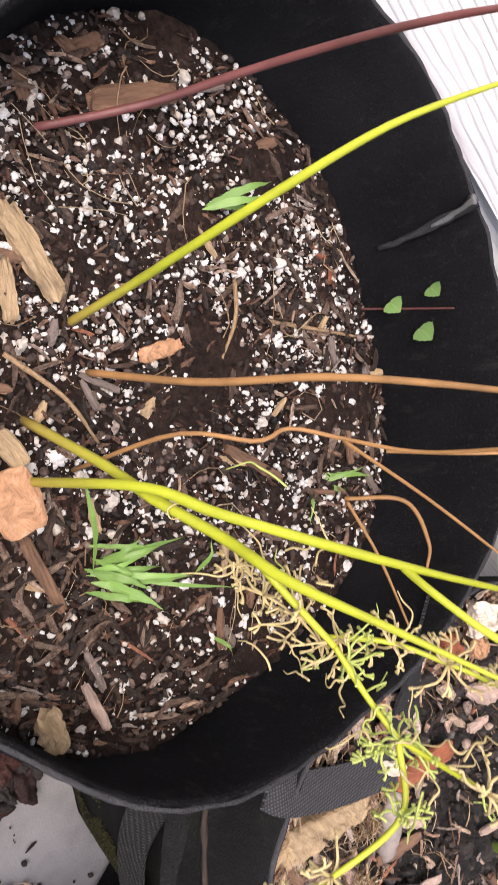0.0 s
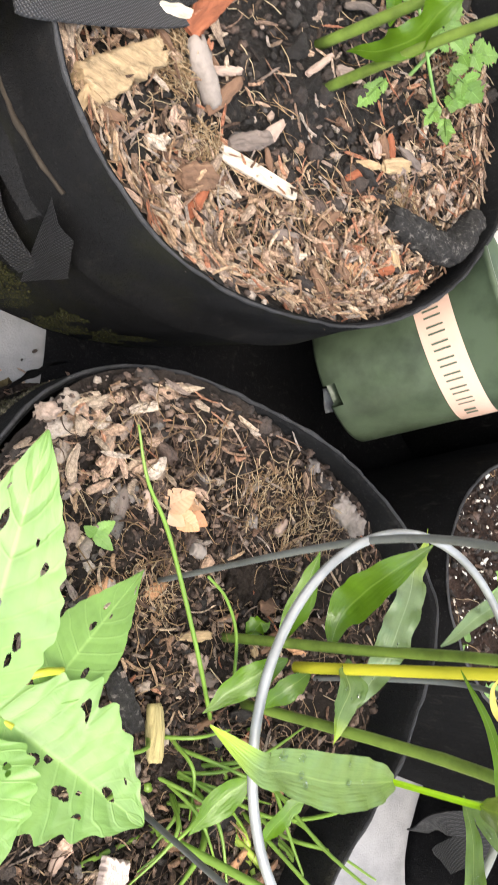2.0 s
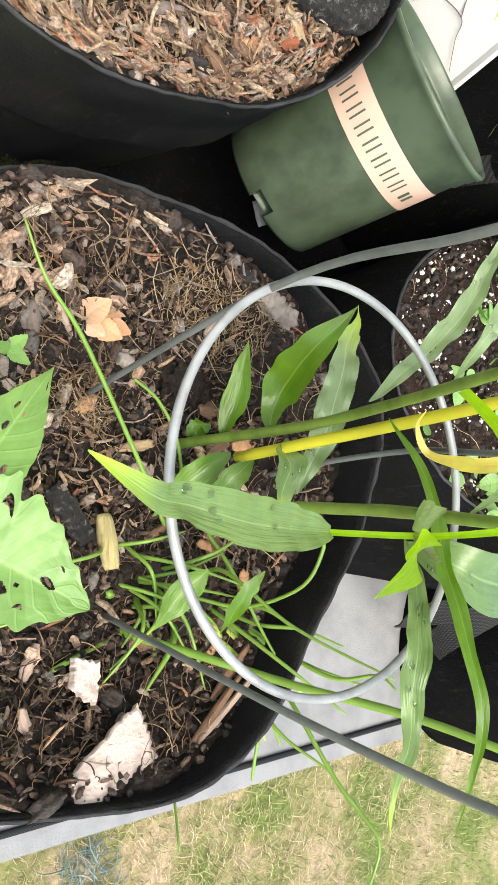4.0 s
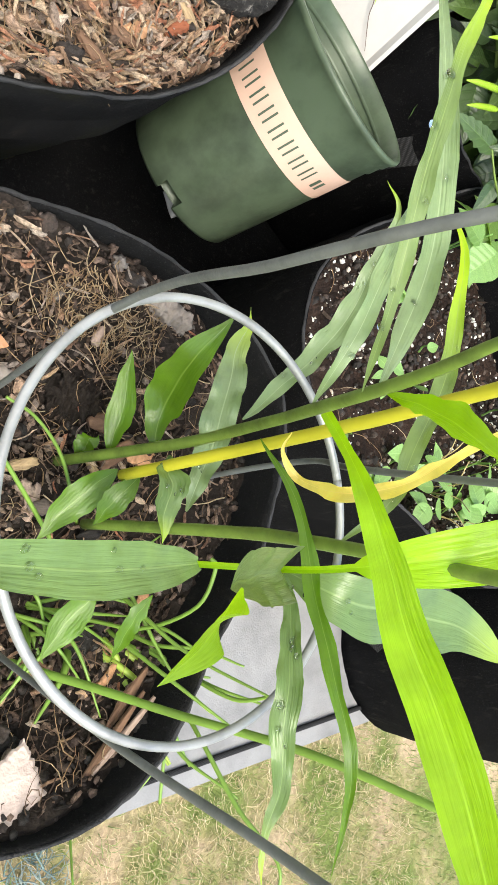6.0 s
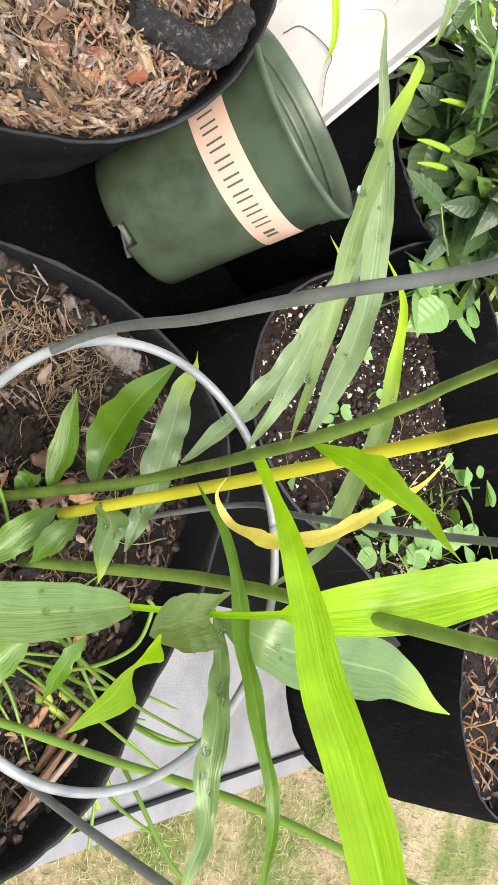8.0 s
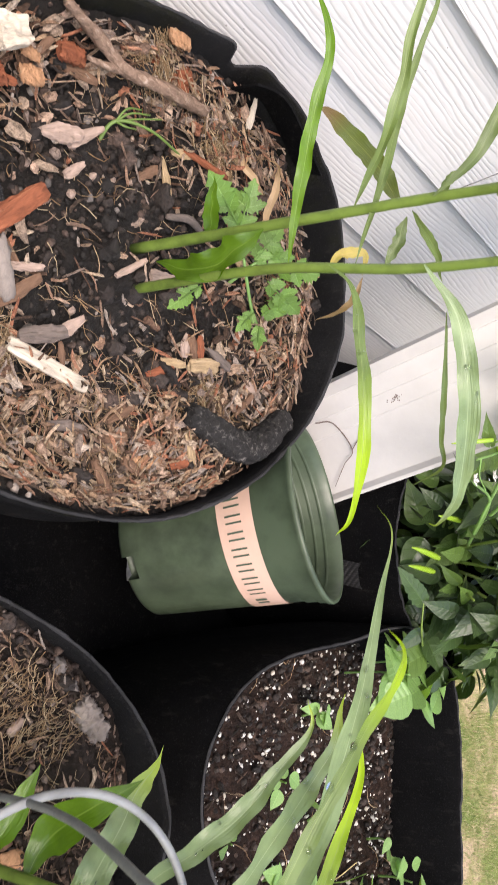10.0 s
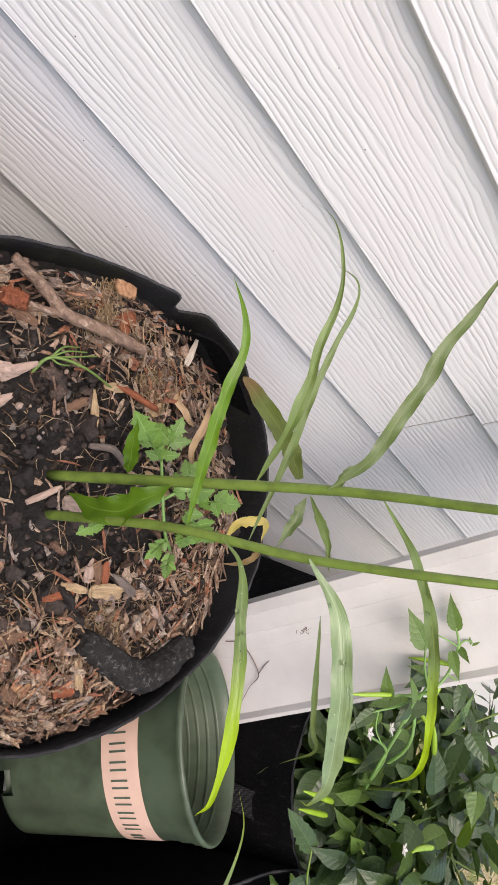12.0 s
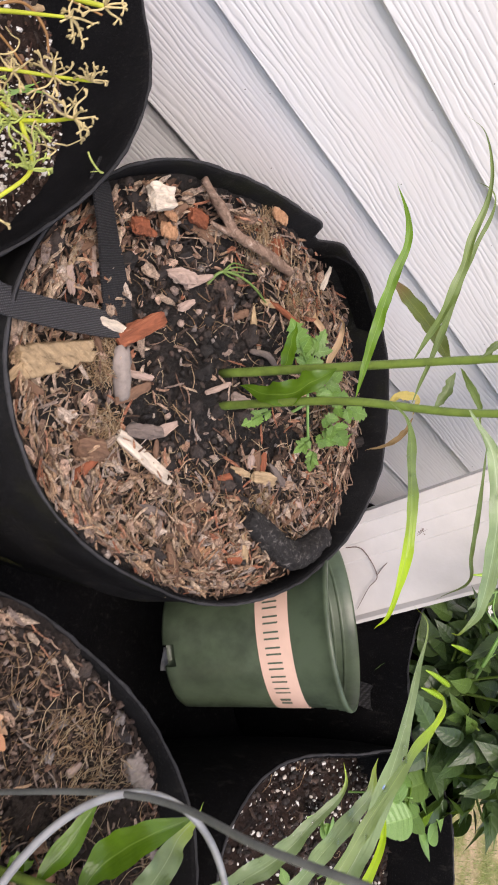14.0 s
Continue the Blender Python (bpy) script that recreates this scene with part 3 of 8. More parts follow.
# ---- nursery pot ----
def nursery_pot():
    """A tapered pot lying askew: stepped rim with a rolled lip, drain notches at the foot, a label band round the wall."""
    pot = empty("nursery_pot", "green plastic nursery pot with a peach label band", "plant pot")
    pot.matrix_world = pose(0.740, 0.0157, 0.1147) @ Matrix.Rotation(radians(23.6), 4, Vector((-0.581, 0.814, 0.0)))
    H, R0, R1, t = 0.1752, 0.067, 0.0795, 0.0022
    rad = lambda h: R0 + (R1 - R0) * h / 0.160

    def lathe(prof, n=96, skip=None):
        bm = bmesh.new()
        cols = [[bm.verts.new((r * math.cos(2 * math.pi * j / n), r * math.sin(2 * math.pi * j / n), z)) for r, z in prof] for j in range(n)]
        for j in range(n):
            for k in range(len(prof) - 1):
                if skip and skip(j, k):
                    continue
                bm.faces.new((cols[j][k], cols[(j + 1) % n][k], cols[(j + 1) % n][k + 1], cols[j][k + 1]))
        for v in [v for v in bm.verts if not v.link_faces]:
            bm.verts.remove(v)
        for e in bm.edges:
            e.smooth = len(e.link_faces) < 2 or e.calc_face_angle() < 0.45
        return bm

    notch = lambda j: (j + 12) % 24 in (18, 19, 20, 21, 22)
    outer = [(0.001, 0.010), (R0 - 0.012, 0.010), (R0 - 0.010, 0.001), (R0 - 0.002, 0.0), (R0, 0.0025), (R0 + 0.001, 0.013), (rad(0.06), 0.06), (rad(0.10), 0.10), (rad(0.148), 0.148),
             (rad(0.150) + 0.0016, 0.1505), (rad(0.160) + 0.0016, 0.1605), (rad(0.162) + 0.0030, 0.1625), (rad(0.170) + 0.0032, 0.1690), (rad(0.171) + 0.0044, 0.1700), (rad(0.174) + 0.0050, 0.1730), (rad(0.175) + 0.0042, H),
             (rad(0.175) + 0.0020, H + 0.0004), (rad(0.173) + 0.0006, 0.1738), (rad(0.165) - t + 0.002, 0.165), (rad(0.10) - t, 0.10), (R0 - t, 0.014), (0.001, 0.014)]
    body = part("pot_body", lathe(outer, 96, lambda j, k: k in (2, 3, 4) and notch(j)), GREEN_POT, pot)
    for i in range(9):
        z = 0.160 - 0.010 * i
        r = rad(z) - t + 0.0002
        part("inner_ridge", lathe([(r + 0.0004, z - 0.0016), (r - 0.0003, z), (r + 0.0004, z + 0.0016)], 64), GREEN_POT, body)
    wall = lambda a, z, off: ((rad(z) + off) * math.cos(a), (rad(z) + off) * math.sin(a), z)

    def patch(a0, a1, z0, z1, off, n, mat, name, parent, label=""):
        bm = bmesh.new()
        cols = [[bm.verts.new(wall(a0 + (a1 - a0) * j / n, z0 + (z1 - z0) * k / 3, off)) for k in range(4)] for j in range(n + 1)]
        for p, q in zip(cols, cols[1:]):
            for k in range(3):
                bm.faces.new((p[k], q[k], q[k + 1], p[k + 1]))
        return part(name, bm, mat, parent, label)

    band = patch(radians(95), radians(292), 0.1009, 0.1344, 0.0006, 72, LABEL, "label_band", pot, "peach label band with dark bars of print")
    # the brand name as two plain bars for each of its eight letters, and a square mark at its end
    for i in range(8):
        mid = 170 + 11 * i
        for side in (-1, 1):
            ang = radians(mid + side * 2.3)
            patch(ang - radians(0.65), ang + radians(0.65), 0.1085, 0.1235, 0.0010, 3, INK, "print_bar", band)
    for side in (-1, 1):
        patch(radians(261 + 2.6 * side - 1.5), radians(261 + 2.6 * side + 1.5), 0.1100, 0.1205, 0.0010, 3, INK, "print_mark", band)
    return pot


nursery_pot()


# ---- plants: helpers ----
GINGER = leaf_material("ginger_leaf", (0.115, 0.232, 0.018), (0.20, 0.33, 0.06), 0.34, 0.25)
GINGER_PALE = leaf_material("pale_ginger_leaf", (0.165, 0.262, 0.088), (0.26, 0.37, 0.14), 0.20, 0.23, tip=(0.33, 0.47, 0.045), turns=0.82)
# base colour holds both wax bloom and the sky's sheen on upper leaves
GINGER_SILVER = leaf_material("silvery_ginger_leaf", (0.24, 0.34, 0.17), (0.34, 0.44, 0.25), 0.18, 0.24, tip=(0.36, 0.50, 0.05), turns=0.80)
GINGER_NARROW = leaf_material("narrow_ginger_leaf", (0.155, 0.225, 0.075), (0.23, 0.31, 0.11), 0.25, 0.30)
GINGER_TIPPED = leaf_material("lime_tipped_ginger_leaf", (0.165, 0.245, 0.085), (0.24, 0.33, 0.12), 0.30, 0.30, tip=(0.34, 0.52, 0.015), turns=0.55)
GINGER_BROWNED = leaf_material("brown_tipped_ginger_leaf", (0.15, 0.20, 0.045), (0.25, 0.29, 0.08), 0.25, 0.34, tip=(0.20, 0.13, 0.05), turns=0.80)
# lime base also holds the light seen through backlit blades
GINGER_BRIGHT = leaf_material("bright_ginger_leaf", (0.27, 0.48, 0.008), (0.34, 0.55, 0.04), 0.45)
GINGER_YELLOW = leaf_material("yellowing_leaf", (0.78, 0.64, 0.20), (0.80, 0.60, 0.30), 0.3)
DRY_LEAF = leaf_material("dry_leaf", (0.50, 0.34, 0.20), (0.58, 0.43, 0.28), 0.15, 0.7)
SOFT_GREEN = leaf_material("soft_green_leaf", (0.25, 0.45, 0.11), (0.31, 0.50, 0.14), 0.3)
WEED = leaf_material("weed_leaf", (0.175, 0.325, 0.080), (0.25, 0.41, 0.13), 0.3, 0.5, stripes=40, ribs=8.0)
SEEDLING = leaf_material("seedling_leaf", (0.24, 0.42, 0.13), (0.32, 0.50, 0.18), 0.28, 0.5, stripes=30, ribs=6.0)
TOMATO = leaf_material("tomato_leaf", (0.17, 0.315, 0.065), (0.28, 0.46, 0.15), 0.25, 0.55, stripes=30, ribs=5.0)
PEPPER_LEAF = leaf_material("pepper_leaf", (0.050, 0.092, 0.028), (0.095, 0.16, 0.05), 0.16, 0.36, stripes=24, ribs=6.0)
YOUNG_PEPPER = leaf_material("young_pepper_leaf", (0.115, 0.20, 0.045), (0.17, 0.27, 0.08), 0.22, 0.4, stripes=24, ribs=6.0)
STEM_GREEN = plain_material("green_stem", (0.15, 0.225, 0.040), 0.45, 60, 0.22, 300, 0.0003)
SHEATH = plain_material("leaf_sheath", (0.23, 0.33, 0.06), 0.42, 90, 0.2, 500, 0.0004)
STEM_YELLOW = plain_material("yellow_stem", (0.48, 0.45, 0.03), 0.45, 30, 0.1, 300, 0.0003)
STEM_LIME = plain_material("lime_stem", (0.42, 0.46, 0.03), 0.5, 40, 0.12, 300, 0.0003)
STEM_PURPLE = plain_material("purple_stem", (0.16, 0.055, 0.05), 0.55, 22, 0.2, 300, 0.0004)
STEM_BROWN = plain_material("dry_brown_stem", (0.33, 0.17, 0.06), 0.7, 40, 0.2, 300, 0.0004)
GRASS_OLIVE = plain_material("olive_grass", (0.125, 0.20, 0.045), 0.45, 40, 0.1, 300, 0.0002)
CHIVE = plain_material("chive_green", (0.165, 0.28, 0.045), 0.4, 40, 0.1, 300, 0.0002)
DRY_FLOWER = plain_material("dry_flower_head", (0.56, 0.45, 0.22), 0.7, 60, 0.2, 300, 0.0003)
GREEN_FLOWER = plain_material("green_flower_head", (0.40, 0.47, 0.12), 0.6, 60, 0.15, 300, 0.0003)
WATER, _, _, drop = material("water", (1, 1, 1), 0.02)
drop.inputs["Transmission Weight"].default_value, drop.inputs["IOR"].default_value = 1.0, 1.33


def brown_foot(mat, colour, low, high):
    """Old stems turn woody brown towards their foot."""
    n, l = mat.node_tree.nodes, mat.node_tree.links
    b = next(k for k in n if k.type == "BSDF_PRINCIPLED")
    src = b.inputs["Base Color"].links[0].from_socket
    co, sep, grow = n.new("ShaderNodeTexCoord"), n.new("ShaderNodeSeparateXYZ"), n.new("ShaderNodeMapRange")
    l.new(co.outputs["Object"], sep.inputs["Vector"])
    l.new(sep.outputs["Z"], grow.inputs["Value"])
    grow.inputs["From Min"].default_value, grow.inputs["From Max"].default_value = low, high
    l.new(mixed(n, l, grow.outputs["Result"], colour, src), b.inputs["Base Color"])


brown_foot(STEM_LIME, (0.24, 0.17, 0.04), 0.262, 0.335)
leaf_dice = random.Random(7)


def leaf(parent, points, width, facing, mat, vein=1.0, blunt=False, taper=1.3, calm=1.0, lance=False, petiole=0.0, late=0.0):
    """A long blade through the points, folded along its rib, with a rippled edge."""
    n, k = 52, 6
    line = spline(points, n)
    bm = bmesh.new()
    uv = bm.loops.layers.uv.new("UVMap")
    roll, wave, phase = leaf_dice.uniform(-0.3, 0.3), leaf_dice.uniform(0.20, 0.48), leaf_dice.uniform(0, 6)
    fold, pace, curl = leaf_dice.uniform(0.25, 0.65), leaf_dice.uniform(20, 40), leaf_dice.uniform(-1.1, 1.1)
    rag = 0.30 * min(1.0, 0.012 / width) * calm
    wave *= min(1.0, 0.018 / width) * calm
    curl *= calm
    rows, run = [], [0.0]
    for p, q in zip(line, line[1:]):
        run.append(run[-1] + (q - p).length)
    pace *= max(0.35, min(1.2, run[-1] / 0.12))
    for i, c in enumerate(line):
        u = run[i] / run[-1]
        ahead = (line[min(i + 1, n)] - line[max(i - 1, 0)]).normalized()
        nn = Vector(facing)
        nn = Matrix.Rotation(roll + curl * u ** 3, 3, ahead) @ (nn - ahead * nn.dot(ahead)).normalized()
        side = ahead.cross(nn)
        w = width * max(0.018, ((u + 0.015) * (1.0 - u) ** taper) * (taper + 1) ** (taper + 1) / taper ** taper / 1.02 + 0.13 * (1 - u) ** 0.4 * min(1, 3 * u)) * 0.43 * (1 + 0.12 * noise.noise(Vector((u * 7, phase, 0))))
        if lance:
            w = 0.5 * width * (1 - (1 - min(1.0, u / 0.40 + 0.05)) ** 2) ** 0.6 * (1 - max(0.0, (u - 0.40) / 0.60) ** 1.7) + 0.0003
        if blunt:
            w = 0.5 * width * min(1.0, 0.25 + 3.2 * u) ** 0.7 * (1 - u ** 7) ** 0.5 + 0.0004
        if late:
            # narrow for long, widest near its far end
            w = max(0.0022, 0.5 * width * math.sin(math.pi * min(1.0, u ** late)) ** 0.9)
        if petiole:
            # a bare stalk before the blade opens
            e = max(0.0, (u - petiole) / (1 - petiole))
            w = max(0.0014, 0.5 * width * math.sin(math.pi * min(1.0, e ** 0.75)) ** 0.8)
        c = c + side * width * 0.22 * calm * noise.noise(Vector((u * 5, phase, 2.0))) * min(1.0, 4 * u)
        row = []
        for j in range(k + 1):
            v = 2 * j / k - 1
            lift = fold * w * abs(v) + wave * w * math.sin(u * pace + phase + (1.9 if v > 0 else 0)) * v * v * (1.6 - u)
            jag = 1 + rag * noise.noise(Vector((u * 11, phase * 3, 4.0 if v > 0 else 9.0))) + 0.22 * rag * noise.noise(Vector((u * 38, phase, 5.0 if v > 0 else 8.0)))
            row.append(bm.verts.new(c + side * w * v * jag + nn * lift * vein))
        rows.append(row)
    for i in range(n):
        for j in range(k):
            f = bm.faces.new((rows[i][j], rows[i][j + 1], rows[i + 1][j + 1], rows[i + 1][j]))
            for lp, (a, b) in zip(f.loops, ((i, j), (i, j + 1), (i + 1, j + 1), (i + 1, j))):
                lp[uv].uv = (b / k, a / n)
    spots = [[v.co.copy() for v in row] for row in rows]
    blade = part("leaf", bm, mat, parent)
    for _ in range(7 if mat in (GINGER_PALE, GINGER_SILVER, GINGER_TIPPED) else 0):
        i, j = leaf_dice.randrange(6, n - 22), leaf_dice.randrange(1, k)
        part("water_drop", bead(spots[i][j], leaf_dice.uniform(0.0008, 0.0021)), WATER, blade, "clear round water drop")
    return blade


def bead(at, r):
    bm = bmesh.new()
    bmesh.ops.create_icosphere(bm, subdivisions=2, radius=r, matrix=Matrix.Translation(at) @ Matrix.Diagonal((1.25, 0.9, 0.5, 1)))
    return bm


def broad_leaf(parent, base, tip, width, facing, mat, holes=0, seed=0, teeth=0.10, name="leaf", lobe=11, sharp=0.0):
    """An ovate toothed leaf from its base to its tip; insect holes are cut out."""
    dice = random.Random(seed)
    base, tip = Vector(base), Vector(tip)
    ahead = tip - base
    length = ahead.length
    ahead.normalize()
    nn = Vector(facing)
    nn = (nn - ahead * nn.dot(ahead)).normalized()
    side = ahead.cross(nn)
    n, k = (150, 96) if holes else (30, 18)
    bites = [(dice.uniform(0.15, 0.85), dice.uniform(-0.7, 0.7), dice.uniform(0.014, 0.045)) for _ in range(holes)]
    bm = bmesh.new()
    uv = bm.loops.layers.uv.new("UVMap")
    rows = []
    for i in range(n + 1):
        u = i / n
        w = 0.5 * width * (math.sin(math.pi * u ** 0.68) ** 0.9) * (1 + teeth * (abs((u * lobe) % 1 - 0.5) * 2 - 0.5)) + 0.0004
        w *= (1 - u) ** sharp * (1 + 0.5 * sharp)
        ragged = [1 + 1.6 * teeth * noise.noise(Vector((u * 13, seed, 3.0 * e))) for e in (0, 1)]
        row = []
        for j in range(k + 1):
            v = 2 * j / k - 1
            bend = -0.10 * length * u * u + 0.16 * w * abs(v) + (0.020 if width < 0.03 or width > 0.2 else 0.007) * width * abs(math.sin(math.pi * (u * 7 - abs(v) * 1.4) + seed))
            row.append(bm.verts.new(base + ahead * length * (u - 0.10 * abs(v) * (1 - u)) + side * w * v * ragged[v > 0] + nn * bend))
        rows.append(row)
    for i in range(n):
        for j in range(k):
            u, v = (i + 0.5) / n, 2 * (j + 0.5) / k - 1
            if any((u - a) ** 2 + (0.5 * (v - b)) ** 2 < r * r for a, b, r in bites):
                continue
            f = bm.faces.new((rows[i][j], rows[i][j + 1], rows[i + 1][j + 1], rows[i + 1][j]))
            for lp, (a, b) in zip(f.loops, ((i, j), (i, j + 1), (i + 1, j + 1), (i + 1, j))):
                lp[uv].uv = (b / k, a / n)
    for v in [v for v in bm.verts if not v.link_faces]:
        bm.verts.remove(v)
    return part(name, bm, mat, parent)


def compound_leaf(parent, base, tip, width, facing, mat, seed=0):
    """A leaf of five toothed leaflets along one rib."""
    dice = random.Random(seed)
    base, tip, nn = Vector(base), Vector(tip), Vector(facing)
    along = tip - base
    side = along.normalized().cross(nn).normalized() * width
    part("rib", tube(bmesh.new(), [base, base + along * 0.4 + nn * 0.001, base + along * 0.7], (0.0009, 0.0006), 5, 8), mat, parent)
    for at, out, k in ((0.55, 0, 1.0), (0.40, 1, 0.72), (0.42, -1, 0.72), (0.12, 1, 0.55), (0.10, -1, 0.55)):
        o = base + along * at
        d = along * (0.48 if out == 0 else 0.20) * dice.uniform(0.85, 1.2) + side * out * dice.uniform(0.42, 0.6) * k + nn * width * dice.uniform(-0.2, 0.12)
        broad_leaf(parent, o, o + d, d.length * dice.uniform(0.55, 0.72), nn + Vector((dice.gauss(0, 0.25), dice.gauss(0, 0.25), 0)), mat, seed=seed + out + 3, teeth=0.38, lobe=4, name="leaflet")


def stalk(parent, name, points, radii, mat):
    return part(name, tube(bmesh.new(), points, radii, 8, 28, 0.12), mat, parent)


def sheaths(parent, points, radii, shares):
    """The loose pale lips in which the leaf sheaths round a stem end."""
    line = spline(points, 80)
    for u in shares:
        i = int(u * 80)
        k = u * (len(radii) - 1)
        j = min(int(k), len(radii) - 2)
        r = radii[j] + (radii[j + 1] - radii[j]) * (k - j)
        part("sheath_lip", tube(bmesh.new(), [line[i - 1] + Vector((0, 0, r)), line[i] + Vector((0, 0.2 * r, 1.5 * r)), line[i + 1] + Vector((0, 0, 1.8 * r))], (0.0009, 0.0008, 0.0003), 6, 6), SHEATH, parent)


def umbel(parent, centre, size, mat):
    """A seed head: forking threads that end in small bent tips."""
    bm = bmesh.new()
    dice = random.Random(int(centre[0] * 1e4))
    c = Vector(centre)
    for _ in range(9):
        d = Vector((dice.gauss(0, 1), dice.gauss(0, 1), dice.gauss(0.1, 0.8))).normalized()
        e = c + d * size * dice.uniform(0.5, 1.0)
        tube(bm, [c, (c + e) / 2 + Vector((dice.uniform(-1, 1), dice.uniform(-1, 1), dice.uniform(-1, 1))) * size * 0.15, e], (0.00065, 0.00045), 5, 5)
        for _ in range(3):
            g = (d + Vector((dice.gauss(0, 1), dice.gauss(0, 1), dice.gauss(0, 1))) * 0.8).normalized()
            tube(bm, [e, e + g * size * 0.16, e + g * size * 0.28 + Vector((0, 0, -0.001))], (0.0005, 0.0004, 0.0007), 5, 4)
    return part("flower_head", bm, mat, parent)


back_ginger = empty("ginger_plant", "ginger plant with two green stems and long narrow leaves", "plant", "ginger plants")
cage_ginger = empty("ginger_plant", "ginger plant with wet leaves growing through the wire cage", "plant", "ginger plants")
herb_plant = empty("herb_plant", "leggy herb with lime and brown stems and dry seed heads", "plant")
herb_seedling = empty("herb_sprouts", "soft green sprouts in the specked soil", "plant")
chives = empty("chives", "clump of thin green chives spilling over the bag", "plant")
weed = empty("weed", "pale green broad-leaved weed with insect holes", "plant")
weed_seedling = empty("weed_seedling", "tiny bright green seedling beside bark chips", "plant")
tomato_seedling = empty("tomato_seedling", "young tomato seedlings with toothed green leaves", "plant")
grass_sprout = empty("grass_sprout", "thin green grass sprout on the mulch", "plant")
# two-stemmed plant in the bag by the house
stalk(back_ginger, "stem", [(0.524, 0.188, 0.285), (0.542, 0.180, 0.411), (0.555, 0.172, 0.515), (0.556, 0.154, 0.611), (0.574, 0.154, 0.654)], (0.0042, 0.0036, 0.0028, 0.0022), STEM_GREEN)
sheaths(back_ginger, [(0.524, 0.188, 0.285), (0.542, 0.180, 0.411), (0.555, 0.172, 0.515), (0.556, 0.154, 0.611), (0.574, 0.154, 0.654)], (0.0042, 0.0036, 0.0028, 0.0022), (0.24, 0.36, 0.47, 0.58, 0.72))
stalk(back_ginger, "stem", [(0.533, 0.161, 0.278), (0.538, 0.146, 0.406), (0.556, 0.129, 0.504), (0.564, 0.116, 0.611), (0.583, 0.117, 0.653)], (0.0038, 0.0032, 0.0027, 0.0021), STEM_GREEN)
sheaths(back_ginger, [(0.533, 0.161, 0.278), (0.538, 0.146, 0.406), (0.556, 0.129, 0.504), (0.564, 0.116, 0.611), (0.583, 0.117, 0.653)], (0.0038, 0.0032, 0.0027, 0.0021), (0.15, 0.29, 0.44, 0.62, 0.8))
leaf(back_ginger, [(0.536, 0.145, 0.422), (0.511, 0.181, 0.446), (0.492, 0.211, 0.466), (0.482, 0.239, 0.481), (0.460, 0.272, 0.477)], 0.0090, (-0.607, -0.538, 0.585), GINGER)
leaf(back_ginger, [(0.544, 0.176, 0.462), (0.524, 0.204, 0.495), (0.505, 0.239, 0.518), (0.489, 0.273, 0.536), (0.467, 0.298, 0.539), (0.449, 0.305, 0.530)], 0.0070, (-0.593, -0.673, 0.443), GINGER_NARROW, taper=1.8)
leaf(back_ginger, [(0.550, 0.140, 0.462), (0.551, 0.191, 0.475), (0.545, 0.247, 0.492), (0.534, 0.305, 0.518), (0.521, 0.326, 0.502)], 0.0056, (-0.668, -0.560, 0.490), GINGER_NARROW)
leaf(back_ginger, [(0.551, 0.171, 0.511), (0.551, 0.192, 0.540), (0.543, 0.221, 0.562), (0.536, 0.250, 0.583), (0.532, 0.276, 0.606), (0.527, 0.297, 0.626)], 0.0094, (-0.714, -0.608, 0.347), GINGER_NARROW)
leaf(back_ginger, [(0.537, 0.136, 0.452), (0.543, 0.121, 0.465), (0.551, 0.092, 0.468), (0.565, 0.042, 0.466), (0.590, -0.002, 0.446), (0.598, -0.013, 0.430)], 0.0082, (-0.775, -0.178, 0.607), GINGER_TIPPED, taper=1.0)
leaf(back_ginger, [(0.548, 0.126, 0.509), (0.577, 0.101, 0.517), (0.604, 0.060, 0.511), (0.648, 0.022, 0.485), (0.674, 0.010, 0.460), (0.680, 0.012, 0.449)], 0.0140, (-0.855, -0.131, 0.502), GINGER_SILVER, calm=0.7)
leaf(back_ginger, [(0.555, 0.165, 0.546), (0.593, 0.142, 0.553), (0.633, 0.112, 0.550), (0.677, 0.078, 0.535), (0.718, 0.045, 0.512), (0.746, 0.038, 0.478)], 0.0078, (-0.887, -0.233, 0.399), GINGER_TIPPED)
leaf(back_ginger, [(0.543, 0.091, 0.526), (0.578, 0.063, 0.509), (0.614, 0.045, 0.490), (0.642, 0.037, 0.476), (0.654, 0.029, 0.445)], 0.0036, (-0.827, -0.213, 0.520), GINGER_NARROW)
leaf(back_ginger, [(0.532, 0.173, 0.402), (0.532, 0.161, 0.375), (0.531, 0.158, 0.343), (0.527, 0.173, 0.309)], 0.0215, (-0.589, -0.350, 0.728), GINGER)
leaf(back_ginger, [(0.574, 0.214, 0.310), (0.549, 0.223, 0.335), (0.532, 0.233, 0.350)], 0.0125, (-0.6, -0.45, 0.62), GINGER)
leaf(back_ginger, [(0.570, 0.191, 0.476), (0.566, 0.218, 0.463), (0.555, 0.240, 0.448), (0.542, 0.261, 0.432)], 0.0115, (-0.671, -0.501, 0.546), GINGER_BROWNED, blunt=True, calm=0.6)
leaf(back_ginger, [(0.563, 0.176, 0.506), (0.564, 0.189, 0.515), (0.569, 0.201, 0.524)], 0.0058, (-0.743, -0.465, 0.481), GINGER_NARROW)
leaf(back_ginger, [(0.571, 0.178, 0.483), (0.574, 0.162, 0.475), (0.575, 0.146, 0.465)], 0.0077, (-0.738, -0.397, 0.546), GINGER_NARROW)
leaf(back_ginger, [(0.563, 0.175, 0.491), (0.572, 0.152, 0.502), (0.577, 0.129, 0.506)], 0.0058, (-0.765, -0.392, 0.511), GINGER_NARROW)
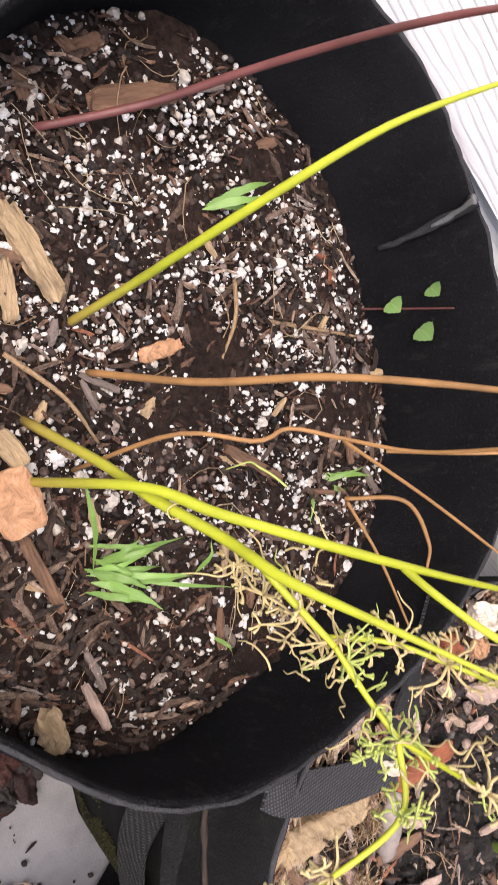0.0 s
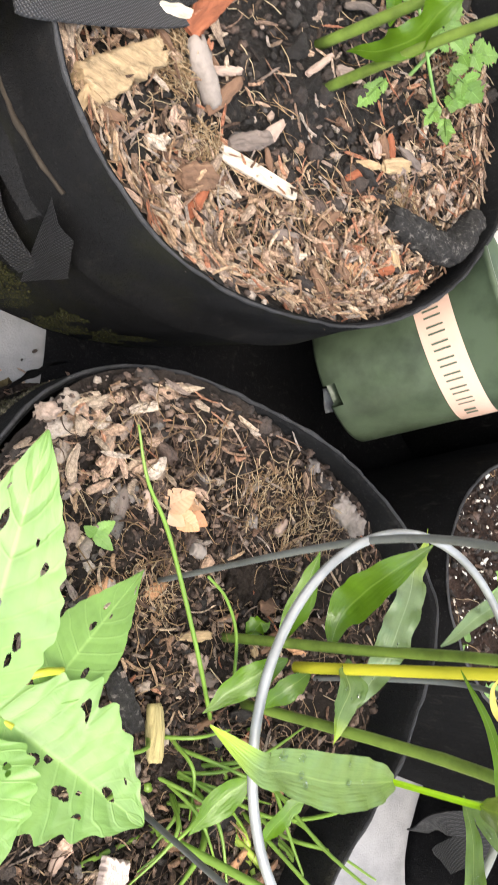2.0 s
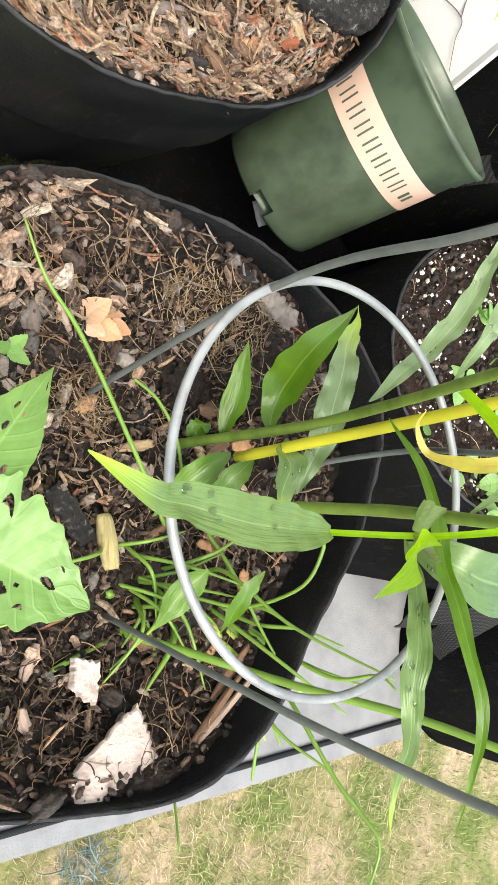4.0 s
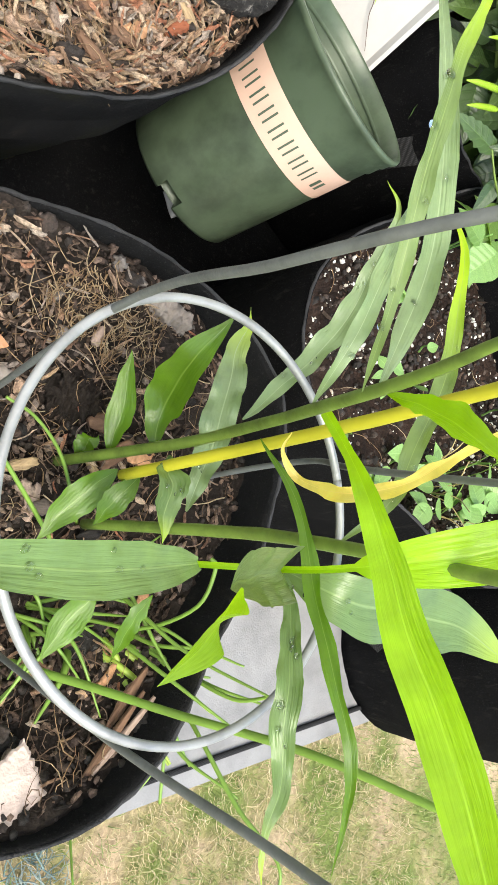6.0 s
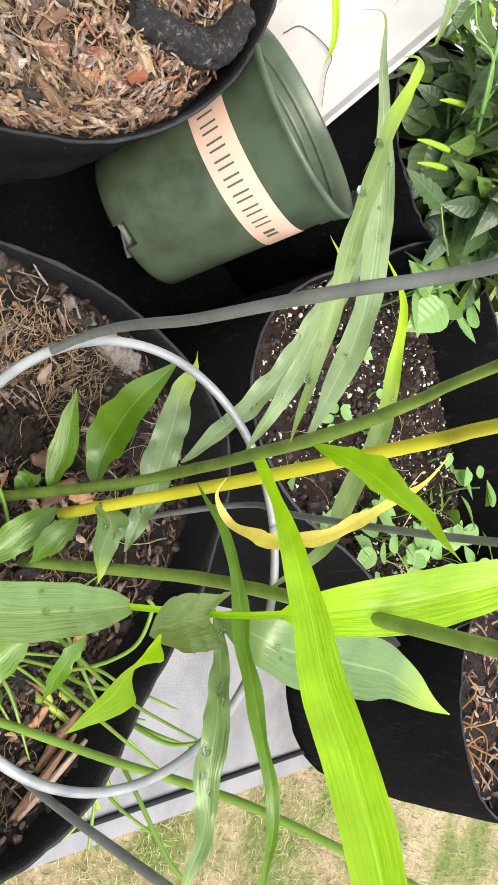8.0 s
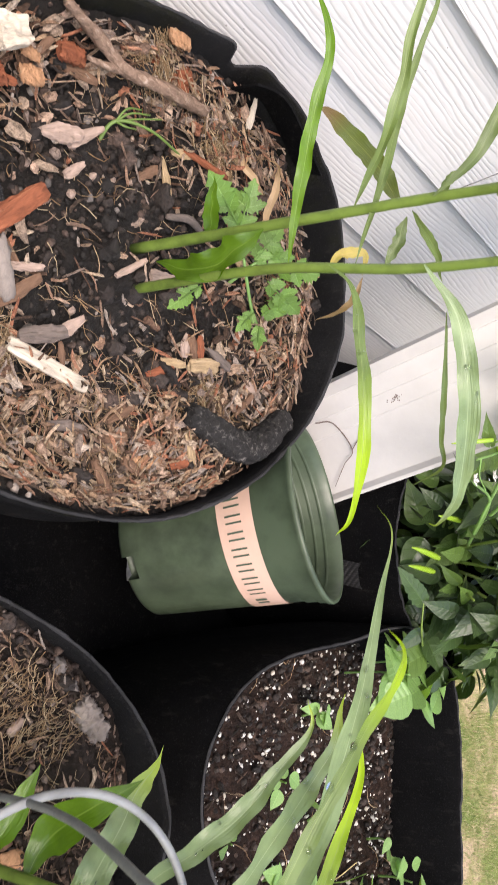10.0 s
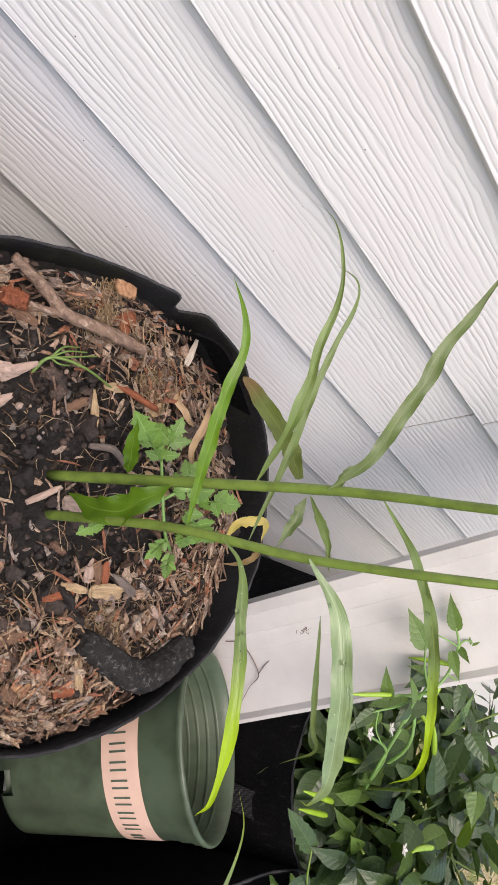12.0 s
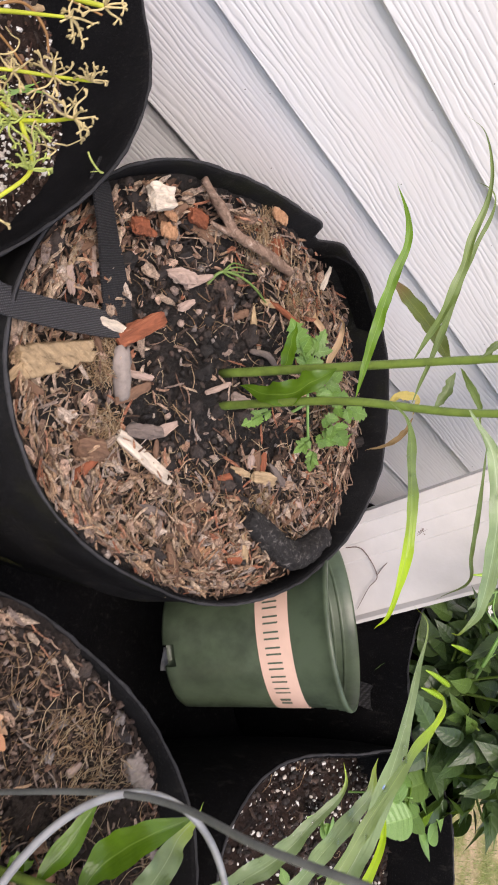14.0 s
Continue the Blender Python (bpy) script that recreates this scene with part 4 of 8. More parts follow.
leaf(back_ginger, [(0.554, 0.145, 0.440), (0.563, 0.159, 0.443), (0.578, 0.166, 0.449), (0.591, 0.158, 0.441)], 0.0069, (-0.719, -0.390, 0.575), GINGER_YELLOW)
leaf(back_ginger, [(0.591, 0.157, 0.441), (0.623, 0.158, 0.409), (0.638, 0.162, 0.370)], 0.0047, (-0.731, -0.341, 0.591), DRY_LEAF)
# three-stemmed plant inside the wire cage
stalk(cage_ginger, "stem", [(0.486, -0.215, 0.228), (0.496, -0.216, 0.334), (0.486, -0.213, 0.400), (0.440, -0.206, 0.512), (0.419, -0.200, 0.562), (0.402, -0.197, 0.586), (0.332, -0.188, 0.684)], (0.0034, 0.0028, 0.0017, 0.0009), STEM_GREEN)
sheaths(cage_ginger, [(0.486, -0.215, 0.228), (0.496, -0.216, 0.334), (0.486, -0.213, 0.400), (0.440, -0.206, 0.512), (0.419, -0.200, 0.562), (0.402, -0.197, 0.586), (0.332, -0.188, 0.684)], (0.0034, 0.0028, 0.0017, 0.0009), (0.15, 0.29, 0.45, 0.63, 0.8))
stalk(cage_ginger, "stem", [(0.487, -0.228, 0.300), (0.497, -0.220, 0.432), (0.493, -0.213, 0.520), (0.471, -0.210, 0.554), (0.407, -0.203, 0.654)], (0.0033, 0.0029, 0.0019), STEM_YELLOW)
stalk(cage_ginger, "stem", [(0.484, -0.253, 0.259), (0.485, -0.260, 0.388), (0.479, -0.265, 0.449), (0.469, -0.269, 0.497), (0.444, -0.279, 0.614)], (0.0031, 0.0029, 0.0025), STEM_GREEN)
sheaths(cage_ginger, [(0.484, -0.253, 0.259), (0.485, -0.260, 0.388), (0.479, -0.265, 0.449), (0.469, -0.269, 0.497), (0.444, -0.279, 0.614)], (0.0031, 0.0029, 0.0025), (0.23, 0.38, 0.52, 0.63, 0.74))
leaf(cage_ginger, [(0.445, -0.264, 0.402), (0.386, -0.251, 0.423), (0.342, -0.237, 0.439), (0.324, -0.232, 0.446), (0.300, -0.216, 0.452)], 0.0195, (-0.613, 0.073, 0.787), GINGER_PALE, calm=0.25, lance=True)
leaf(cage_ginger, [(0.452, -0.267, 0.440), (0.430, -0.262, 0.463), (0.404, -0.256, 0.478), (0.377, -0.252, 0.497)], 0.0180, (-0.50, 0.10, 0.86), GINGER_NARROW, blunt=True, calm=0.4)
leaf(cage_ginger, [(0.379, -0.252, 0.499), (0.372, -0.253, 0.503), (0.359, -0.255, 0.511), (0.347, -0.259, 0.513), (0.338, -0.262, 0.512)], 0.0115, (-0.703, -0.452, 0.557), GINGER_BRIGHT, taper=1.0, calm=0.3)
leaf(cage_ginger, [(0.486, -0.209, 0.400), (0.523, -0.191, 0.407), (0.549, -0.169, 0.420), (0.564, -0.142, 0.435), (0.571, -0.123, 0.443), (0.567, -0.109, 0.443)], 0.0124, (-0.816, -0.160, 0.555), GINGER_SILVER)
leaf(cage_ginger, [(0.462, -0.208, 0.462), (0.470, -0.185, 0.482), (0.500, -0.152, 0.488), (0.536, -0.127, 0.480), (0.569, -0.104, 0.464)], 0.0092, (-0.821, -0.126, 0.557), GINGER_SILVER)
leaf(cage_ginger, [(0.443, -0.206, 0.507), (0.472, -0.188, 0.500), (0.496, -0.158, 0.501), (0.515, -0.110, 0.504), (0.537, -0.062, 0.499), (0.566, -0.022, 0.487), (0.596, 0.004, 0.459)], 0.0110, (-0.844, -0.228, 0.485), GINGER_SILVER, taper=2.8)
leaf(cage_ginger, [(0.441, -0.206, 0.502), (0.436, -0.183, 0.521), (0.440, -0.150, 0.536), (0.453, -0.120, 0.545), (0.470, -0.100, 0.548), (0.485, -0.087, 0.542), (0.497, -0.077, 0.528)], 0.0060, (-0.844, -0.302, 0.444), GINGER_TIPPED)
leaf(cage_ginger, [(0.479, -0.264, 0.449), (0.508, -0.253, 0.456), (0.537, -0.231, 0.455), (0.568, -0.201, 0.456), (0.593, -0.161, 0.457), (0.605, -0.138, 0.454), (0.607, -0.115, 0.447)], 0.0095, (-0.854, -0.014, 0.519), GINGER_TIPPED)
leaf(cage_ginger, [(0.498, -0.217, 0.317), (0.505, -0.195, 0.322), (0.504, -0.174, 0.356), (0.515, -0.158, 0.378)], 0.0237, (-0.660, -0.081, 0.747), GINGER, calm=0.35)
leaf(cage_ginger, [(0.509, -0.253, 0.321), (0.515, -0.223, 0.342), (0.534, -0.189, 0.345), (0.576, -0.146, 0.330)], 0.0193, (-0.688, -0.040, 0.724), GINGER_SILVER)
leaf(cage_ginger, [(0.495, -0.216, 0.279), (0.502, -0.191, 0.291), (0.507, -0.161, 0.301)], 0.0157, (-0.586, -0.034, 0.810), GINGER, calm=0.35)
leaf(cage_ginger, [(0.494, -0.214, 0.251), (0.495, -0.208, 0.257), (0.500, -0.204, 0.265)], 0.0151, (-0.542, 0.003, 0.840), GINGER)
leaf(cage_ginger, [(0.495, -0.221, 0.333), (0.486, -0.238, 0.340), (0.476, -0.263, 0.338)], 0.0147, (-0.616, 0.079, 0.784), GINGER_PALE)
leaf(cage_ginger, [(0.494, -0.225, 0.287), (0.475, -0.236, 0.274), (0.452, -0.255, 0.259)], 0.0192, (-0.526, 0.066, 0.848), GINGER, calm=0.35)
leaf(cage_ginger, [(0.494, -0.230, 0.306), (0.481, -0.240, 0.299), (0.474, -0.252, 0.284)], 0.0144, (-0.561, 0.077, 0.824), GINGER, calm=0.35)
leaf(cage_ginger, [(0.469, -0.289, 0.283), (0.453, -0.301, 0.273), (0.438, -0.317, 0.266)], 0.0187, (-0.479, 0.210, 0.852), GINGER, calm=0.35)
leaf(cage_ginger, [(0.480, -0.291, 0.318), (0.472, -0.306, 0.305), (0.468, -0.326, 0.286)], 0.0100, (-0.541, 0.229, 0.809), GINGER)
leaf(cage_ginger, [(0.482, -0.274, 0.413), (0.471, -0.290, 0.424), (0.452, -0.315, 0.435), (0.442, -0.343, 0.433), (0.430, -0.364, 0.432), (0.426, -0.385, 0.428)], 0.0108, (-0.614, 0.409, 0.675), GINGER_PALE)
leaf(cage_ginger, [(0.480, -0.218, 0.415), (0.477, -0.248, 0.434), (0.466, -0.280, 0.445), (0.454, -0.308, 0.458), (0.450, -0.336, 0.464), (0.450, -0.363, 0.455), (0.445, -0.387, 0.446)], 0.0071, (-0.696, 0.327, 0.639), GINGER)
leaf(cage_ginger, [(0.471, -0.211, 0.461), (0.439, -0.234, 0.498), (0.429, -0.257, 0.510), (0.422, -0.277, 0.518), (0.416, -0.296, 0.528), (0.410, -0.320, 0.537), (0.402, -0.345, 0.546), (0.398, -0.375, 0.552)], 0.0155, (-0.764, 0.276, 0.584), GINGER_BRIGHT, calm=0.35, late=1.5)
leaf(cage_ginger, [(0.439, -0.208, 0.513), (0.436, -0.216, 0.532), (0.428, -0.229, 0.552), (0.422, -0.242, 0.568)], 0.0091, (-0.871, 0.106, 0.480), GINGER_BRIGHT)
leaf(cage_ginger, [(0.445, -0.264, 0.402), (0.451, -0.267, 0.440), (0.452, -0.266, 0.478), (0.462, -0.265, 0.502), (0.477, -0.266, 0.519), (0.488, -0.264, 0.535), (0.502, -0.259, 0.552), (0.517, -0.254, 0.570)], 0.0205, (-0.823, 0.200, 0.532), GINGER_BRIGHT, calm=0.3, petiole=0.40)
leaf(cage_ginger, [(0.482, -0.276, 0.413), (0.487, -0.288, 0.438), (0.526, -0.308, 0.438), (0.566, -0.328, 0.443), (0.600, -0.356, 0.451)], 0.0331, (-0.768, 0.270, 0.581), GINGER_PALE, calm=0.35)
leaf(cage_ginger, [(0.471, -0.217, 0.442), (0.467, -0.224, 0.439), (0.474, -0.236, 0.439), (0.463, -0.241, 0.472), (0.457, -0.237, 0.506), (0.438, -0.223, 0.547), (0.428, -0.214, 0.566)], 0.0062, (-0.769, 0.118, 0.628), GINGER_YELLOW)
# wire cage
CAGE_RODS = [[(0.434, -0.181, 0.230), (0.415, -0.160, 0.419), (0.393, -0.170, 0.519), (0.388, -0.174, 0.564), (0.391, -0.177, 0.600), (0.381, -0.177, 0.648)], [(0.424, -0.306, 0.236), (0.399, -0.323, 0.388), (0.390, -0.336, 0.483), (0.368, -0.330, 0.547), (0.339, -0.321, 0.594), (0.309, -0.309, 0.640)], [(0.550, -0.246, 0.236), (0.552, -0.239, 0.308), (0.564, -0.238, 0.366), (0.524, -0.240, 0.430), (0.500, -0.249, 0.528), (0.483, -0.255, 0.625)]]
# herb stems in the specked soil
stalk(herb_plant, "stem", [(0.016, 0.261, 0.272), (0.040, 0.300, 0.300), (0.055, 0.318, 0.350), (0.068, 0.320, 0.410), (0.078, 0.314, 0.455), (0.083, 0.306, 0.475)], (0.0021, 0.0021, 0.0018, 0.0009), STEM_PURPLE)
stalk(herb_plant, "stem", [(0.087, 0.207, 0.264), (0.086, 0.220, 0.306), (0.081, 0.224, 0.354), (0.078, 0.235, 0.401), (0.078, 0.249, 0.446), (0.086, 0.262, 0.490)], (0.0022, 0.0020, 0.0017, 0.0006), STEM_LIME)
stalk(herb_plant, "stem", [(0.109, 0.197, 0.266), (0.128, 0.198, 0.335), (0.142, 0.205, 0.394), (0.163, 0.212, 0.445), (0.187, 0.217, 0.495)], (0.0019, 0.0017, 0.0014, 0.0007), STEM_BROWN)
stalk(herb_plant, "stem", [(0.101, 0.159, 0.262), (0.126, 0.153, 0.303), (0.140, 0.143, 0.339), (0.156, 0.138, 0.369), (0.165, 0.128, 0.402), (0.181, 0.124, 0.439), (0.203, 0.122, 0.475)], (0.0024, 0.0024, 0.0020, 0.0006), STEM_LIME)
stalk(herb_plant, "stem", [(0.117, 0.136, 0.262), (0.131, 0.143, 0.337), (0.145, 0.142, 0.370), (0.163, 0.144, 0.404), (0.177, 0.144, 0.443), (0.186, 0.143, 0.482)], (0.0023, 0.0022, 0.0018, 0.0006), STEM_LIME)
stalk(herb_plant, "side_stem", [(0.176, 0.144, 0.437), (0.180, 0.138, 0.449), (0.191, 0.133, 0.464), (0.209, 0.129, 0.487)], (0.0015, 0.0011), STEM_LIME)
stalk(herb_plant, "side_stem", [(0.160, 0.135, 0.382), (0.176, 0.129, 0.392), (0.194, 0.121, 0.407)], (0.0015, 0.0013), STEM_LIME)
stalk(herb_plant, "dry_stem", [(0.134, 0.157, 0.264), (0.135, 0.175, 0.328), (0.155, 0.187, 0.354), (0.162, 0.200, 0.360), (0.179, 0.207, 0.378), (0.190, 0.208, 0.408), (0.192, 0.209, 0.450)], (0.0011, 0.0010, 0.0008), STEM_BROWN)
stalk(herb_plant, "dry_stem", [(0.176, 0.204, 0.378), (0.200, 0.192, 0.412), (0.228, 0.180, 0.443)], (0.0009, 0.0005), STEM_BROWN)
stalk(herb_plant, "dry_stem", [(0.187, 0.207, 0.392), (0.207, 0.222, 0.412), (0.228, 0.240, 0.430)], (0.0008, 0.0006), STEM_BROWN)
stalk(herb_plant, "dry_stem", [(0.193, 0.187, 0.376), (0.206, 0.196, 0.395), (0.22, 0.186, 0.403), (0.228, 0.178, 0.401)], (0.0009, 0.0009, 0.0006), STEM_BROWN)
stalk(herb_plant, "dry_stem", [(0.195, 0.187, 0.376), (0.213, 0.172, 0.389), (0.233, 0.153, 0.401)], (0.0008, 0.0005), STEM_BROWN)
stalk(herb_plant, "flower_arm", [(0.194, 0.121, 0.407), (0.209, 0.112, 0.416), (0.222, 0.105, 0.425)], (0.0012, 0.0010), STEM_LIME)
stalk(herb_plant, "flower_arm", [(0.222, 0.105, 0.425), (0.228, 0.102, 0.442), (0.231, 0.099, 0.457)], (0.0010, 0.0008), STEM_LIME)
stalk(herb_plant, "flower_arm", [(0.222, 0.105, 0.425), (0.236, 0.085, 0.427), (0.229, 0.058, 0.416), (0.235, 0.041, 0.393), (0.245, 0.022, 0.384)], (0.0012, 0.0010, 0.0008), STEM_LIME)
stalk(herb_plant, "flower_arm", [(0.194, 0.124, 0.402), (0.210, 0.134, 0.414), (0.225, 0.137, 0.430), (0.236, 0.137, 0.446)], (0.0011, 0.0008), STEM_LIME)
for at, size, mat in (((0.196, 0.125, 0.405), 0.016, DRY_FLOWER), ((0.201, 0.119, 0.408), 0.013, GREEN_FLOWER), ((0.188, 0.128, 0.390), 0.017, DRY_FLOWER), ((0.180, 0.130, 0.376), 0.014, DRY_FLOWER), ((0.222, 0.105, 0.425), 0.014, GREEN_FLOWER), ((0.218, 0.100, 0.424), 0.010, GREEN_FLOWER),
                      ((0.236, 0.085, 0.427), 0.012, GREEN_FLOWER), ((0.229, 0.058, 0.416), 0.012, DRY_FLOWER), ((0.235, 0.041, 0.393), 0.009, DRY_FLOWER), ((0.245, 0.022, 0.384), 0.009, DRY_FLOWER), ((0.231, 0.099, 0.457), 0.012, DRY_FLOWER), ((0.225, 0.137, 0.430), 0.015, DRY_FLOWER),
                      ((0.212, 0.134, 0.415), 0.011, DRY_FLOWER), ((0.236, 0.137, 0.446), 0.010, DRY_FLOWER), ((0.209, 0.129, 0.487), 0.009, DRY_FLOWER), ((0.203, 0.122, 0.475), 0.011, DRY_FLOWER), ((0.170, 0.136, 0.366), 0.012, DRY_FLOWER)):
    umbel(herb_plant, at, size, mat)
tangle = random.Random(23)
for i in range(44):
    o = Vector((0.160, 0.142, 0.355)).lerp(Vector((0.240, 0.108, 0.440)), tangle.random()) + Vector((tangle.gauss(0, 0.008), tangle.gauss(0, 0.011), tangle.gauss(0, 0.009)))
    path, d = [o], Vector((tangle.gauss(0, 1), tangle.gauss(0, 1), tangle.gauss(0, 1))).normalized()
    for _ in range(5):
        d = (d + 0.7 * Vector((tangle.gauss(0, 1), tangle.gauss(0, 1), tangle.gauss(0, 1)))).normalized()
        path.append(path[-1] + d * tangle.uniform(0.003, 0.007))
    part("dry_thread", tube(bmesh.new(), path, (0.0005, 0.0004, 0.0002), 5, 20), GREEN_FLOWER if i % 4 == 0 else DRY_FLOWER, herb_plant, "curled dry seed-head thread")
leaf(herb_seedling, [(0.177, 0.127, 0.262), (0.191, 0.128, 0.279), (0.205, 0.130, 0.285)], 0.0055, (-0.495, -0.261, 0.829), SOFT_GREEN, vein=0.0)
leaf(herb_seedling, [(0.172, 0.130, 0.262), (0.174, 0.140, 0.277), (0.175, 0.150, 0.280)], 0.0038, (-0.454, -0.294, 0.841), SOFT_GREEN, vein=0.0)
leaf(herb_seedling, [(0.171, 0.125, 0.262), (0.178, 0.135, 0.274), (0.185, 0.146, 0.275)], 0.0030, (-0.463, -0.279, 0.842), SOFT_GREEN, vein=0.0)
leaf(herb_seedling, [(0.172, 0.124, 0.262), (0.191, 0.139, 0.282), (0.210, 0.155, 0.290)], 0.0030, (-0.494, -0.288, 0.820), SOFT_GREEN, vein=0.0)
leaf(herb_seedling, [(0.124, 0.145, 0.300), (0.148, 0.135, 0.290), (0.172, 0.125, 0.268)], 0.0024, (-0.414, -0.298, 0.860), SOFT_GREEN, vein=0.0)
leaf(herb_seedling, [(0.209, 0.154, 0.285), (0.203, 0.160, 0.298), (0.197, 0.166, 0.300)], 0.0022, (-0.526, -0.342, 0.779), SOFT_GREEN, vein=0.0)
leaf(herb_seedling, [(0.176, 0.123, 0.262), (0.190, 0.129, 0.273), (0.204, 0.134, 0.272)], 0.0047, (-0.487, -0.258, 0.834), SOFT_GREEN, vein=0.0)
leaf(herb_seedling, [(0.183, 0.131, 0.265), (0.208, 0.146, 0.283), (0.232, 0.162, 0.290)], 0.0022, (-0.525, -0.299, 0.797), SOFT_GREEN, vein=0.0)
leaf(herb_seedling, [(0.254, 0.254, 0.262), (0.270, 0.269, 0.277), (0.287, 0.283, 0.280)], 0.0038, (-0.558, -0.496, 0.665), SOFT_GREEN, vein=0.0)
leaf(herb_seedling, [(0.259, 0.252, 0.262), (0.267, 0.266, 0.279), (0.275, 0.280, 0.285)], 0.0027, (-0.557, -0.495, 0.667), SOFT_GREEN, vein=0.0)
leaf(herb_seedling, [(0.251, 0.254, 0.262), (0.261, 0.243, 0.272), (0.271, 0.231, 0.270)], 0.0026, (-0.555, -0.456, 0.696), SOFT_GREEN, vein=0.0)
leaf(herb_seedling, [(0.259, 0.256, 0.262), (0.273, 0.261, 0.272), (0.288, 0.266, 0.270)], 0.0033, (-0.563, -0.479, 0.674), SOFT_GREEN, vein=0.0)
leaf(herb_seedling, [(0.098, 0.307, 0.280), (0.104, 0.322, 0.296), (0.111, 0.337, 0.300)], 0.0052, (-0.242, -0.674, 0.697), SOFT_GREEN, vein=0.0)
leaf(herb_seedling, [(0.098, 0.304, 0.280), (0.107, 0.318, 0.293), (0.116, 0.331, 0.295)], 0.0047, (-0.249, -0.665, 0.704), SOFT_GREEN, vein=0.0)
leaf(herb_seedling, [(0.099, 0.310, 0.280), (0.109, 0.319, 0.286), (0.120, 0.328, 0.280)], 0.0043, (-0.249, -0.658, 0.710), SOFT_GREEN, vein=0.0)
leaf(herb_seedling, [(0.254, 0.144, 0.260), (0.260, 0.143, 0.270), (0.267, 0.143, 0.268)], 0.0024, (-0.598, -0.265, 0.756), SOFT_GREEN, vein=0.0)
sprouting = random.Random(31)
for i in range(9):
    a, l = sprouting.uniform(0.15, 1.05), sprouting.uniform(0.024, 0.046)
    o = Vector((0.172 + sprouting.gauss(0, 0.003), 0.128 + sprouting.gauss(0, 0.004), 0.262))
    d = Vector((math.cos(a), math.sin(a), 0))
    leaf(herb_seedling, [o, o + d * l * 0.5 + Vector((0, 0, 0.014)), o + d * l + Vector((0, 0, sprouting.uniform(0.010, 0.020)))], sprouting.uniform(0.0028, 0.0042), (-0.49, -0.27, 0.83), SOFT_GREEN, vein=0.6)
# chives
stalk(chives, "blade", [(0.430, -0.296, 0.240), (0.431, -0.300, 0.210), (0.433, -0.317, 0.233), (0.452, -0.333, 0.286), (0.468, -0.347, 0.342), (0.481, -0.358, 0.409), (0.487, -0.372, 0.471), (0.488, -0.378, 0.499)], (0.0026, 0.0026, 0.0022, 0.0016), CHIVE)
stalk(chives, "blade", [(0.450, -0.308, 0.240), (0.452, -0.351, 0.245), (0.448, -0.398, 0.250), (0.429, -0.435, 0.275)], (0.0015, 0.0013, 0.0006), CHIVE)
stalk(chives, "blade", [(0.388, -0.328, 0.239), (0.416, -0.323, 0.238), (0.440, -0.322, 0.233), (0.452, -0.315, 0.240)], (0.0015, 0.0013, 0.0006), CHIVE)
stalk(chives, "blade", [(0.407, -0.252, 0.226), (0.438, -0.284, 0.229), (0.455, -0.317, 0.240)], (0.0015, 0.0013, 0.0006), CHIVE)
stalk(chives, "blade", [(0.414, -0.266, 0.206), (0.445, -0.267, 0.222), (0.474, -0.270, 0.236), (0.487, -0.300, 0.240)], (0.0014, 0.0016, 0.0018), CHIVE)
stalk(chives, "blade", [(0.415, -0.294, 0.194), (0.435, -0.285, 0.213), (0.459, -0.277, 0.221)], (0.0015, 0.0013, 0.0006), CHIVE)
stalk(chives, "blade", [(0.494, -0.316, 0.240), (0.495, -0.331, 0.271), (0.503, -0.356, 0.307), (0.514, -0.379, 0.331)], (0.0015, 0.0013, 0.0006), CHIVE)
stalk(chives, "blade", [(0.491, -0.301, 0.240), (0.487, -0.294, 0.275), (0.491, -0.324, 0.322), (0.505, -0.351, 0.377)], (0.0015, 0.0013, 0.0006), CHIVE)
stalk(chives, "blade", [(0.501, -0.317, 0.240), (0.509, -0.331, 0.270), (0.522, -0.336, 0.296), (0.532, -0.347, 0.320)], (0.0015, 0.0013, 0.0006), CHIVE)
stalk(chives, "blade", [(0.509, -0.323, 0.240), (0.517, -0.347, 0.279), (0.525, -0.364, 0.314), (0.529, -0.360, 0.345), (0.528, -0.366, 0.358)], (0.0015, 0.0013, 0.0006), CHIVE)
stalk(chives, "blade", [(0.500, -0.271, 0.246), (0.503, -0.299, 0.264), (0.505, -0.333, 0.280), (0.512, -0.358, 0.287)], (0.0015, 0.0013, 0.0006), CHIVE)
stalk(chives, "blade", [(0.517, -0.325, 0.240), (0.524, -0.355, 0.285), (0.539, -0.372, 0.327)], (0.0015, 0.0013, 0.0006), CHIVE)
stalk(chives, "blade", [(0.508, -0.326, 0.240), (0.514, -0.353, 0.276), (0.509, -0.412, 0.246), (0.485, -0.431, 0.230)], (0.0015, 0.0013, 0.0006), CHIVE)
stalk(chives, "blade", [(0.524, -0.338, 0.240), (0.513, -0.379, 0.262), (0.509, -0.433, 0.247)], (0.0014, 0.0010), CHIVE)
stalk(chives, "blade", [(0.520, -0.336, 0.240), (0.508, -0.389, 0.272), (0.519, -0.420, 0.310)], (0.0015, 0.0013, 0.0006), CHIVE)
stalk(chives, "blade", [(0.523, -0.341, 0.240), (0.512, -0.375, 0.288), (0.505, -0.413, 0.324), (0.506, -0.429, 0.339), (0.504, -0.443, 0.352), (0.496, -0.469, 0.345)], (0.0015, 0.0013, 0.0006), CHIVE)
stalk(chives, "blade", [(0.469, -0.309, 0.240), (0.483, -0.310, 0.245), (0.499, -0.318, 0.275), (0.511, -0.307, 0.313), (0.515, -0.286, 0.330), (0.514, -0.280, 0.329)], (0.0013, 0.0011), CHIVE)
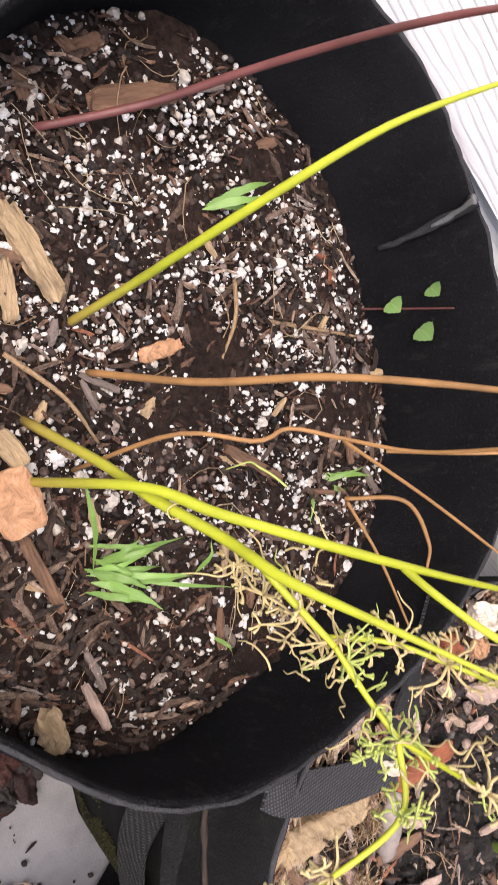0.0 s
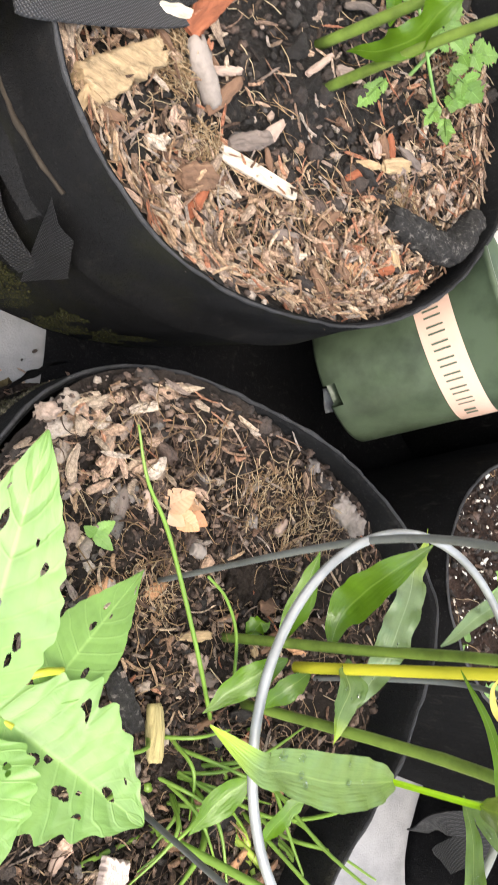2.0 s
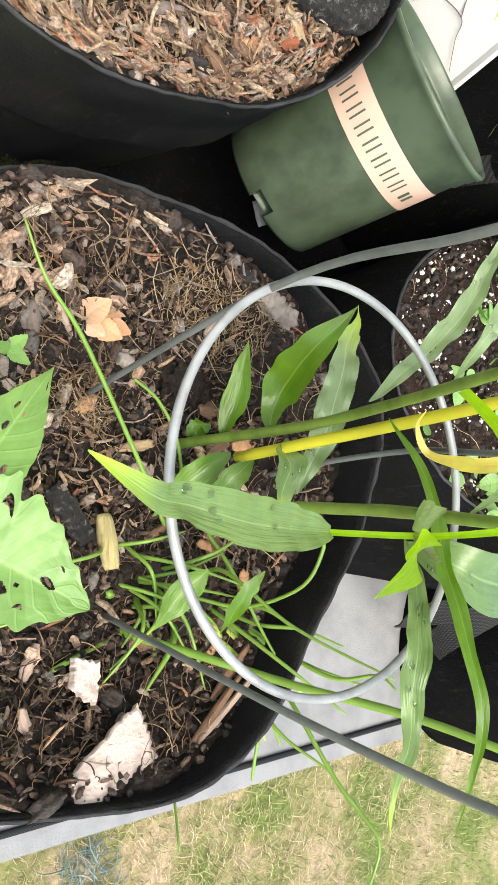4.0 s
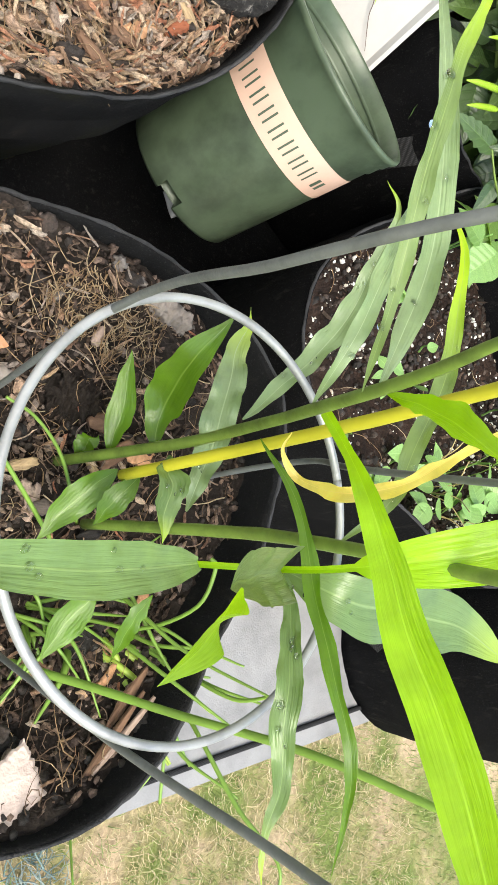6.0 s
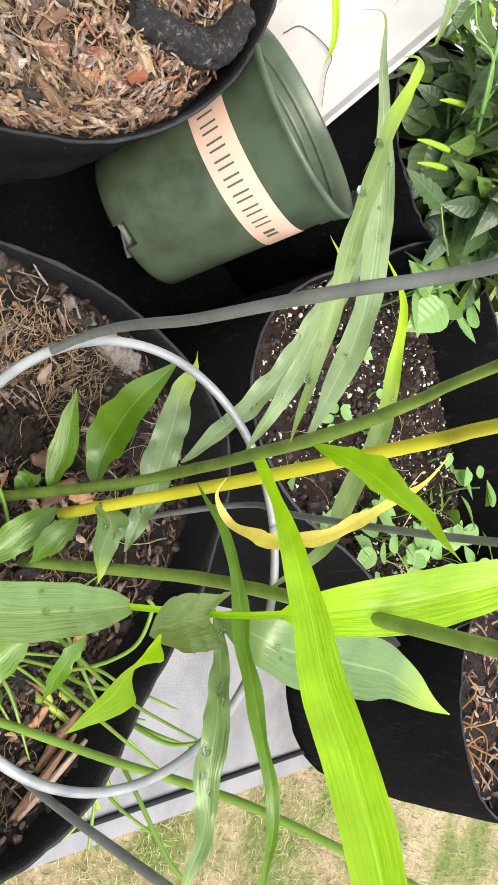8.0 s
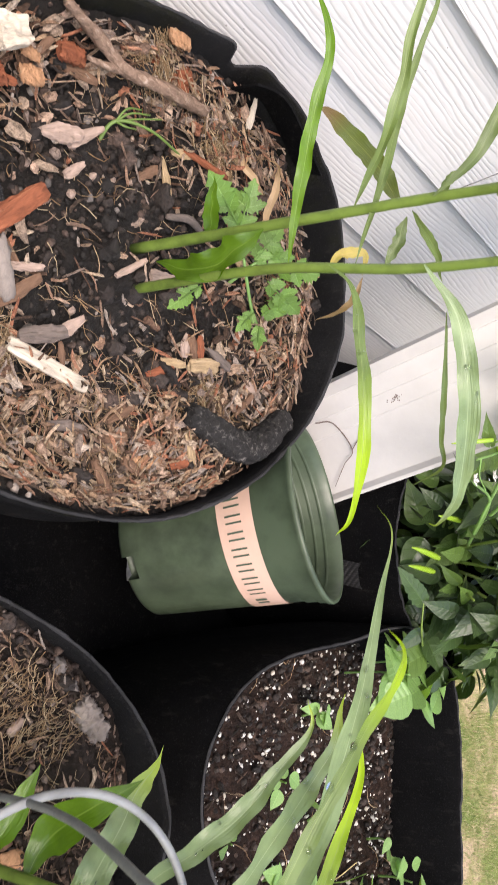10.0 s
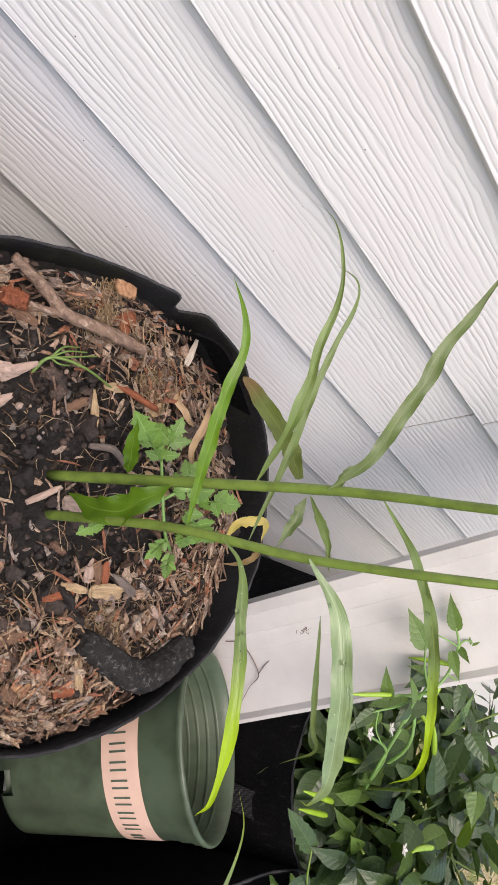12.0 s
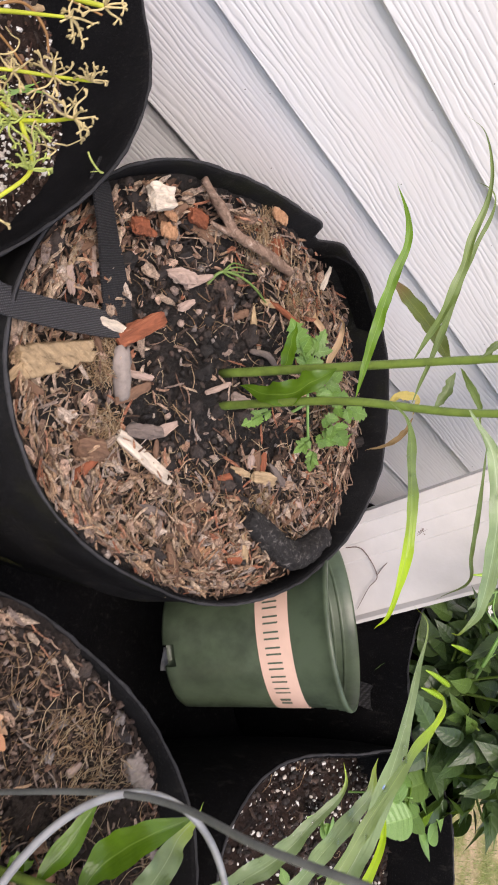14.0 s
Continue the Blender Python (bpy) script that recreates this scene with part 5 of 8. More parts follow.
stalk(chives, "blade", [(0.512, -0.327, 0.240), (0.513, -0.322, 0.274), (0.523, -0.340, 0.298)], (0.0015, 0.0013, 0.0006), CHIVE)
stalk(chives, "blade", [(0.442, -0.327, 0.221), (0.444, -0.344, 0.223), (0.449, -0.351, 0.228)], (0.0013, 0.0009), CHIVE)
stalk(chives, "blade", [(0.475, -0.267, 0.240), (0.445, -0.218, 0.262), (0.407, -0.156, 0.285), (0.385, -0.128, 0.295), (0.375, -0.101, 0.300)], (0.0015, 0.0013, 0.0006), CHIVE)
stalk(chives, "blade", [(0.491, -0.254, 0.240), (0.477, -0.214, 0.260), (0.460, -0.190, 0.270), (0.442, -0.177, 0.275)], (0.0012, 0.0009), CHIVE)
# broad-leaved weed
broad_leaf(weed, (0.286, -0.218, 0.325), (0.292, -0.123, 0.363), 0.0470, (-0.432, -0.005, 0.902), WEED, holes=9, seed=1, teeth=0.06, lobe=13)
broad_leaf(weed, (0.324, -0.222, 0.317), (0.372, -0.171, 0.316), 0.0330, (-0.527, 0.065, 0.847), WEED, holes=6, seed=2, teeth=0.05, sharp=0.3)
broad_leaf(weed, (0.306, -0.235, 0.312), (0.361, -0.282, 0.337), 0.0626, (-0.495, 0.233, 0.837), WEED, holes=14, seed=3, teeth=0.15, lobe=6)
broad_leaf(weed, (0.291, -0.245, 0.310), (0.294, -0.289, 0.330), 0.0481, (-0.397, 0.265, 0.879), WEED, holes=6, seed=4, teeth=0.13, lobe=6)
stalk(weed, "petiole", [(0.293, -0.224, 0.302), (0.313, -0.216, 0.322), (0.327, -0.216, 0.320)], (0.002, 0.0016), STEM_LIME)
stalk(weed, "stem", [(0.317, -0.261, 0.236), (0.297, -0.238, 0.289), (0.293, -0.224, 0.302)], (0.003, 0.0025), STEM_LIME)
stalk(weed, "petiole", [(0.293, -0.224, 0.302), (0.301, -0.232, 0.307), (0.309, -0.238, 0.313)], (0.0022, 0.0016), STEM_LIME)
broad_leaf(weed_seedling, (0.386, -0.154, 0.245), (0.395, -0.147, 0.250), 0.0082, (-0.527, -0.047, 0.848), SOFT_GREEN, seed=9)
broad_leaf(weed_seedling, (0.386, -0.154, 0.245), (0.394, -0.163, 0.250), 0.0075, (-0.527, -0.030, 0.850), SOFT_GREEN, seed=9)
broad_leaf(weed_seedling, (0.385, -0.154, 0.245), (0.376, -0.151, 0.250), 0.0062, (-0.511, -0.044, 0.859), SOFT_GREEN, seed=9)
compound_leaf(tomato_seedling, (0.596, 0.235, 0.320), (0.546, 0.244, 0.335), 0.0282, (-0.625, -0.566, 0.538), TOMATO, seed=1065)
compound_leaf(tomato_seedling, (0.596, 0.235, 0.320), (0.592, 0.272, 0.335), 0.0475, (-0.637, -0.568, 0.522), TOMATO, seed=1123)
compound_leaf(tomato_seedling, (0.623, 0.222, 0.315), (0.639, 0.259, 0.330), 0.0325, (-0.668, -0.537, 0.515), TOMATO, seed=1170)
compound_leaf(tomato_seedling, (0.623, 0.222, 0.315), (0.657, 0.237, 0.330), 0.0326, (-0.680, -0.522, 0.515), TOMATO, seed=1180)
compound_leaf(tomato_seedling, (0.648, 0.216, 0.310), (0.692, 0.206, 0.310), 0.0334, (-0.703, -0.487, 0.519), TOMATO, seed=1187)
compound_leaf(tomato_seedling, (0.659, 0.232, 0.310), (0.705, 0.248, 0.320), 0.0341, (-0.699, -0.511, 0.500), TOMATO, seed=1240)
compound_leaf(tomato_seedling, (0.646, 0.188, 0.300), (0.628, 0.164, 0.300), 0.0203, (-0.691, -0.463, 0.555), TOMATO, seed=1070)
compound_leaf(tomato_seedling, (0.657, 0.191, 0.300), (0.688, 0.218, 0.302), 0.0235, (-0.703, -0.477, 0.528), TOMATO, seed=1160)
compound_leaf(tomato_seedling, (0.658, 0.182, 0.298), (0.656, 0.159, 0.300), 0.0195, (-0.706, -0.449, 0.548), TOMATO, seed=1103)
compound_leaf(tomato_seedling, (0.588, 0.187, 0.295), (0.563, 0.158, 0.290), 0.0183, (-0.642, -0.483, 0.595), TOMATO, seed=912)
stalk(tomato_seedling, "stem", [(0.669, 0.190, 0.285), (0.640, 0.197, 0.300), (0.596, 0.235, 0.320)], (0.0016, 0.0012), SEEDLING)
stalk(tomato_seedling, "stem", [(0.624, 0.206, 0.285), (0.628, 0.222, 0.312), (0.649, 0.244, 0.320)], (0.0016, 0.0012), SEEDLING)
stalk(grass_sprout, "blade", [(0.473, 0.243, 0.290), (0.475, 0.257, 0.305), (0.501, 0.264, 0.312), (0.545, 0.272, 0.302)], (0.0015, 0.0012, 0.0008), GRASS_OLIVE)
stalk(grass_sprout, "blade", [(0.475, 0.257, 0.305), (0.483, 0.267, 0.310), (0.501, 0.279, 0.308)], (0.0009, 0.0006), GRASS_OLIVE)
stalk(grass_sprout, "blade", [(0.475, 0.257, 0.305), (0.479, 0.268, 0.310), (0.493, 0.278, 0.308)], (0.0009, 0.0006), GRASS_OLIVE)
stalk(grass_sprout, "blade", [(0.475, 0.257, 0.305), (0.490, 0.267, 0.310), (0.512, 0.283, 0.308)], (0.0009, 0.0006), GRASS_OLIVE)
stalk(grass_sprout, "blade", [(0.475, 0.257, 0.305), (0.480, 0.254, 0.310), (0.491, 0.260, 0.308)], (0.0009, 0.0006), GRASS_OLIVE)


clump = random.Random(17)
for i in range(16):
    a, l = clump.uniform(3.0, 6.6), clump.uniform(0.03, 0.075)
    o = Vector((0.448 + clump.gauss(0, 0.012), -0.292 + clump.gauss(0, 0.012), 0.238))
    d = Vector((math.cos(a), math.sin(a), 0))
    stalk(chives, "blade", [o, o + d * l * 0.35 + Vector((0, 0, l * 0.4)), o + d * l + Vector((0, 0, l * clump.uniform(0.1, 0.5)))], (0.0014, 0.0012, 0.0005), CHIVE)
YOUNG_CHIVE = plain_material("young_chive_green", (0.35, 0.47, 0.07), 0.4, 40, 0.15, 300, 0.0002)
for i in range(26):
    a, l = clump.gauss(-0.75, 0.55), clump.uniform(0.035, 0.075)
    o = Vector((0.492 + clump.gauss(0, 0.010), -0.330 + clump.gauss(0, 0.010), 0.236))
    d = Vector((math.cos(a), math.sin(a), 0))
    stalk(chives, "blade", [o, o + d * l * 0.4 + Vector((0, 0, l * 0.35)), o + d * l + Vector((0, 0, l * clump.uniform(0.15, 0.45)))], (0.0024, 0.0021, 0.0007), clump.choice((CHIVE, YOUNG_CHIVE, YOUNG_CHIVE)))

# ---- wire cage ----
def wire_cage():
    cage = empty("wire_cage", "grey galvanised wire plant cage pushed into the soil", "plant cage")
    c, r, tx, ty = Vector((0.4387, -0.2438, 0.4133)), 0.0846, 0.071, 0.034
    oval = lambda a: r * (1 - 0.031 * math.cos(2 * a))
    ring = [c + oval(a) * Vector((math.cos(a), math.sin(a), tx * math.cos(a) + ty * math.sin(a))) for a in (2 * math.pi * i / 72 for i in range(73))]
    part("ring", tube(bmesh.new(), ring, (0.0020, 0.0020), 10, 144), WIRE, cage, "pale galvanised ring")
    for rod in CAGE_RODS:
        part("rod", tube(bmesh.new(), rod, (0.0017, 0.0017, 0.0016, 0.0015), 10, 36, 0.06), WIRE_DARK, cage)


wire_cage()


GREY_TENDRIL = plain_material("dry_dark_tendril", (0.15, 0.10, 0.085), 0.8)
SEAM = plain_material("worn_seam_thread", (0.035, 0.026, 0.018), 0.9, 60, 0.25, 400, 0.001)


PALE_WEBBING = webbing_material("pale_webbing", 2.4)
GREY_WEBBING = webbing_material("worn_grey_webbing", 1.05)
TAN_WEBBING = plain_material("dirty_tan_webbing", (0.13, 0.10, 0.045), 0.9, 60, 0.3, 420, 0.002)


# ---- bag straps, seam and scraps ----
def strap(bag, label, points, width, normal, twist=0.0, mat=WEBBING):
    s = part("bag_handle", ribbon(bmesh.new(), points, width, 0.0018, normal, 30, twist), mat, bag, label, smooth=False)
    s.location = -bag.location
    return s


def flap(bag, label, corners, mat):
    """A folded end of webbing over four corners, creased across its middle."""
    a, b, c, d = (Vector(p) for p in corners)
    out = (b - a).cross(d - a).normalized()
    out = out if out.dot((a + c) / 2 - bag.location - Vector((0, 0, 0.2))) > 0 else -out
    bm = bmesh.new()
    rows = []
    for i in range(13):
        u = i / 12
        rows.append([bm.verts.new(a.lerp(b, u).lerp(d.lerp(c, u), v) + out * (0.004 * (1 - abs(2 * v - 1)) * u + 0.0016 * noise.noise(Vector((u * 4, v * 3, a.x * 90))))) for v in (k / 8 for k in range(9))])
    faces = [bm.faces.new((rows[i][j], rows[i + 1][j], rows[i + 1][j + 1], rows[i][j + 1])) for i in range(12) for j in range(8)]
    bmesh.ops.solidify(bm, geom=faces, thickness=0.0016)
    ob = part("bag_handle", bm, mat, bag, label, smooth=False)
    ob.location = -bag.location
    return ob


def wall_moss(bag, data, label, mat, seed, count, angles, heights, top, base, size=(0.0005, 0.0022)):
    """Crumbly clumps of moss grown on a bag's outer wall."""
    dice = random.Random(seed)
    verts, faces = [], []
    while count:
        a, h = dice.uniform(*angles), dice.uniform(*heights)
        if 0.25 + 1.5 * noise.noise(Vector((a * 0.16, h * 7, seed))) < dice.random():
            continue
        count -= 1
        o, s, b = on_wall(data, a, h, top, base, 0.0) + bag.location, dice.uniform(*size) * dice.uniform(0.4, 1.0), len(verts)
        verts += [o + v * s * dice.uniform(0.6, 1.4) for v in ICO_V]
        faces += [[b + i for i in f] for f in ICO_F]
    return tagged(joined("moss", verts, faces, mat, smooth=True), label, "moss", kind="stuff")


strap(back_bag, "black webbing handle folded over the mulch", [(0.312, 0.205, 0.338), (0.335, 0.198, 0.325), (0.367, 0.188, 0.303), (0.393, 0.172, 0.290), (0.407, 0.157, 0.284)], 0.030, (0.35, 0.2, 0.9), 0.5)
strap(back_bag, "black webbing handle folded over the mulch", [(0.409, 0.157, 0.285), (0.385, 0.140, 0.292), (0.345, 0.115, 0.303), (0.306, 0.094, 0.312), (0.290, 0.090, 0.312)], 0.021, (-0.45, -0.25, 0.85), 0.25, PALE_WEBBING)
strap(back_bag, "loose grey webbing handle hanging on the mossy bag", [(0.304, 0.101, 0.240), (0.317, 0.073, 0.211), (0.330, 0.057, 0.192), (0.342, 0.042, 0.181), (0.361, 0.025, 0.174), (0.374, 0.017, 0.172)], 0.026, (-0.70, -0.60, 0.25), 0.3, GREY_WEBBING)
strap(back_bag, "dark webbing strip sewn below the hem", [(0.311, 0.105, 0.232), (0.317, 0.083, 0.230), (0.332, 0.055, 0.226), (0.354, 0.031, 0.220)], 0.019, (-0.75, -0.55, 0.3), 0.0, FELT_GREY)
# paler webbing here puts the light on the upturned fold into its colour
flap(back_bag, "folded grey end of the webbing handle", ((0.380, 0.017, 0.145), (0.343, 0.026, 0.258), (0.361, 0.008, 0.250), (0.382, 0.003, 0.208)), PALE_WEBBING)
strap(back_bag, "torn felt tab standing off the rim", [(0.562, 0.336, 0.338), (0.590, 0.343, 0.343), (0.622, 0.338, 0.338), (0.662, 0.322, 0.332)], 0.034, (0.35, 0.9, 0.4), 0.15, FELT)
flap(cage_bag, "dirty tan webbing handle folded on the grow bag", ((0.345, -0.069, 0.130), (0.370, -0.053, 0.136), (0.334, -0.080, 0.217), (0.330, -0.082, 0.197)), TAN_WEBBING)
flap(cage_bag, "dirty tan webbing handle folded on the grow bag", ((0.352, -0.062, 0.108), (0.392, -0.046, 0.118), (0.384, -0.050, 0.126), (0.350, -0.066, 0.122)), TAN_WEBBING)
flap(cage_bag, "dirty tan webbing handle folded on the grow bag", ((0.316, -0.099, 0.180), (0.335, -0.079, 0.210), (0.332, -0.083, 0.222), (0.314, -0.103, 0.192)), TAN_WEBBING)
flap(cage_bag, "black felt handle on the grow bag", ((0.386, -0.044, 0.150), (0.407, -0.038, 0.170), (0.350, -0.068, 0.240), (0.337, -0.079, 0.217)), FELT_GREY)
strap(far_bag, "black webbing handle crumpled beside the grow bag", [(0.93, -0.42, 0.20), (0.90, -0.445, 0.15), (0.91, -0.475, 0.10), (0.95, -0.46, 0.13)], 0.030, (-0.7, -0.5, 0.5), 1.4)
strap(far_bag, "black webbing handle crumpled beside the grow bag", [(0.915, -0.425, 0.17), (0.885, -0.430, 0.12), (0.90, -0.45, 0.075)], 0.026, (-0.6, 0.2, 0.7), -0.9)
strap(pepper_bag, "black webbing handle on the pepper bag", [(0.962, 0.020, 0.245), (0.948, 0.030, 0.19), (0.952, 0.040, 0.13)], 0.028, (-0.8, -0.4, 0.3))
seam = part("seam", tube(bmesh.new(), [(0.180, 0.3775, 0.372), (0.183, 0.3765, 0.360), (0.185, 0.3755, 0.344), (0.187, 0.3745, 0.324), (0.189, 0.3745, 0.303)], (0.0034, 0.0026, 0.0020, 0.0016), 8, 50, 0.9), FRAYED, herb_bag, "raised linty grey seam")
seam.location = -herb_bag.location


LINT = felt_material("white_lint", (0.20, 0.20, 0.20), 0.0)
lint = part("seam_lint", tube(bmesh.new(), [(0.1795, 0.3770, 0.373), (0.1815, 0.3755, 0.362), (0.1835, 0.3745, 0.352), (0.1845, 0.3740, 0.343)], (0.0030, 0.0020, 0.0012, 0.0006), 7, 60, 0.95), LINT, herb_bag, "pale lint caught on the seam")
lint.location = -herb_bag.location


def on_wall(bag, angle, h, top, base, off=0.002):
    """A point on a bag's outer wall, at a share h of its height."""
    a = radians(angle)
    r = bag["radius"](a) * (base + (1 - base) * h + 0.035 * math.sin(math.pi * h)) + off
    return Vector((r * math.cos(a), r * math.sin(a), top * h))


part("seam", tube(bmesh.new(), [on_wall(BAG_BACK, 190 + 4.5 * k, 0.80 + 0.008 * k, 0.300, 0.74) for k in range(7)], (0.0016, 0.0019, 0.0016), 6, 70, 0.8), SEAM, back_bag, "worn brown stitched hem")
part("seam", tube(bmesh.new(), [on_wall(BAG_HERB, 262, k / 8, 0.305, 0.86) for k in range(9)], (0.0022, 0.0024, 0.0022), 6, 70, 0.8), SEAM, herb_bag, "worn brown stitched seam")
bm = bmesh.new()
box(bm, (-0.004, -0.012, 0.0), (0.022, 0.012, 0.0012))
bmesh.ops.subdivide_edges(bm, edges=bm.edges[:], cuts=4, use_grid_fill=True)
for v in bm.verts:
    v.co.z += 0.004 * noise.noise(v.co * 60)
scrap = tagged(part("paper_scrap", bm, SCRAP), "crumpled white paper scrap under the nursery pot", "scrap")
scrap.matrix_world = pose(0.726, -0.008, 0.108, 8, -14, 15)
bm = bmesh.new()
low = [bm.verts.new(p) for p in ((0.262, 0.106, 0.020), (0.323, 0.139, 0.020), (0.320, 0.119, 0.020), (0.266, 0.088, 0.020))]
bmesh.ops.solidify(bm, geom=[bm.faces.new(low)], thickness=0.004)
tagged(part("board_offcut", bm, BOARD, smooth=False), "white painted offcut lying under the grow bag", "offcut")

tendril = empty("dry_tendril", "thin dark forked tendril against the white board", "tendril")
part("stem", tube(bmesh.new(), [(0.838, 0.163, 0.233), (0.842, 0.161, 0.253), (0.865, 0.139, 0.263), (0.875, 0.127, 0.248), (0.891, 0.109, 0.228)], (0.0006, 0.0005, 0.0003), 6, 40, 0.3), GREY_TENDRIL, tendril)
part("stem", tube(bmesh.new(), [(0.865, 0.139, 0.263), (0.860, 0.150, 0.275), (0.858, 0.156, 0.286)], (0.0005, 0.0004), 6, 14, 0.3), GREY_TENDRIL, tendril)
dirt = random.Random(91)
spots = []
for _ in range(26):
    spots.append(Vector((0.837, 0.1765, 0.327)) + Vector((-0.066, 0.159, 0.756)) * dirt.gauss(0, 0.0050) + Vector((0.715, -0.70, 0)) * dirt.gauss(0, 0.0016))
bm = bmesh.new()
for p in spots:
    bmesh.ops.create_icosphere(bm, subdivisions=1, radius=dirt.uniform(0.0003, 0.0009), matrix=Matrix.Translation(p))
tagged(part("dirt_smear", bm, GREY_TENDRIL), "crumbs of dark dirt stuck on the white board", "dirt", kind="stuff")


# ---- mulch, stones and litter ----
def chips(name, label, count, centre, radius, level, mat, seed, long=(0.008, 0.03), wide=(0.002, 0.006), thick=(0.001, 0.003), keep=None, lift=0.003, tilt=0.35):
    """Loose torn splinters strewn over a soil bed: bent, twisted slivers with ragged ends."""
    dice = random.Random(seed)
    verts, faces, uvs = [], [], []
    corners = ((-1.0, -0.7), (0.15, -1.0), (1.0, -0.5), (0.8, 0.8), (-0.55, 1.0))
    while count:
        a, q = dice.uniform(0, 2 * math.pi), math.sqrt(dice.random())
        r = (radius(a) - 0.010) * q
        x, y = centre[0] + r * math.cos(a), centre[1] + r * math.sin(a)
        if keep and dice.random() > keep(x, y):
            continue
        count -= 1
        l, w, t = dice.uniform(*long) / 2, dice.uniform(*wide) / 2, dice.uniform(*thick) / 2
        m = Matrix.Translation((x, y, level(x, y) + lift * dice.uniform(0.2, 1.6))) @ Euler((dice.gauss(0, tilt), dice.gauss(0, tilt), dice.uniform(0, 6.3) if q < 0.86 else a + 1.57 + dice.gauss(0, 0.25))).to_matrix().to_4x4()
        b = len(verts)
        bend, curl, twist, at = dice.gauss(0, 0.16) * l, dice.gauss(0.02, 0.10) * l, dice.gauss(0, 0.5), dice.uniform(0, 40)
        ends = (dice.uniform(0.15, 0.9), dice.uniform(0.10, 0.8))
        for k in range(6):
            u = k / 2.5 - 1
            body = 1 - (1 - ends[u > 0]) * abs(u) ** dice.uniform(2.5, 6.0)
            ca, sa = math.cos(twist * u), math.sin(twist * u)
            for p, (cy, cz) in enumerate(corners):
                vy, vz = cy * w * body * dice.uniform(0.75, 1.2), cz * t * (0.4 + 0.6 * body) * dice.uniform(0.7, 1.25)
                slip = dice.uniform(-0.20, 0.20) * l if k in (0, 5) else dice.uniform(-0.05, 0.05) * l
                verts.append(m @ Vector((u * l + slip, vy * ca - vz * sa + bend * u * u, vy * sa + vz * ca + curl * u * u)))
                uvs.append((at + p * 0.3, at + u * l * 40))
        for k in range(5):
            for j in range(5):
                i, o = b + 5 * k, (j + 1) % 5
                faces.append((i + j, i + o, i + 5 + o, i + 5 + j))
        faces.append(tuple(b + j for j in (4, 3, 2, 1, 0)))
        faces.append(tuple(b + 25 + j for j in range(5)))
    return tagged(joined(name, verts, faces, mat, uvs=uvs), label, name.replace("_", " "), kind="stuff")


def fibres(name, label, count, bed, centre, radius, level, mat, seed, long=(0.012, 0.04), thick=(0.0002, 0.0005), keep=None, lift=0.006):
    """Hair-thin curling roots and shreds, each a bent three-sided thread."""
    dice = random.Random(seed)
    verts, faces = [], []
    while count:
        a, q = dice.uniform(0, 2 * math.pi), math.sqrt(dice.random())
        r = (radius(a) - 0.012) * q
        x, y = centre[0] + r * math.cos(a), centre[1] + r * math.sin(a)
        if keep and dice.random() > keep(x, y):
            continue
        count -= 1
        t, h = dice.uniform(*thick), math.atan2(bed[1] - y, bed[0] - x) + dice.gauss(0, 0.6) if math.hypot(x - bed[0], y - bed[1]) > 0.13 else dice.uniform(0, 6.3)
        step, turn = dice.uniform(*long) / 5, dice.gauss(0, 0.45)
        p = Vector((x, y, level(x, y) + lift * dice.uniform(0.1, 1.0)))
        rise, b = dice.uniform(-0.1, 0.35), len(verts)
        for i in range(6):
            u, k = Vector((-math.sin(h), math.cos(h), 0)), t * (1.0 - 0.12 * i)
            verts += [p + u * k, p - u * k, p + Vector((0, 0, 1.6 * k))]
            p = p + Vector((math.cos(h), math.sin(h), rise)) * step
            h, rise = h + turn + dice.gauss(0, 0.25), rise - 0.14
        for i in range(5):
            for j in range(3):
                k = (j + 1) % 3
                faces.append((b + 3 * i + j, b + 3 * i + k, b + 3 * i + 3 + k, b + 3 * i + 3 + j))
    return tagged(joined(name, verts, faces, mat, smooth=True), label, name.replace("_", " "), kind="stuff")


ICO = bmesh.new()
bmesh.ops.create_icosphere(ICO, subdivisions=1, radius=1.0)
ICO.verts.ensure_lookup_table()
ICO_V, ICO_F = [v.co.copy() for v in ICO.verts], [[v.index for v in f.verts] for f in ICO.faces]
ICO.free()
BALL = bmesh.new()
bmesh.ops.create_icosphere(BALL, subdivisions=3, radius=1.0)
BALL.verts.ensure_lookup_table()
BALL_V, BALL_F = [v.co.copy() for v in BALL.verts], [[v.index for v in f.verts] for f in BALL.faces]
BALL.free()


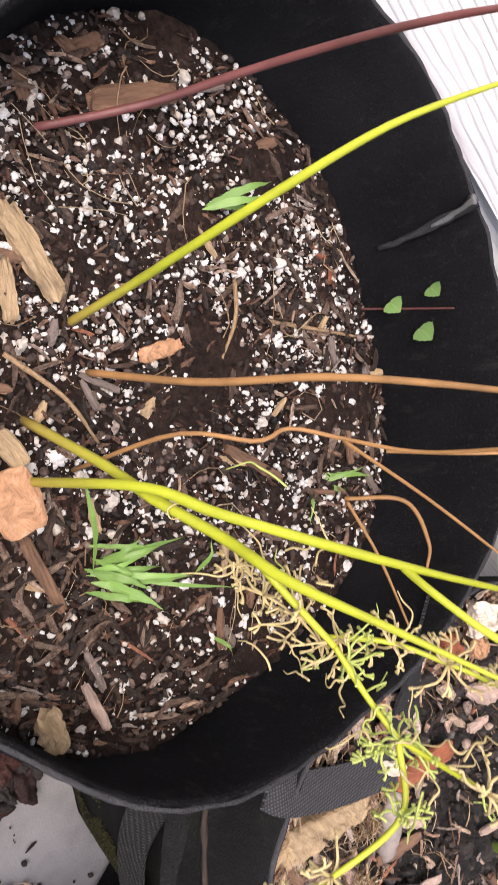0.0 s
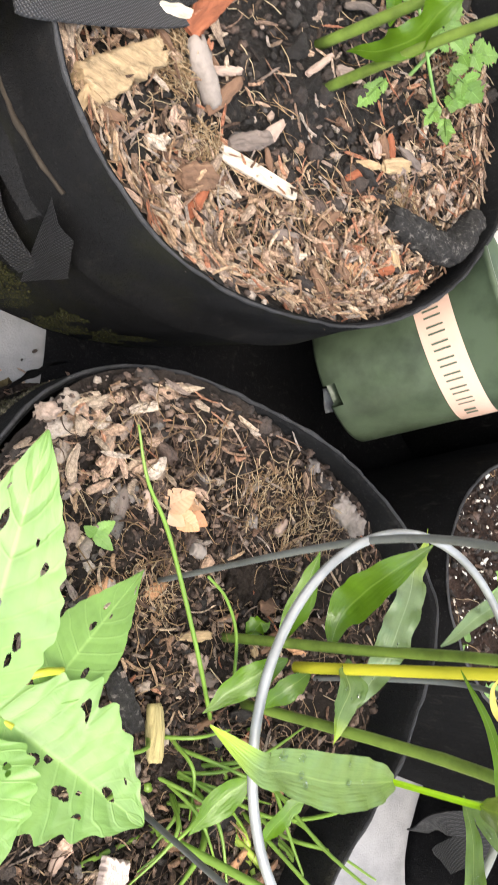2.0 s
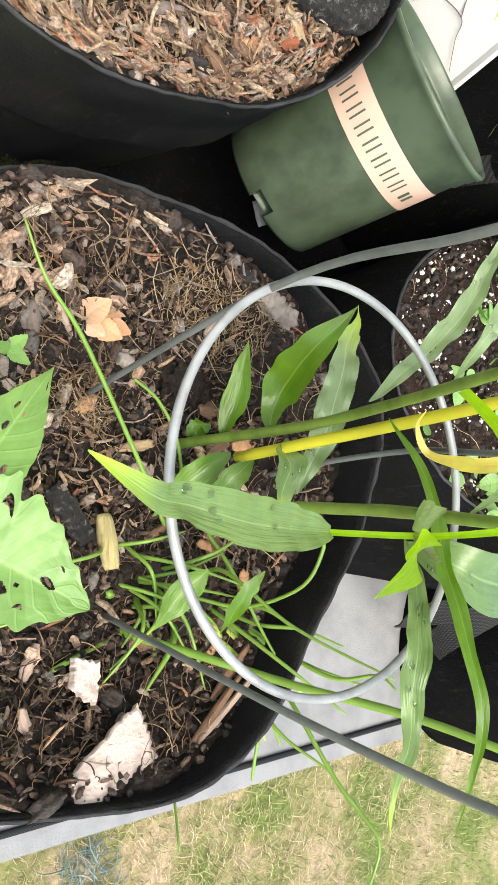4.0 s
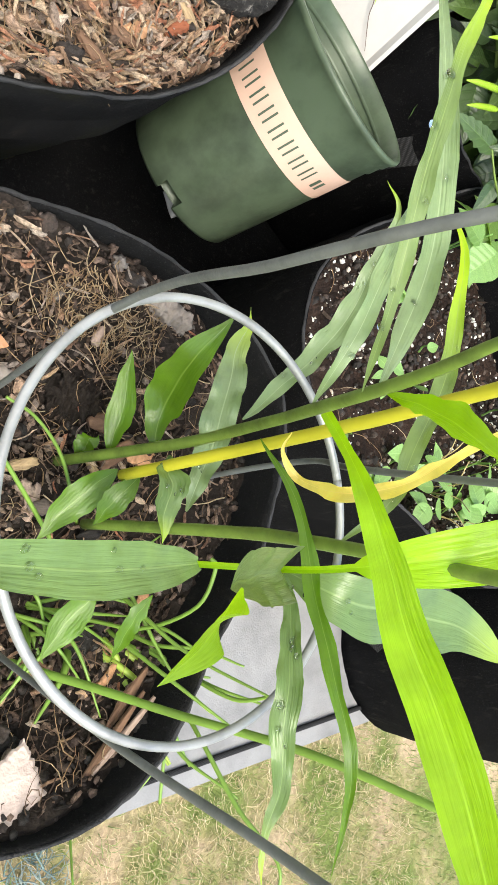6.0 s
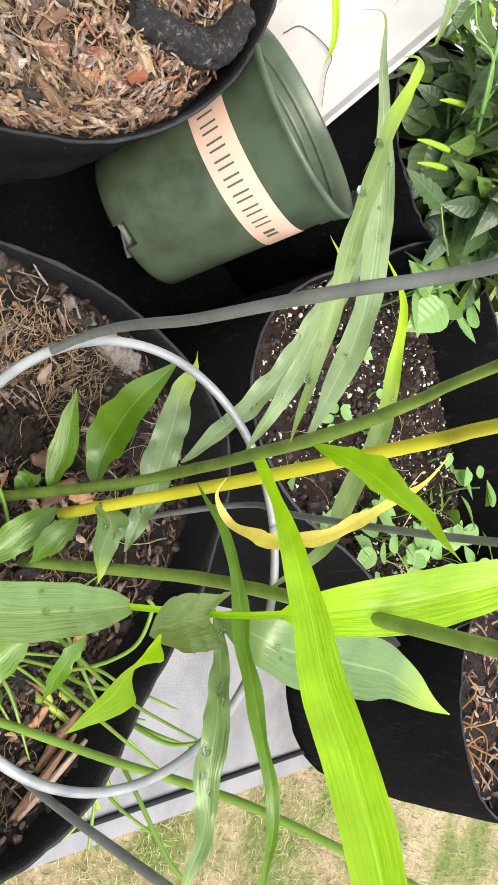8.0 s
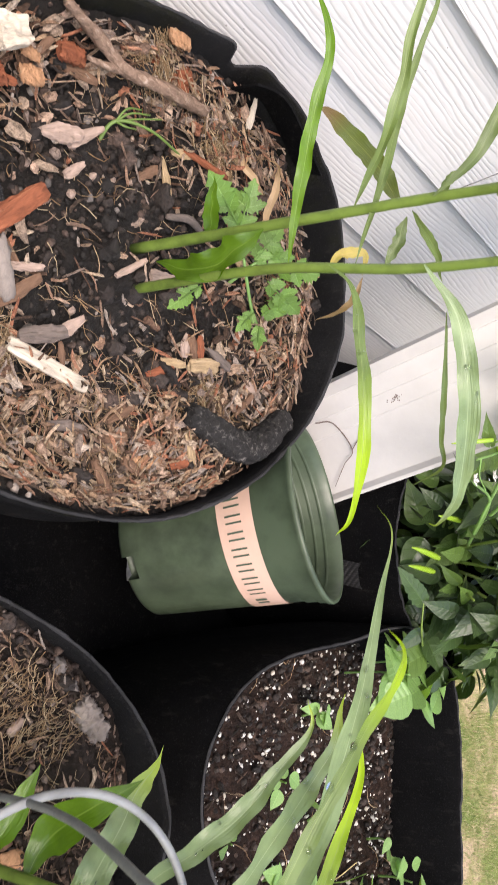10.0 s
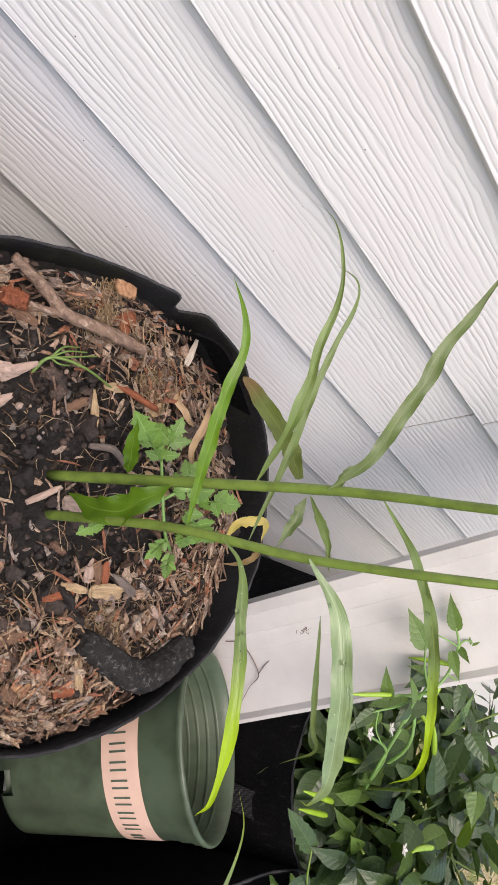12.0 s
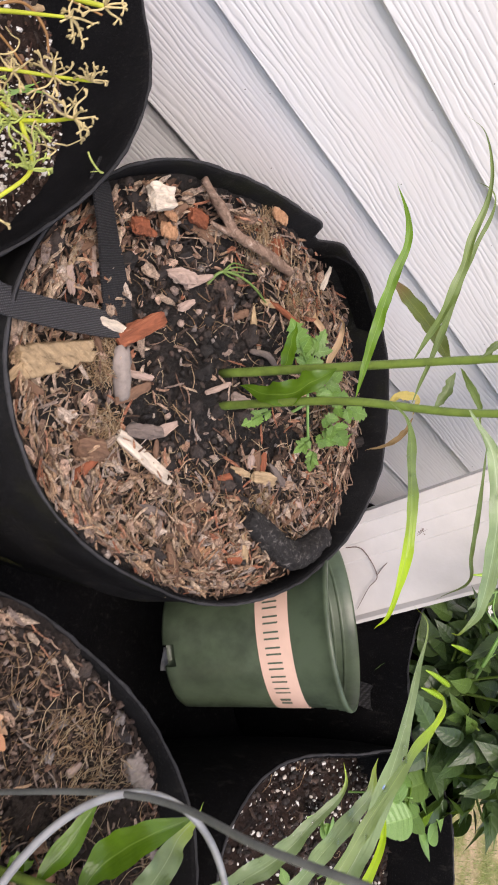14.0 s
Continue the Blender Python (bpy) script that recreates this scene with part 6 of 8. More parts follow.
def crumbs(name, label, count, centre, radius, level, mat, seed, size=(0.001, 0.004), keep=None, sink=0.0, power=2.0, flat=0.8, fine=False, smooth=True):
    """Small rounded lumps strewn over a soil bed, many small and few large."""
    dice = random.Random(seed)
    verts, faces = [], []
    while count:
        a, q = dice.uniform(0, 2 * math.pi), math.sqrt(dice.random())
        r = (radius(a) - 0.006) * q
        x, y = centre[0] + r * math.cos(a), centre[1] + r * math.sin(a)
        if keep and dice.random() > keep(x, y):
            continue
        count -= 1
        s = size[0] + (size[1] - size[0]) * dice.random() ** power
        e = Euler((dice.uniform(0, 6), dice.uniform(0, 6), dice.uniform(0, 6))).to_matrix()
        sc = Vector((dice.uniform(0.7, 1.3), dice.uniform(0.7, 1.2), dice.uniform(0.6, 1.0) * flat))
        o, b = Vector((x, y, level(x, y) + s * (0.35 - sink))), len(verts)
        for v in BALL_V if fine else ICO_V:
            swell = 1 + 0.55 * noise.noise(v * 1.6 + o * 400) + 0.25 * noise.noise(v * 4 + o * 90) if fine else dice.uniform(0.78, 1.22)
            verts.append(o + e @ Vector((v.x * sc.x, v.y * sc.y, v.z * sc.z)) * s * swell)
        faces += [[b + i for i in f] for f in (BALL_F if fine else ICO_F)]
    return tagged(joined(name, verts, faces, mat, smooth=smooth), label, name.replace("_", " "), kind="stuff")


MULCH = island_material("shredded_bark", [(0.46, 0.29, 0.20), (0.22, 0.13, 0.09), (0.58, 0.41, 0.30), (0.11, 0.07, 0.05), (0.46, 0.20, 0.12), (0.35, 0.24, 0.18), (0.64, 0.49, 0.38), (0.15, 0.105, 0.08), (0.06, 0.045, 0.038), (0.30, 0.20, 0.15), (0.40, 0.31, 0.26), (0.50, 0.42, 0.37)], streaks=True)
DARK_MULCH = island_material("damp_bark", [(0.035, 0.025, 0.020), (0.06, 0.042, 0.033), (0.022, 0.017, 0.014), (0.12, 0.078, 0.058), (0.05, 0.037, 0.03), (0.085, 0.06, 0.046)], streaks=True)
LITTER = island_material("fine_red_litter", [(0.13, 0.065, 0.045), (0.20, 0.11, 0.075), (0.08, 0.042, 0.032), (0.28, 0.17, 0.12)], streaks=True)
PALE_MULCH = island_material("dry_tan_bark", [(0.62, 0.43, 0.28), (0.50, 0.33, 0.21), (0.70, 0.54, 0.39), (0.36, 0.23, 0.15), (0.58, 0.30, 0.19), (0.55, 0.42, 0.30)], streaks=True)
FLAKES = island_material("pale_flakes", [(0.60, 0.47, 0.36), (0.48, 0.36, 0.27), (0.66, 0.55, 0.46), (0.40, 0.30, 0.23), (0.55, 0.38, 0.28), (0.36, 0.28, 0.24), (0.62, 0.44, 0.34)], streaks=True)
STRAW = island_material("pale_fibres", [(0.50, 0.36, 0.22), (0.40, 0.27, 0.15), (0.58, 0.46, 0.30), (0.30, 0.19, 0.10)], 0.8, 0.35)
BROWN_ROOT = island_material("brown_rootlets", [(0.21, 0.145, 0.10), (0.13, 0.085, 0.06), (0.30, 0.21, 0.15), (0.08, 0.055, 0.042)], 0.85, 0.35)
BROWN_LITTER = island_material("brown_litter", [(0.14, 0.095, 0.072), (0.22, 0.15, 0.115), (0.085, 0.058, 0.045), (0.30, 0.22, 0.17), (0.055, 0.040, 0.033)], streaks=True)
MOSS = island_material("olive_moss", [(0.030, 0.031, 0.006), (0.018, 0.020, 0.004), (0.044, 0.042, 0.010), (0.024, 0.022, 0.008)], 0.95, 0.4)
DRY_MOSS = island_material("dry_grey_moss", [(0.070, 0.062, 0.042), (0.038, 0.035, 0.024), (0.105, 0.094, 0.066), (0.052, 0.054, 0.028)], 0.95, 0.4)
CLODS = island_material("soil_clods", [(0.024, 0.017, 0.014), (0.038, 0.027, 0.022), (0.016, 0.012, 0.010), (0.075, 0.053, 0.043), (0.030, 0.021, 0.018), (0.019, 0.014, 0.012), (0.11, 0.072, 0.056), (0.055, 0.040, 0.033)], 0.66, 0.6, 0.5)
BROWN_CLODS = island_material("brown_soil_clods", [(0.085, 0.058, 0.047), (0.15, 0.105, 0.084), (0.045, 0.032, 0.027), (0.24, 0.17, 0.135), (0.07, 0.048, 0.040), (0.115, 0.078, 0.063), (0.30, 0.235, 0.20)], 0.85, 0.5)
PERLITE = island_material("white_perlite", [(0.80, 0.79, 0.76), (0.72, 0.70, 0.66), (0.84, 0.83, 0.81), (0.62, 0.57, 0.50)], 0.9, 0.18)
GRAVEL = island_material("mixed_gravel", [(0.40, 0.33, 0.28), (0.24, 0.21, 0.195), (0.50, 0.42, 0.36), (0.15, 0.135, 0.125), (0.44, 0.33, 0.27)], 0.85, 0.35)
# stone colours are lowered for the deep shade between the bags
RED_STONE = island_material("red_lava_stones", [(0.065, 0.026, 0.022), (0.045, 0.026, 0.023), (0.085, 0.040, 0.033), (0.042, 0.037, 0.035)], 0.9, 0.6)

c, r = BAG_BACK["centre"], BAG_BACK["radius"]
hollow = lambda x, y: min(1.0, 0.02 + max(0.0, ((x - 0.50) / 1.15) ** 2 + (y - 0.180) ** 2 - 0.0052) / 0.0150)
pit = lambda x, y: 1.0 - 0.8 * hollow(x, y)
pale = lambda x, y: 1.0 if (y < 0.10 and x > 0.38) or x > 0.66 or y > 0.31 else 0.15
chips("bark_mulch", "shredded brown bark mulch over the soil", 680, c, r, BACK_LEVEL, MULCH, 21, (0.007, 0.024), (0.0025, 0.0085), (0.0014, 0.0045), keep=hollow, tilt=0.55)
chips("bark_shreds", "thin ragged shreds of brown bark", 1500, c, r, BACK_LEVEL, MULCH, 27, (0.005, 0.026), (0.0007, 0.0026), (0.0006, 0.0018), keep=hollow, lift=0.006, tilt=0.45)
chips("bark_shreds", "pale tan shreds of bark on mulch", 1250, c, r, BACK_LEVEL, PALE_MULCH, 127, (0.004, 0.018), (0.0006, 0.0034), (0.0005, 0.0018), lambda x, y: hollow(x, y) * (1.0 if y < 0.10 or x < 0.42 else 0.22), lift=0.008, tilt=0.45)
chips("leaf_bits", "pale broad bark and leaf flakes on mulch", 300, c, r, BACK_LEVEL, FLAKES, 29, (0.006, 0.019), (0.003, 0.009), (0.0012, 0.004), lambda x, y: 1.0 if x < 0.45 or y < 0.08 else 0.35 * hollow(x, y), lift=0.006, tilt=0.45)
chips("damp_mulch", "damp dark bark bits in the hollow", 220, c, r, BACK_LEVEL, DARK_MULCH, 22, (0.004, 0.014), (0.002, 0.006), (0.002, 0.004), tilt=0.6)
fibres("straw_fibres", "pale dry fibres lying on the mulch", 1300, c, c, r, BACK_LEVEL, STRAW, 23, keep=pale)
for k, (x, y) in enumerate(((0.625, 0.105), (0.49, 0.315), (0.405, 0.125), (0.58, 0.30), (0.435, 0.075))):
    fibres("straw_fibres", "matted tuft of pale root fibre", 420, c, (x, y), lambda a: 0.032, BACK_LEVEL, STRAW, 240 + k, (0.004, 0.014), lift=0.008)
crumbs("soil_clods", "dark crumbly soil clods", 4200, c, r, BACK_LEVEL, CLODS, 26, (0.0006, 0.0042), keep=lambda x, y: 1.0 - 0.55 * hollow(x, y), power=2.6)
crumbs("gravel", "small grey stones in the hollow", 150, c, r, BACK_LEVEL, GRAVEL, 55, (0.0012, 0.005), pit)
chips("bark_shreds", "thin pale shreds on the dark soil", 170, c, r, BACK_LEVEL, MULCH, 56, (0.006, 0.022), (0.0008, 0.003), (0.0006, 0.002), pit, lift=0.006, tilt=0.45)
crumbs("soil_lumps", "large dark lumps of crusted soil", 90, c, r, BACK_LEVEL, CLODS, 28, (0.004, 0.010), power=1.6, fine=True)
c, r = BAG_CAGE["centre"], BAG_CAGE["radius"]
crumbs("soil_lumps", "large dark lumps of crusted soil", 60, c, r, CAGE_LEVEL, CLODS, 38, (0.003, 0.008), power=1.8, fine=True)
loose = lambda x, y: 1.0 if y > -0.17 or x < 0.36 else 0.4
chips("bark_shreds", "pale tan shreds of bark on soil", 210, c, r, CAGE_LEVEL, PALE_MULCH, 137, (0.004, 0.016), (0.0007, 0.0030), (0.0006, 0.002), lambda x, y: 1.0 if x < 0.45 and y > -0.26 else 0.25, lift=0.007, tilt=0.4)
chips("bark_mulch", "weathered bark chips over dark soil", 80, c, r, CAGE_LEVEL, MULCH, 31, (0.006, 0.018), (0.002, 0.005), keep=loose, tilt=0.5)
chips("bark_shreds", "thin ragged shreds of bark on soil", 420, c, r, CAGE_LEVEL, MULCH, 37, (0.005, 0.022), (0.0006, 0.0020), (0.0006, 0.0016), keep=loose, lift=0.005, tilt=0.45)
chips("leaf_bits", "pale broad bark and leaf flakes on soil", 90, c, r, CAGE_LEVEL, FLAKES, 39, (0.006, 0.018), (0.003, 0.009), (0.0012, 0.0035), lambda x, y: 1.0 if x < 0.40 and y > -0.20 else 0.10, lift=0.006, tilt=0.45)
chips("damp_mulch", "damp dark bark bits in the soil", 330, c, r, CAGE_LEVEL, DARK_MULCH, 32, (0.004, 0.012), (0.0015, 0.0045), (0.001, 0.003), tilt=0.6)
chips("leaf_bits", "pale leaf and bark flakes by the rim", 40, c, r, CAGE_LEVEL, FLAKES, 139, (0.007, 0.020), (0.003, 0.009), (0.0012, 0.0035), lambda x, y: 1.0 if y > -0.13 and x < 0.44 else 0.0, lift=0.008, tilt=0.45)
fibres("root_fibres", "fine dry root fibres on the soil", 520, c, c, r, CAGE_LEVEL, STRAW, 33, keep=lambda x, y: 0.9 if y > -0.2 else 0.35)
fibres("root_fibres", "matted brown rootlets through the soil", 1200, c, c, r, CAGE_LEVEL, BROWN_ROOT, 133, (0.006, 0.026), (0.0002, 0.0006), lift=0.005)
chips("soil_litter", "fine brown litter crumbled in the soil", 2600, c, r, CAGE_LEVEL, BROWN_LITTER, 233, (0.002, 0.008), (0.0008, 0.0030), (0.0008, 0.0022), tilt=0.6)
for k, (x, y) in enumerate(((0.535, -0.145), (0.505, -0.125), (0.43, -0.185))):
    fibres("root_fibres", "matted tuft of pale root fibre", 170, c, (x, y), lambda a: 0.032, CAGE_LEVEL, STRAW, 340 + k, (0.004, 0.013), lift=0.007)
crumbs("soil_clods", "dark lumpy soil clods", 2400, c, r, CAGE_LEVEL, CLODS, 35, (0.0007, 0.0040), lambda x, y: 1.0 if y < -0.19 else 0.2, power=2.8)
crumbs("soil_clods", "brown crumbly soil clods by the rim", 5200, c, r, CAGE_LEVEL, BROWN_CLODS, 135, (0.0006, 0.0034), lambda x, y: 1.0 if y > -0.20 else 0.35, power=2.8)
crumbs("gravel", "small pale stones in the soil", 150, c, r, CAGE_LEVEL, GRAVEL, 36, (0.0022, 0.0075), lambda x, y: 1.0 if x < 0.42 and y > -0.2 else 0.15, fine=True)
c, r = BAG_HERB["centre"], BAG_HERB["radius"]
spread = lambda x, y: (1.0 if y > 0.15 else 0.35) * (0.35 + 0.65 * max(0.0, min(1.0, 0.5 + 1.6 * noise.noise(Vector((x * 34, y * 34, 1.0))))))
crumbs("perlite", "white perlite specks in the potting soil", 8200, c, r, HERB_LEVEL, PERLITE, 41, (0.0004, 0.0025), spread, power=2.3)
crumbs("soil_clods", "dark crumbs of potting soil", 5200, c, r, HERB_LEVEL, CLODS, 42, (0.0006, 0.0030), power=2.4)
crumbs("soil_clods", "red-brown crumbs of potting soil", 4200, c, r, HERB_LEVEL, BROWN_CLODS, 142, (0.0006, 0.0030), power=2.2)
chips("bark_bits", "dark bark bits in the potting soil", 380, c, r, HERB_LEVEL, DARK_MULCH, 43, (0.005, 0.017), (0.001, 0.0035), (0.001, 0.0025), tilt=0.5)
chips("bark_bits", "fine reddish litter in potting soil", 1500, c, r, HERB_LEVEL, LITTER, 46, (0.002, 0.009), (0.0007, 0.0025), (0.0006, 0.0016), tilt=0.6)
chips("bark_bits", "brown bark bits near the rim", 170, c, r, HERB_LEVEL, MULCH, 44, (0.006, 0.022), (0.001, 0.004), (0.001, 0.002), lambda x, y: 1.0 if y < 0.12 else 0.35, tilt=0.5)
crumbs("perlite", "large white perlite grains in the potting soil", 120, c, r, HERB_LEVEL, PERLITE, 143, (0.0020, 0.0042), lambda x, y: 1.0 if y < 0.16 else 0.6, power=1.8, fine=True)
chips("bark_bits", "dull brown bark strips in the potting soil", 320, c, r, HERB_LEVEL, BROWN_LITTER, 144, (0.010, 0.026), (0.002, 0.005), (0.001, 0.002), lambda x, y: 1.0 if y < 0.13 else 0.15, tilt=0.35)
fibres("root_fibres", "fine pale rootlets on potting soil", 110, c, c, r, HERB_LEVEL, STRAW, 45, (0.015, 0.05), (0.0002, 0.0005))
c, r = BAG_FAR["centre"], BAG_FAR["radius"]
crumbs("perlite", "white perlite specks in the far bag", 1700, c, r, FAR_LEVEL, PERLITE, 51, (0.0006, 0.0032), power=2.2)
crumbs("soil_clods", "dark crumbs of potting soil", 2600, c, r, FAR_LEVEL, CLODS, 52, (0.001, 0.005), power=2.2)
chips("bark_bits", "dark bark bits in the far bag", 450, c, r, FAR_LEVEL, DARK_MULCH, 53, (0.005, 0.018), (0.001, 0.004), tilt=0.5)
fibres("root_fibres", "fine pale rootlets in the far bag", 45, c, c, r, FAR_LEVEL, STRAW, 54, (0.015, 0.06), (0.0002, 0.0006), lift=0.012)
wall_moss(back_bag, BAG_BACK, "olive moss along the foot of the grow bag", MOSS, 71, 7000, (196, 285), (0.06, 0.40), 0.290, 0.74, (0.0004, 0.0013))
wall_moss(cage_bag, BAG_CAGE, "dry grey moss clinging to the grow bag", DRY_MOSS, 72, 9000, (106, 168), (0.25, 0.90), 0.250, 0.90, (0.0004, 0.0013))
beside = lambda x, y: 1.0 if x < 0.340 + 0.213 * (y + 0.054) else 0.0
# dark bed stands in for the shaded gap under the stones
soil_bed("dark dirt banked as shade beside the slab gap", (0.262, 0.035), lambda a: 0.098 + 0.02 * math.cos(2 * a - 1.2), lambda x, y: 0.003, SOIL, 19)
crumbs("red_stones", "red and grey lava stones beside the bags", 260, (0.300, 0.035), lambda a: 0.105, lambda x, y: 0.006, RED_STONE, 61, (0.005, 0.014), beside, power=1.2, fine=True)
crumbs("gravel", "grey stones among the lava stones", 90, (0.300, 0.035), lambda a: 0.105, lambda x, y: 0.006, GRAVEL, 65, (0.004, 0.011), beside, power=1.2)
soil_bed("dark litter banked against the grow bag", (0.44, -0.082), lambda a: 1 / math.sqrt((math.cos(a - 0.2) / 0.16) ** 2 + (math.sin(a - 0.2) / 0.062) ** 2), lambda x, y: 0.004, SOIL, 18)
chips("damp_mulch", "damp brown litter along the slab gap", 120, (0.44, -0.06), lambda a: 1 / math.sqrt((math.cos(a - 0.2) / 0.16) ** 2 + (math.sin(a - 0.2) / 0.062) ** 2), lambda x, y: 0.005, MULCH, 66, (0.004, 0.014), (0.001, 0.004), (0.001, 0.003), tilt=0.6)
crumbs("soil_clods", "spilled soil on the slab between the bags", 500, (0.42, -0.045), lambda a: 0.10 + 0.06 * math.cos(2 * a), lambda x, y: 0.002, CLODS, 62, (0.001, 0.005), lambda x, y: 1.0 if y < -0.055 + 0.12 * (x - 0.4) else 0.06)
chips("damp_mulch", "spilled damp bark bits on the slab", 160, (0.45, -0.05), lambda a: 0.10 + 0.06 * math.cos(2 * a), lambda x, y: 0.002, DARK_MULCH, 63, (0.006, 0.02), keep=lambda x, y: 1.0 if y < -0.055 + 0.12 * (x - 0.4) else 0.05)


def chunk(name, label, category, a, b, width, height, mat, seed, bend=(0, 0, 0), rough=0.3, square=5.0, taper=(0.85, 1.0, 0.8), group="", crust=0.0):
    """A rough solid lump from a to b: bark, wood, stone or stick."""
    a, b = Vector(a), Vector(b)
    mid = (a + b) / 2 + Vector(bend)
    n, sides = (56, 40) if crust else (12, 14)
    pitch = 12 / n
    line = spline([a, mid, b], n)
    origin = (a + b) / 2
    bm = bmesh.new()
    rings = []
    for i, c in enumerate(line):
        ahead = (line[min(i + 1, n)] - line[max(i - 1, 0)]).normalized()
        side = Vector((0, 0, 1)).cross(ahead)
        side = side.normalized() if side.length > 1e-3 else Vector((1, 0, 0))
        up = ahead.cross(side)
        u = i / n * 2
        k = min(int(u), 1)
        s = taper[k] + (taper[k + 1] - taper[k]) * (u - k)
        if i in (0, n):
            s *= 0.82
        ring = []
        for j in range(sides):
            t = 2 * math.pi * j / sides
            x, z = math.cos(t), math.sin(t)
            q = (abs(x) ** square + abs(z) ** square) ** (-1 / square)
            wob = 1 + rough * noise.noise(Vector((x * 1.7 + seed, z * 1.7, i * pitch * 0.55))) + rough * 0.6 * noise.noise(Vector((x * 5, z * 5 + seed, i * pitch * 1.3)))
            ends = ahead * rough * width * noise.noise(Vector((x * 3, z * 3, seed + i))) if i in (0, n) else Vector()
            ring.append(bm.verts.new(c - origin + (side * x * width / 2 + up * z * height / 2) * q * s * (wob + crust * noise.noise(Vector((x * 6, z * 6, i * 0.9 + seed))) + crust * 0.7 * noise.noise(Vector((x * 13, z * 13, i * 1.7)))) + ends))
        rings.append(ring)
    for p, q in zip(rings, rings[1:]):
        for j in range(sides):
            bm.faces.new((p[j], p[(j + 1) % sides], q[(j + 1) % sides], q[j]))
    bm.faces.new(rings[0][::-1])
    bm.faces.new(rings[-1])
    frame_x = (b - a).to_track_quat("X", "Z").to_matrix().to_4x4()
    bm.transform(frame_x.inverted())
    ob = part(name, bm, mat, smooth=square < 2.5)
    ob.matrix_world = Matrix.Translation(origin) @ frame_x
    return tagged(ob, label, category, group)


def split_block(label, a, b, width, height, mat, seed):
    """A split piece of wood with flat weathered faces, ragged ends and chipped edges."""
    a, b = Vector(a), Vector(b)
    half = Vector(((b - a).length / 2, width / 2, height / 2))
    bm = bmesh.new()
    bmesh.ops.create_cube(bm, size=2.0)
    bmesh.ops.subdivide_edges(bm, edges=bm.edges[:], cuts=17, use_grid_fill=True)
    for v in bm.verts:
        x, y, z = v.co
        taper = 1 - 0.16 * x - 0.10 * x * x * (1 if y > 0 else 0.2)
        edge = sum(abs(c) > 0.93 for c in (x, y, z))
        v.co = Vector((half.x * (x + 0.10 * noise.noise(Vector((y * 3, z * 2, seed))) * abs(x)), half.y * y * taper, half.z * z))
        v.co *= 1 - 0.05 * max(0, edge - 1) * (1 + noise.noise(v.co * 300 + Vector((seed, 0, 0))))
        v.co += Vector((noise.noise(v.co * 160), noise.noise(v.co * 160 + Vector((9, 0, 0))), noise.noise(v.co * 210 + Vector((0, 7, seed))))) * 0.0013
        v.co.z += 0.0016 * noise.noise(Vector((v.co.x * 40, v.co.y * 420, seed)))
    ob = part("wood_block", bm, mat, smooth=False)
    ob.matrix_world = Matrix.Translation((a + b) / 2) @ (b - a).to_track_quat("X", "Z").to_matrix().to_4x4()
    return tagged(ob, label, "wood")


def wood_slab(label, corners, thick, mat, seed):
    """A thin weathered slab over four corners, with torn edges and a gouge; its top faces up."""
    a, b, c, d = (Vector(p) for p in corners)
    origin, n, k = (a + b + c + d) / 4, 26, 22
    up = (b - a).cross(d - a).normalized()
    up = up if up.z > 0 else -up
    bm = bmesh.new()
    sheets = []
    for low in (0, 1):
        rows = []
        for i in range(n + 1):
            row = []
            for j in range(k + 1):
                u, v = i / n, j / k
                tear = [noise.noise(Vector((w * 7, seed, e))) + 0.5 * noise.noise(Vector((w * 21, e, seed))) for e, w in enumerate((u, v, u, v))]
                v2 = v + (1 - v) ** 3 * 0.08 * tear[0] + v ** 3 * 0.16 * tear[2]
                u2 = u + (1 - u) ** 3 * 0.05 * tear[1] + u ** 3 * 0.10 * tear[3]
                p = a.lerp(b, u2).lerp(d.lerp(c, u2), v2) - origin
                grain = 0.0007 * noise.noise(Vector((u * 4, v * 4, seed))) + 0.0003 * noise.noise(Vector((u * 40, v * 60, seed)))
                edge = min(u, 1 - u, v, 1 - v) < 0.02
                row.append(bm.verts.new(p + up * (grain - 0.0012 * edge if not low else -thick * (1 + 0.3 * tear[1]))))
            rows.append(row)
        sheets.append(rows)
        for i in range(n):
            for j in range(k):
                q = (rows[i][j], rows[i + 1][j], rows[i + 1][j + 1], rows[i][j + 1])
                bm.faces.new(q[::-1] if low else q)
    rim = [(i, 0) for i in range(n)] + [(n, j) for j in range(k)] + [(i, k) for i in range(n, 0, -1)] + [(0, j) for j in range(k, 0, -1)]
    for (i, j), (p, q) in zip(rim, rim[1:] + rim[:1]):
        bm.faces.new((sheets[1][i][j], sheets[1][p][q], sheets[0][p][q], sheets[0][i][j]))
    bmesh.ops.recalc_face_normals(bm, faces=bm.faces)
    ob = part("wood_slab", bm, mat, smooth=False)
    ob.location = origin
    return tagged(ob, label, "wood")


TAN_WOOD = wood_material("split_tan_wood", (0.50, 0.36, 0.21), (0.66, 0.52, 0.34), scale=230, stretch=(0.20, 1, 1))
PALE_WOOD = wood_material("weathered_pink_wood", (0.46, 0.34, 0.28), (0.60, 0.48, 0.42))
GREY_WOOD = wood_material("grey_driftwood", (0.20, 0.16, 0.14), (0.30, 0.25, 0.22))
WHITE_WOOD = wood_material("bare_white_stick", (0.74, 0.64, 0.52), (0.84, 0.76, 0.64))
RED_BARK = wood_material("red_bark", (0.30, 0.10, 0.05), (0.42, 0.18, 0.09))
ORANGE_BARK = wood_material("orange_bark", (0.56, 0.31, 0.17), (0.68, 0.46, 0.30), scale=95, stretch=(1, 1, 1))
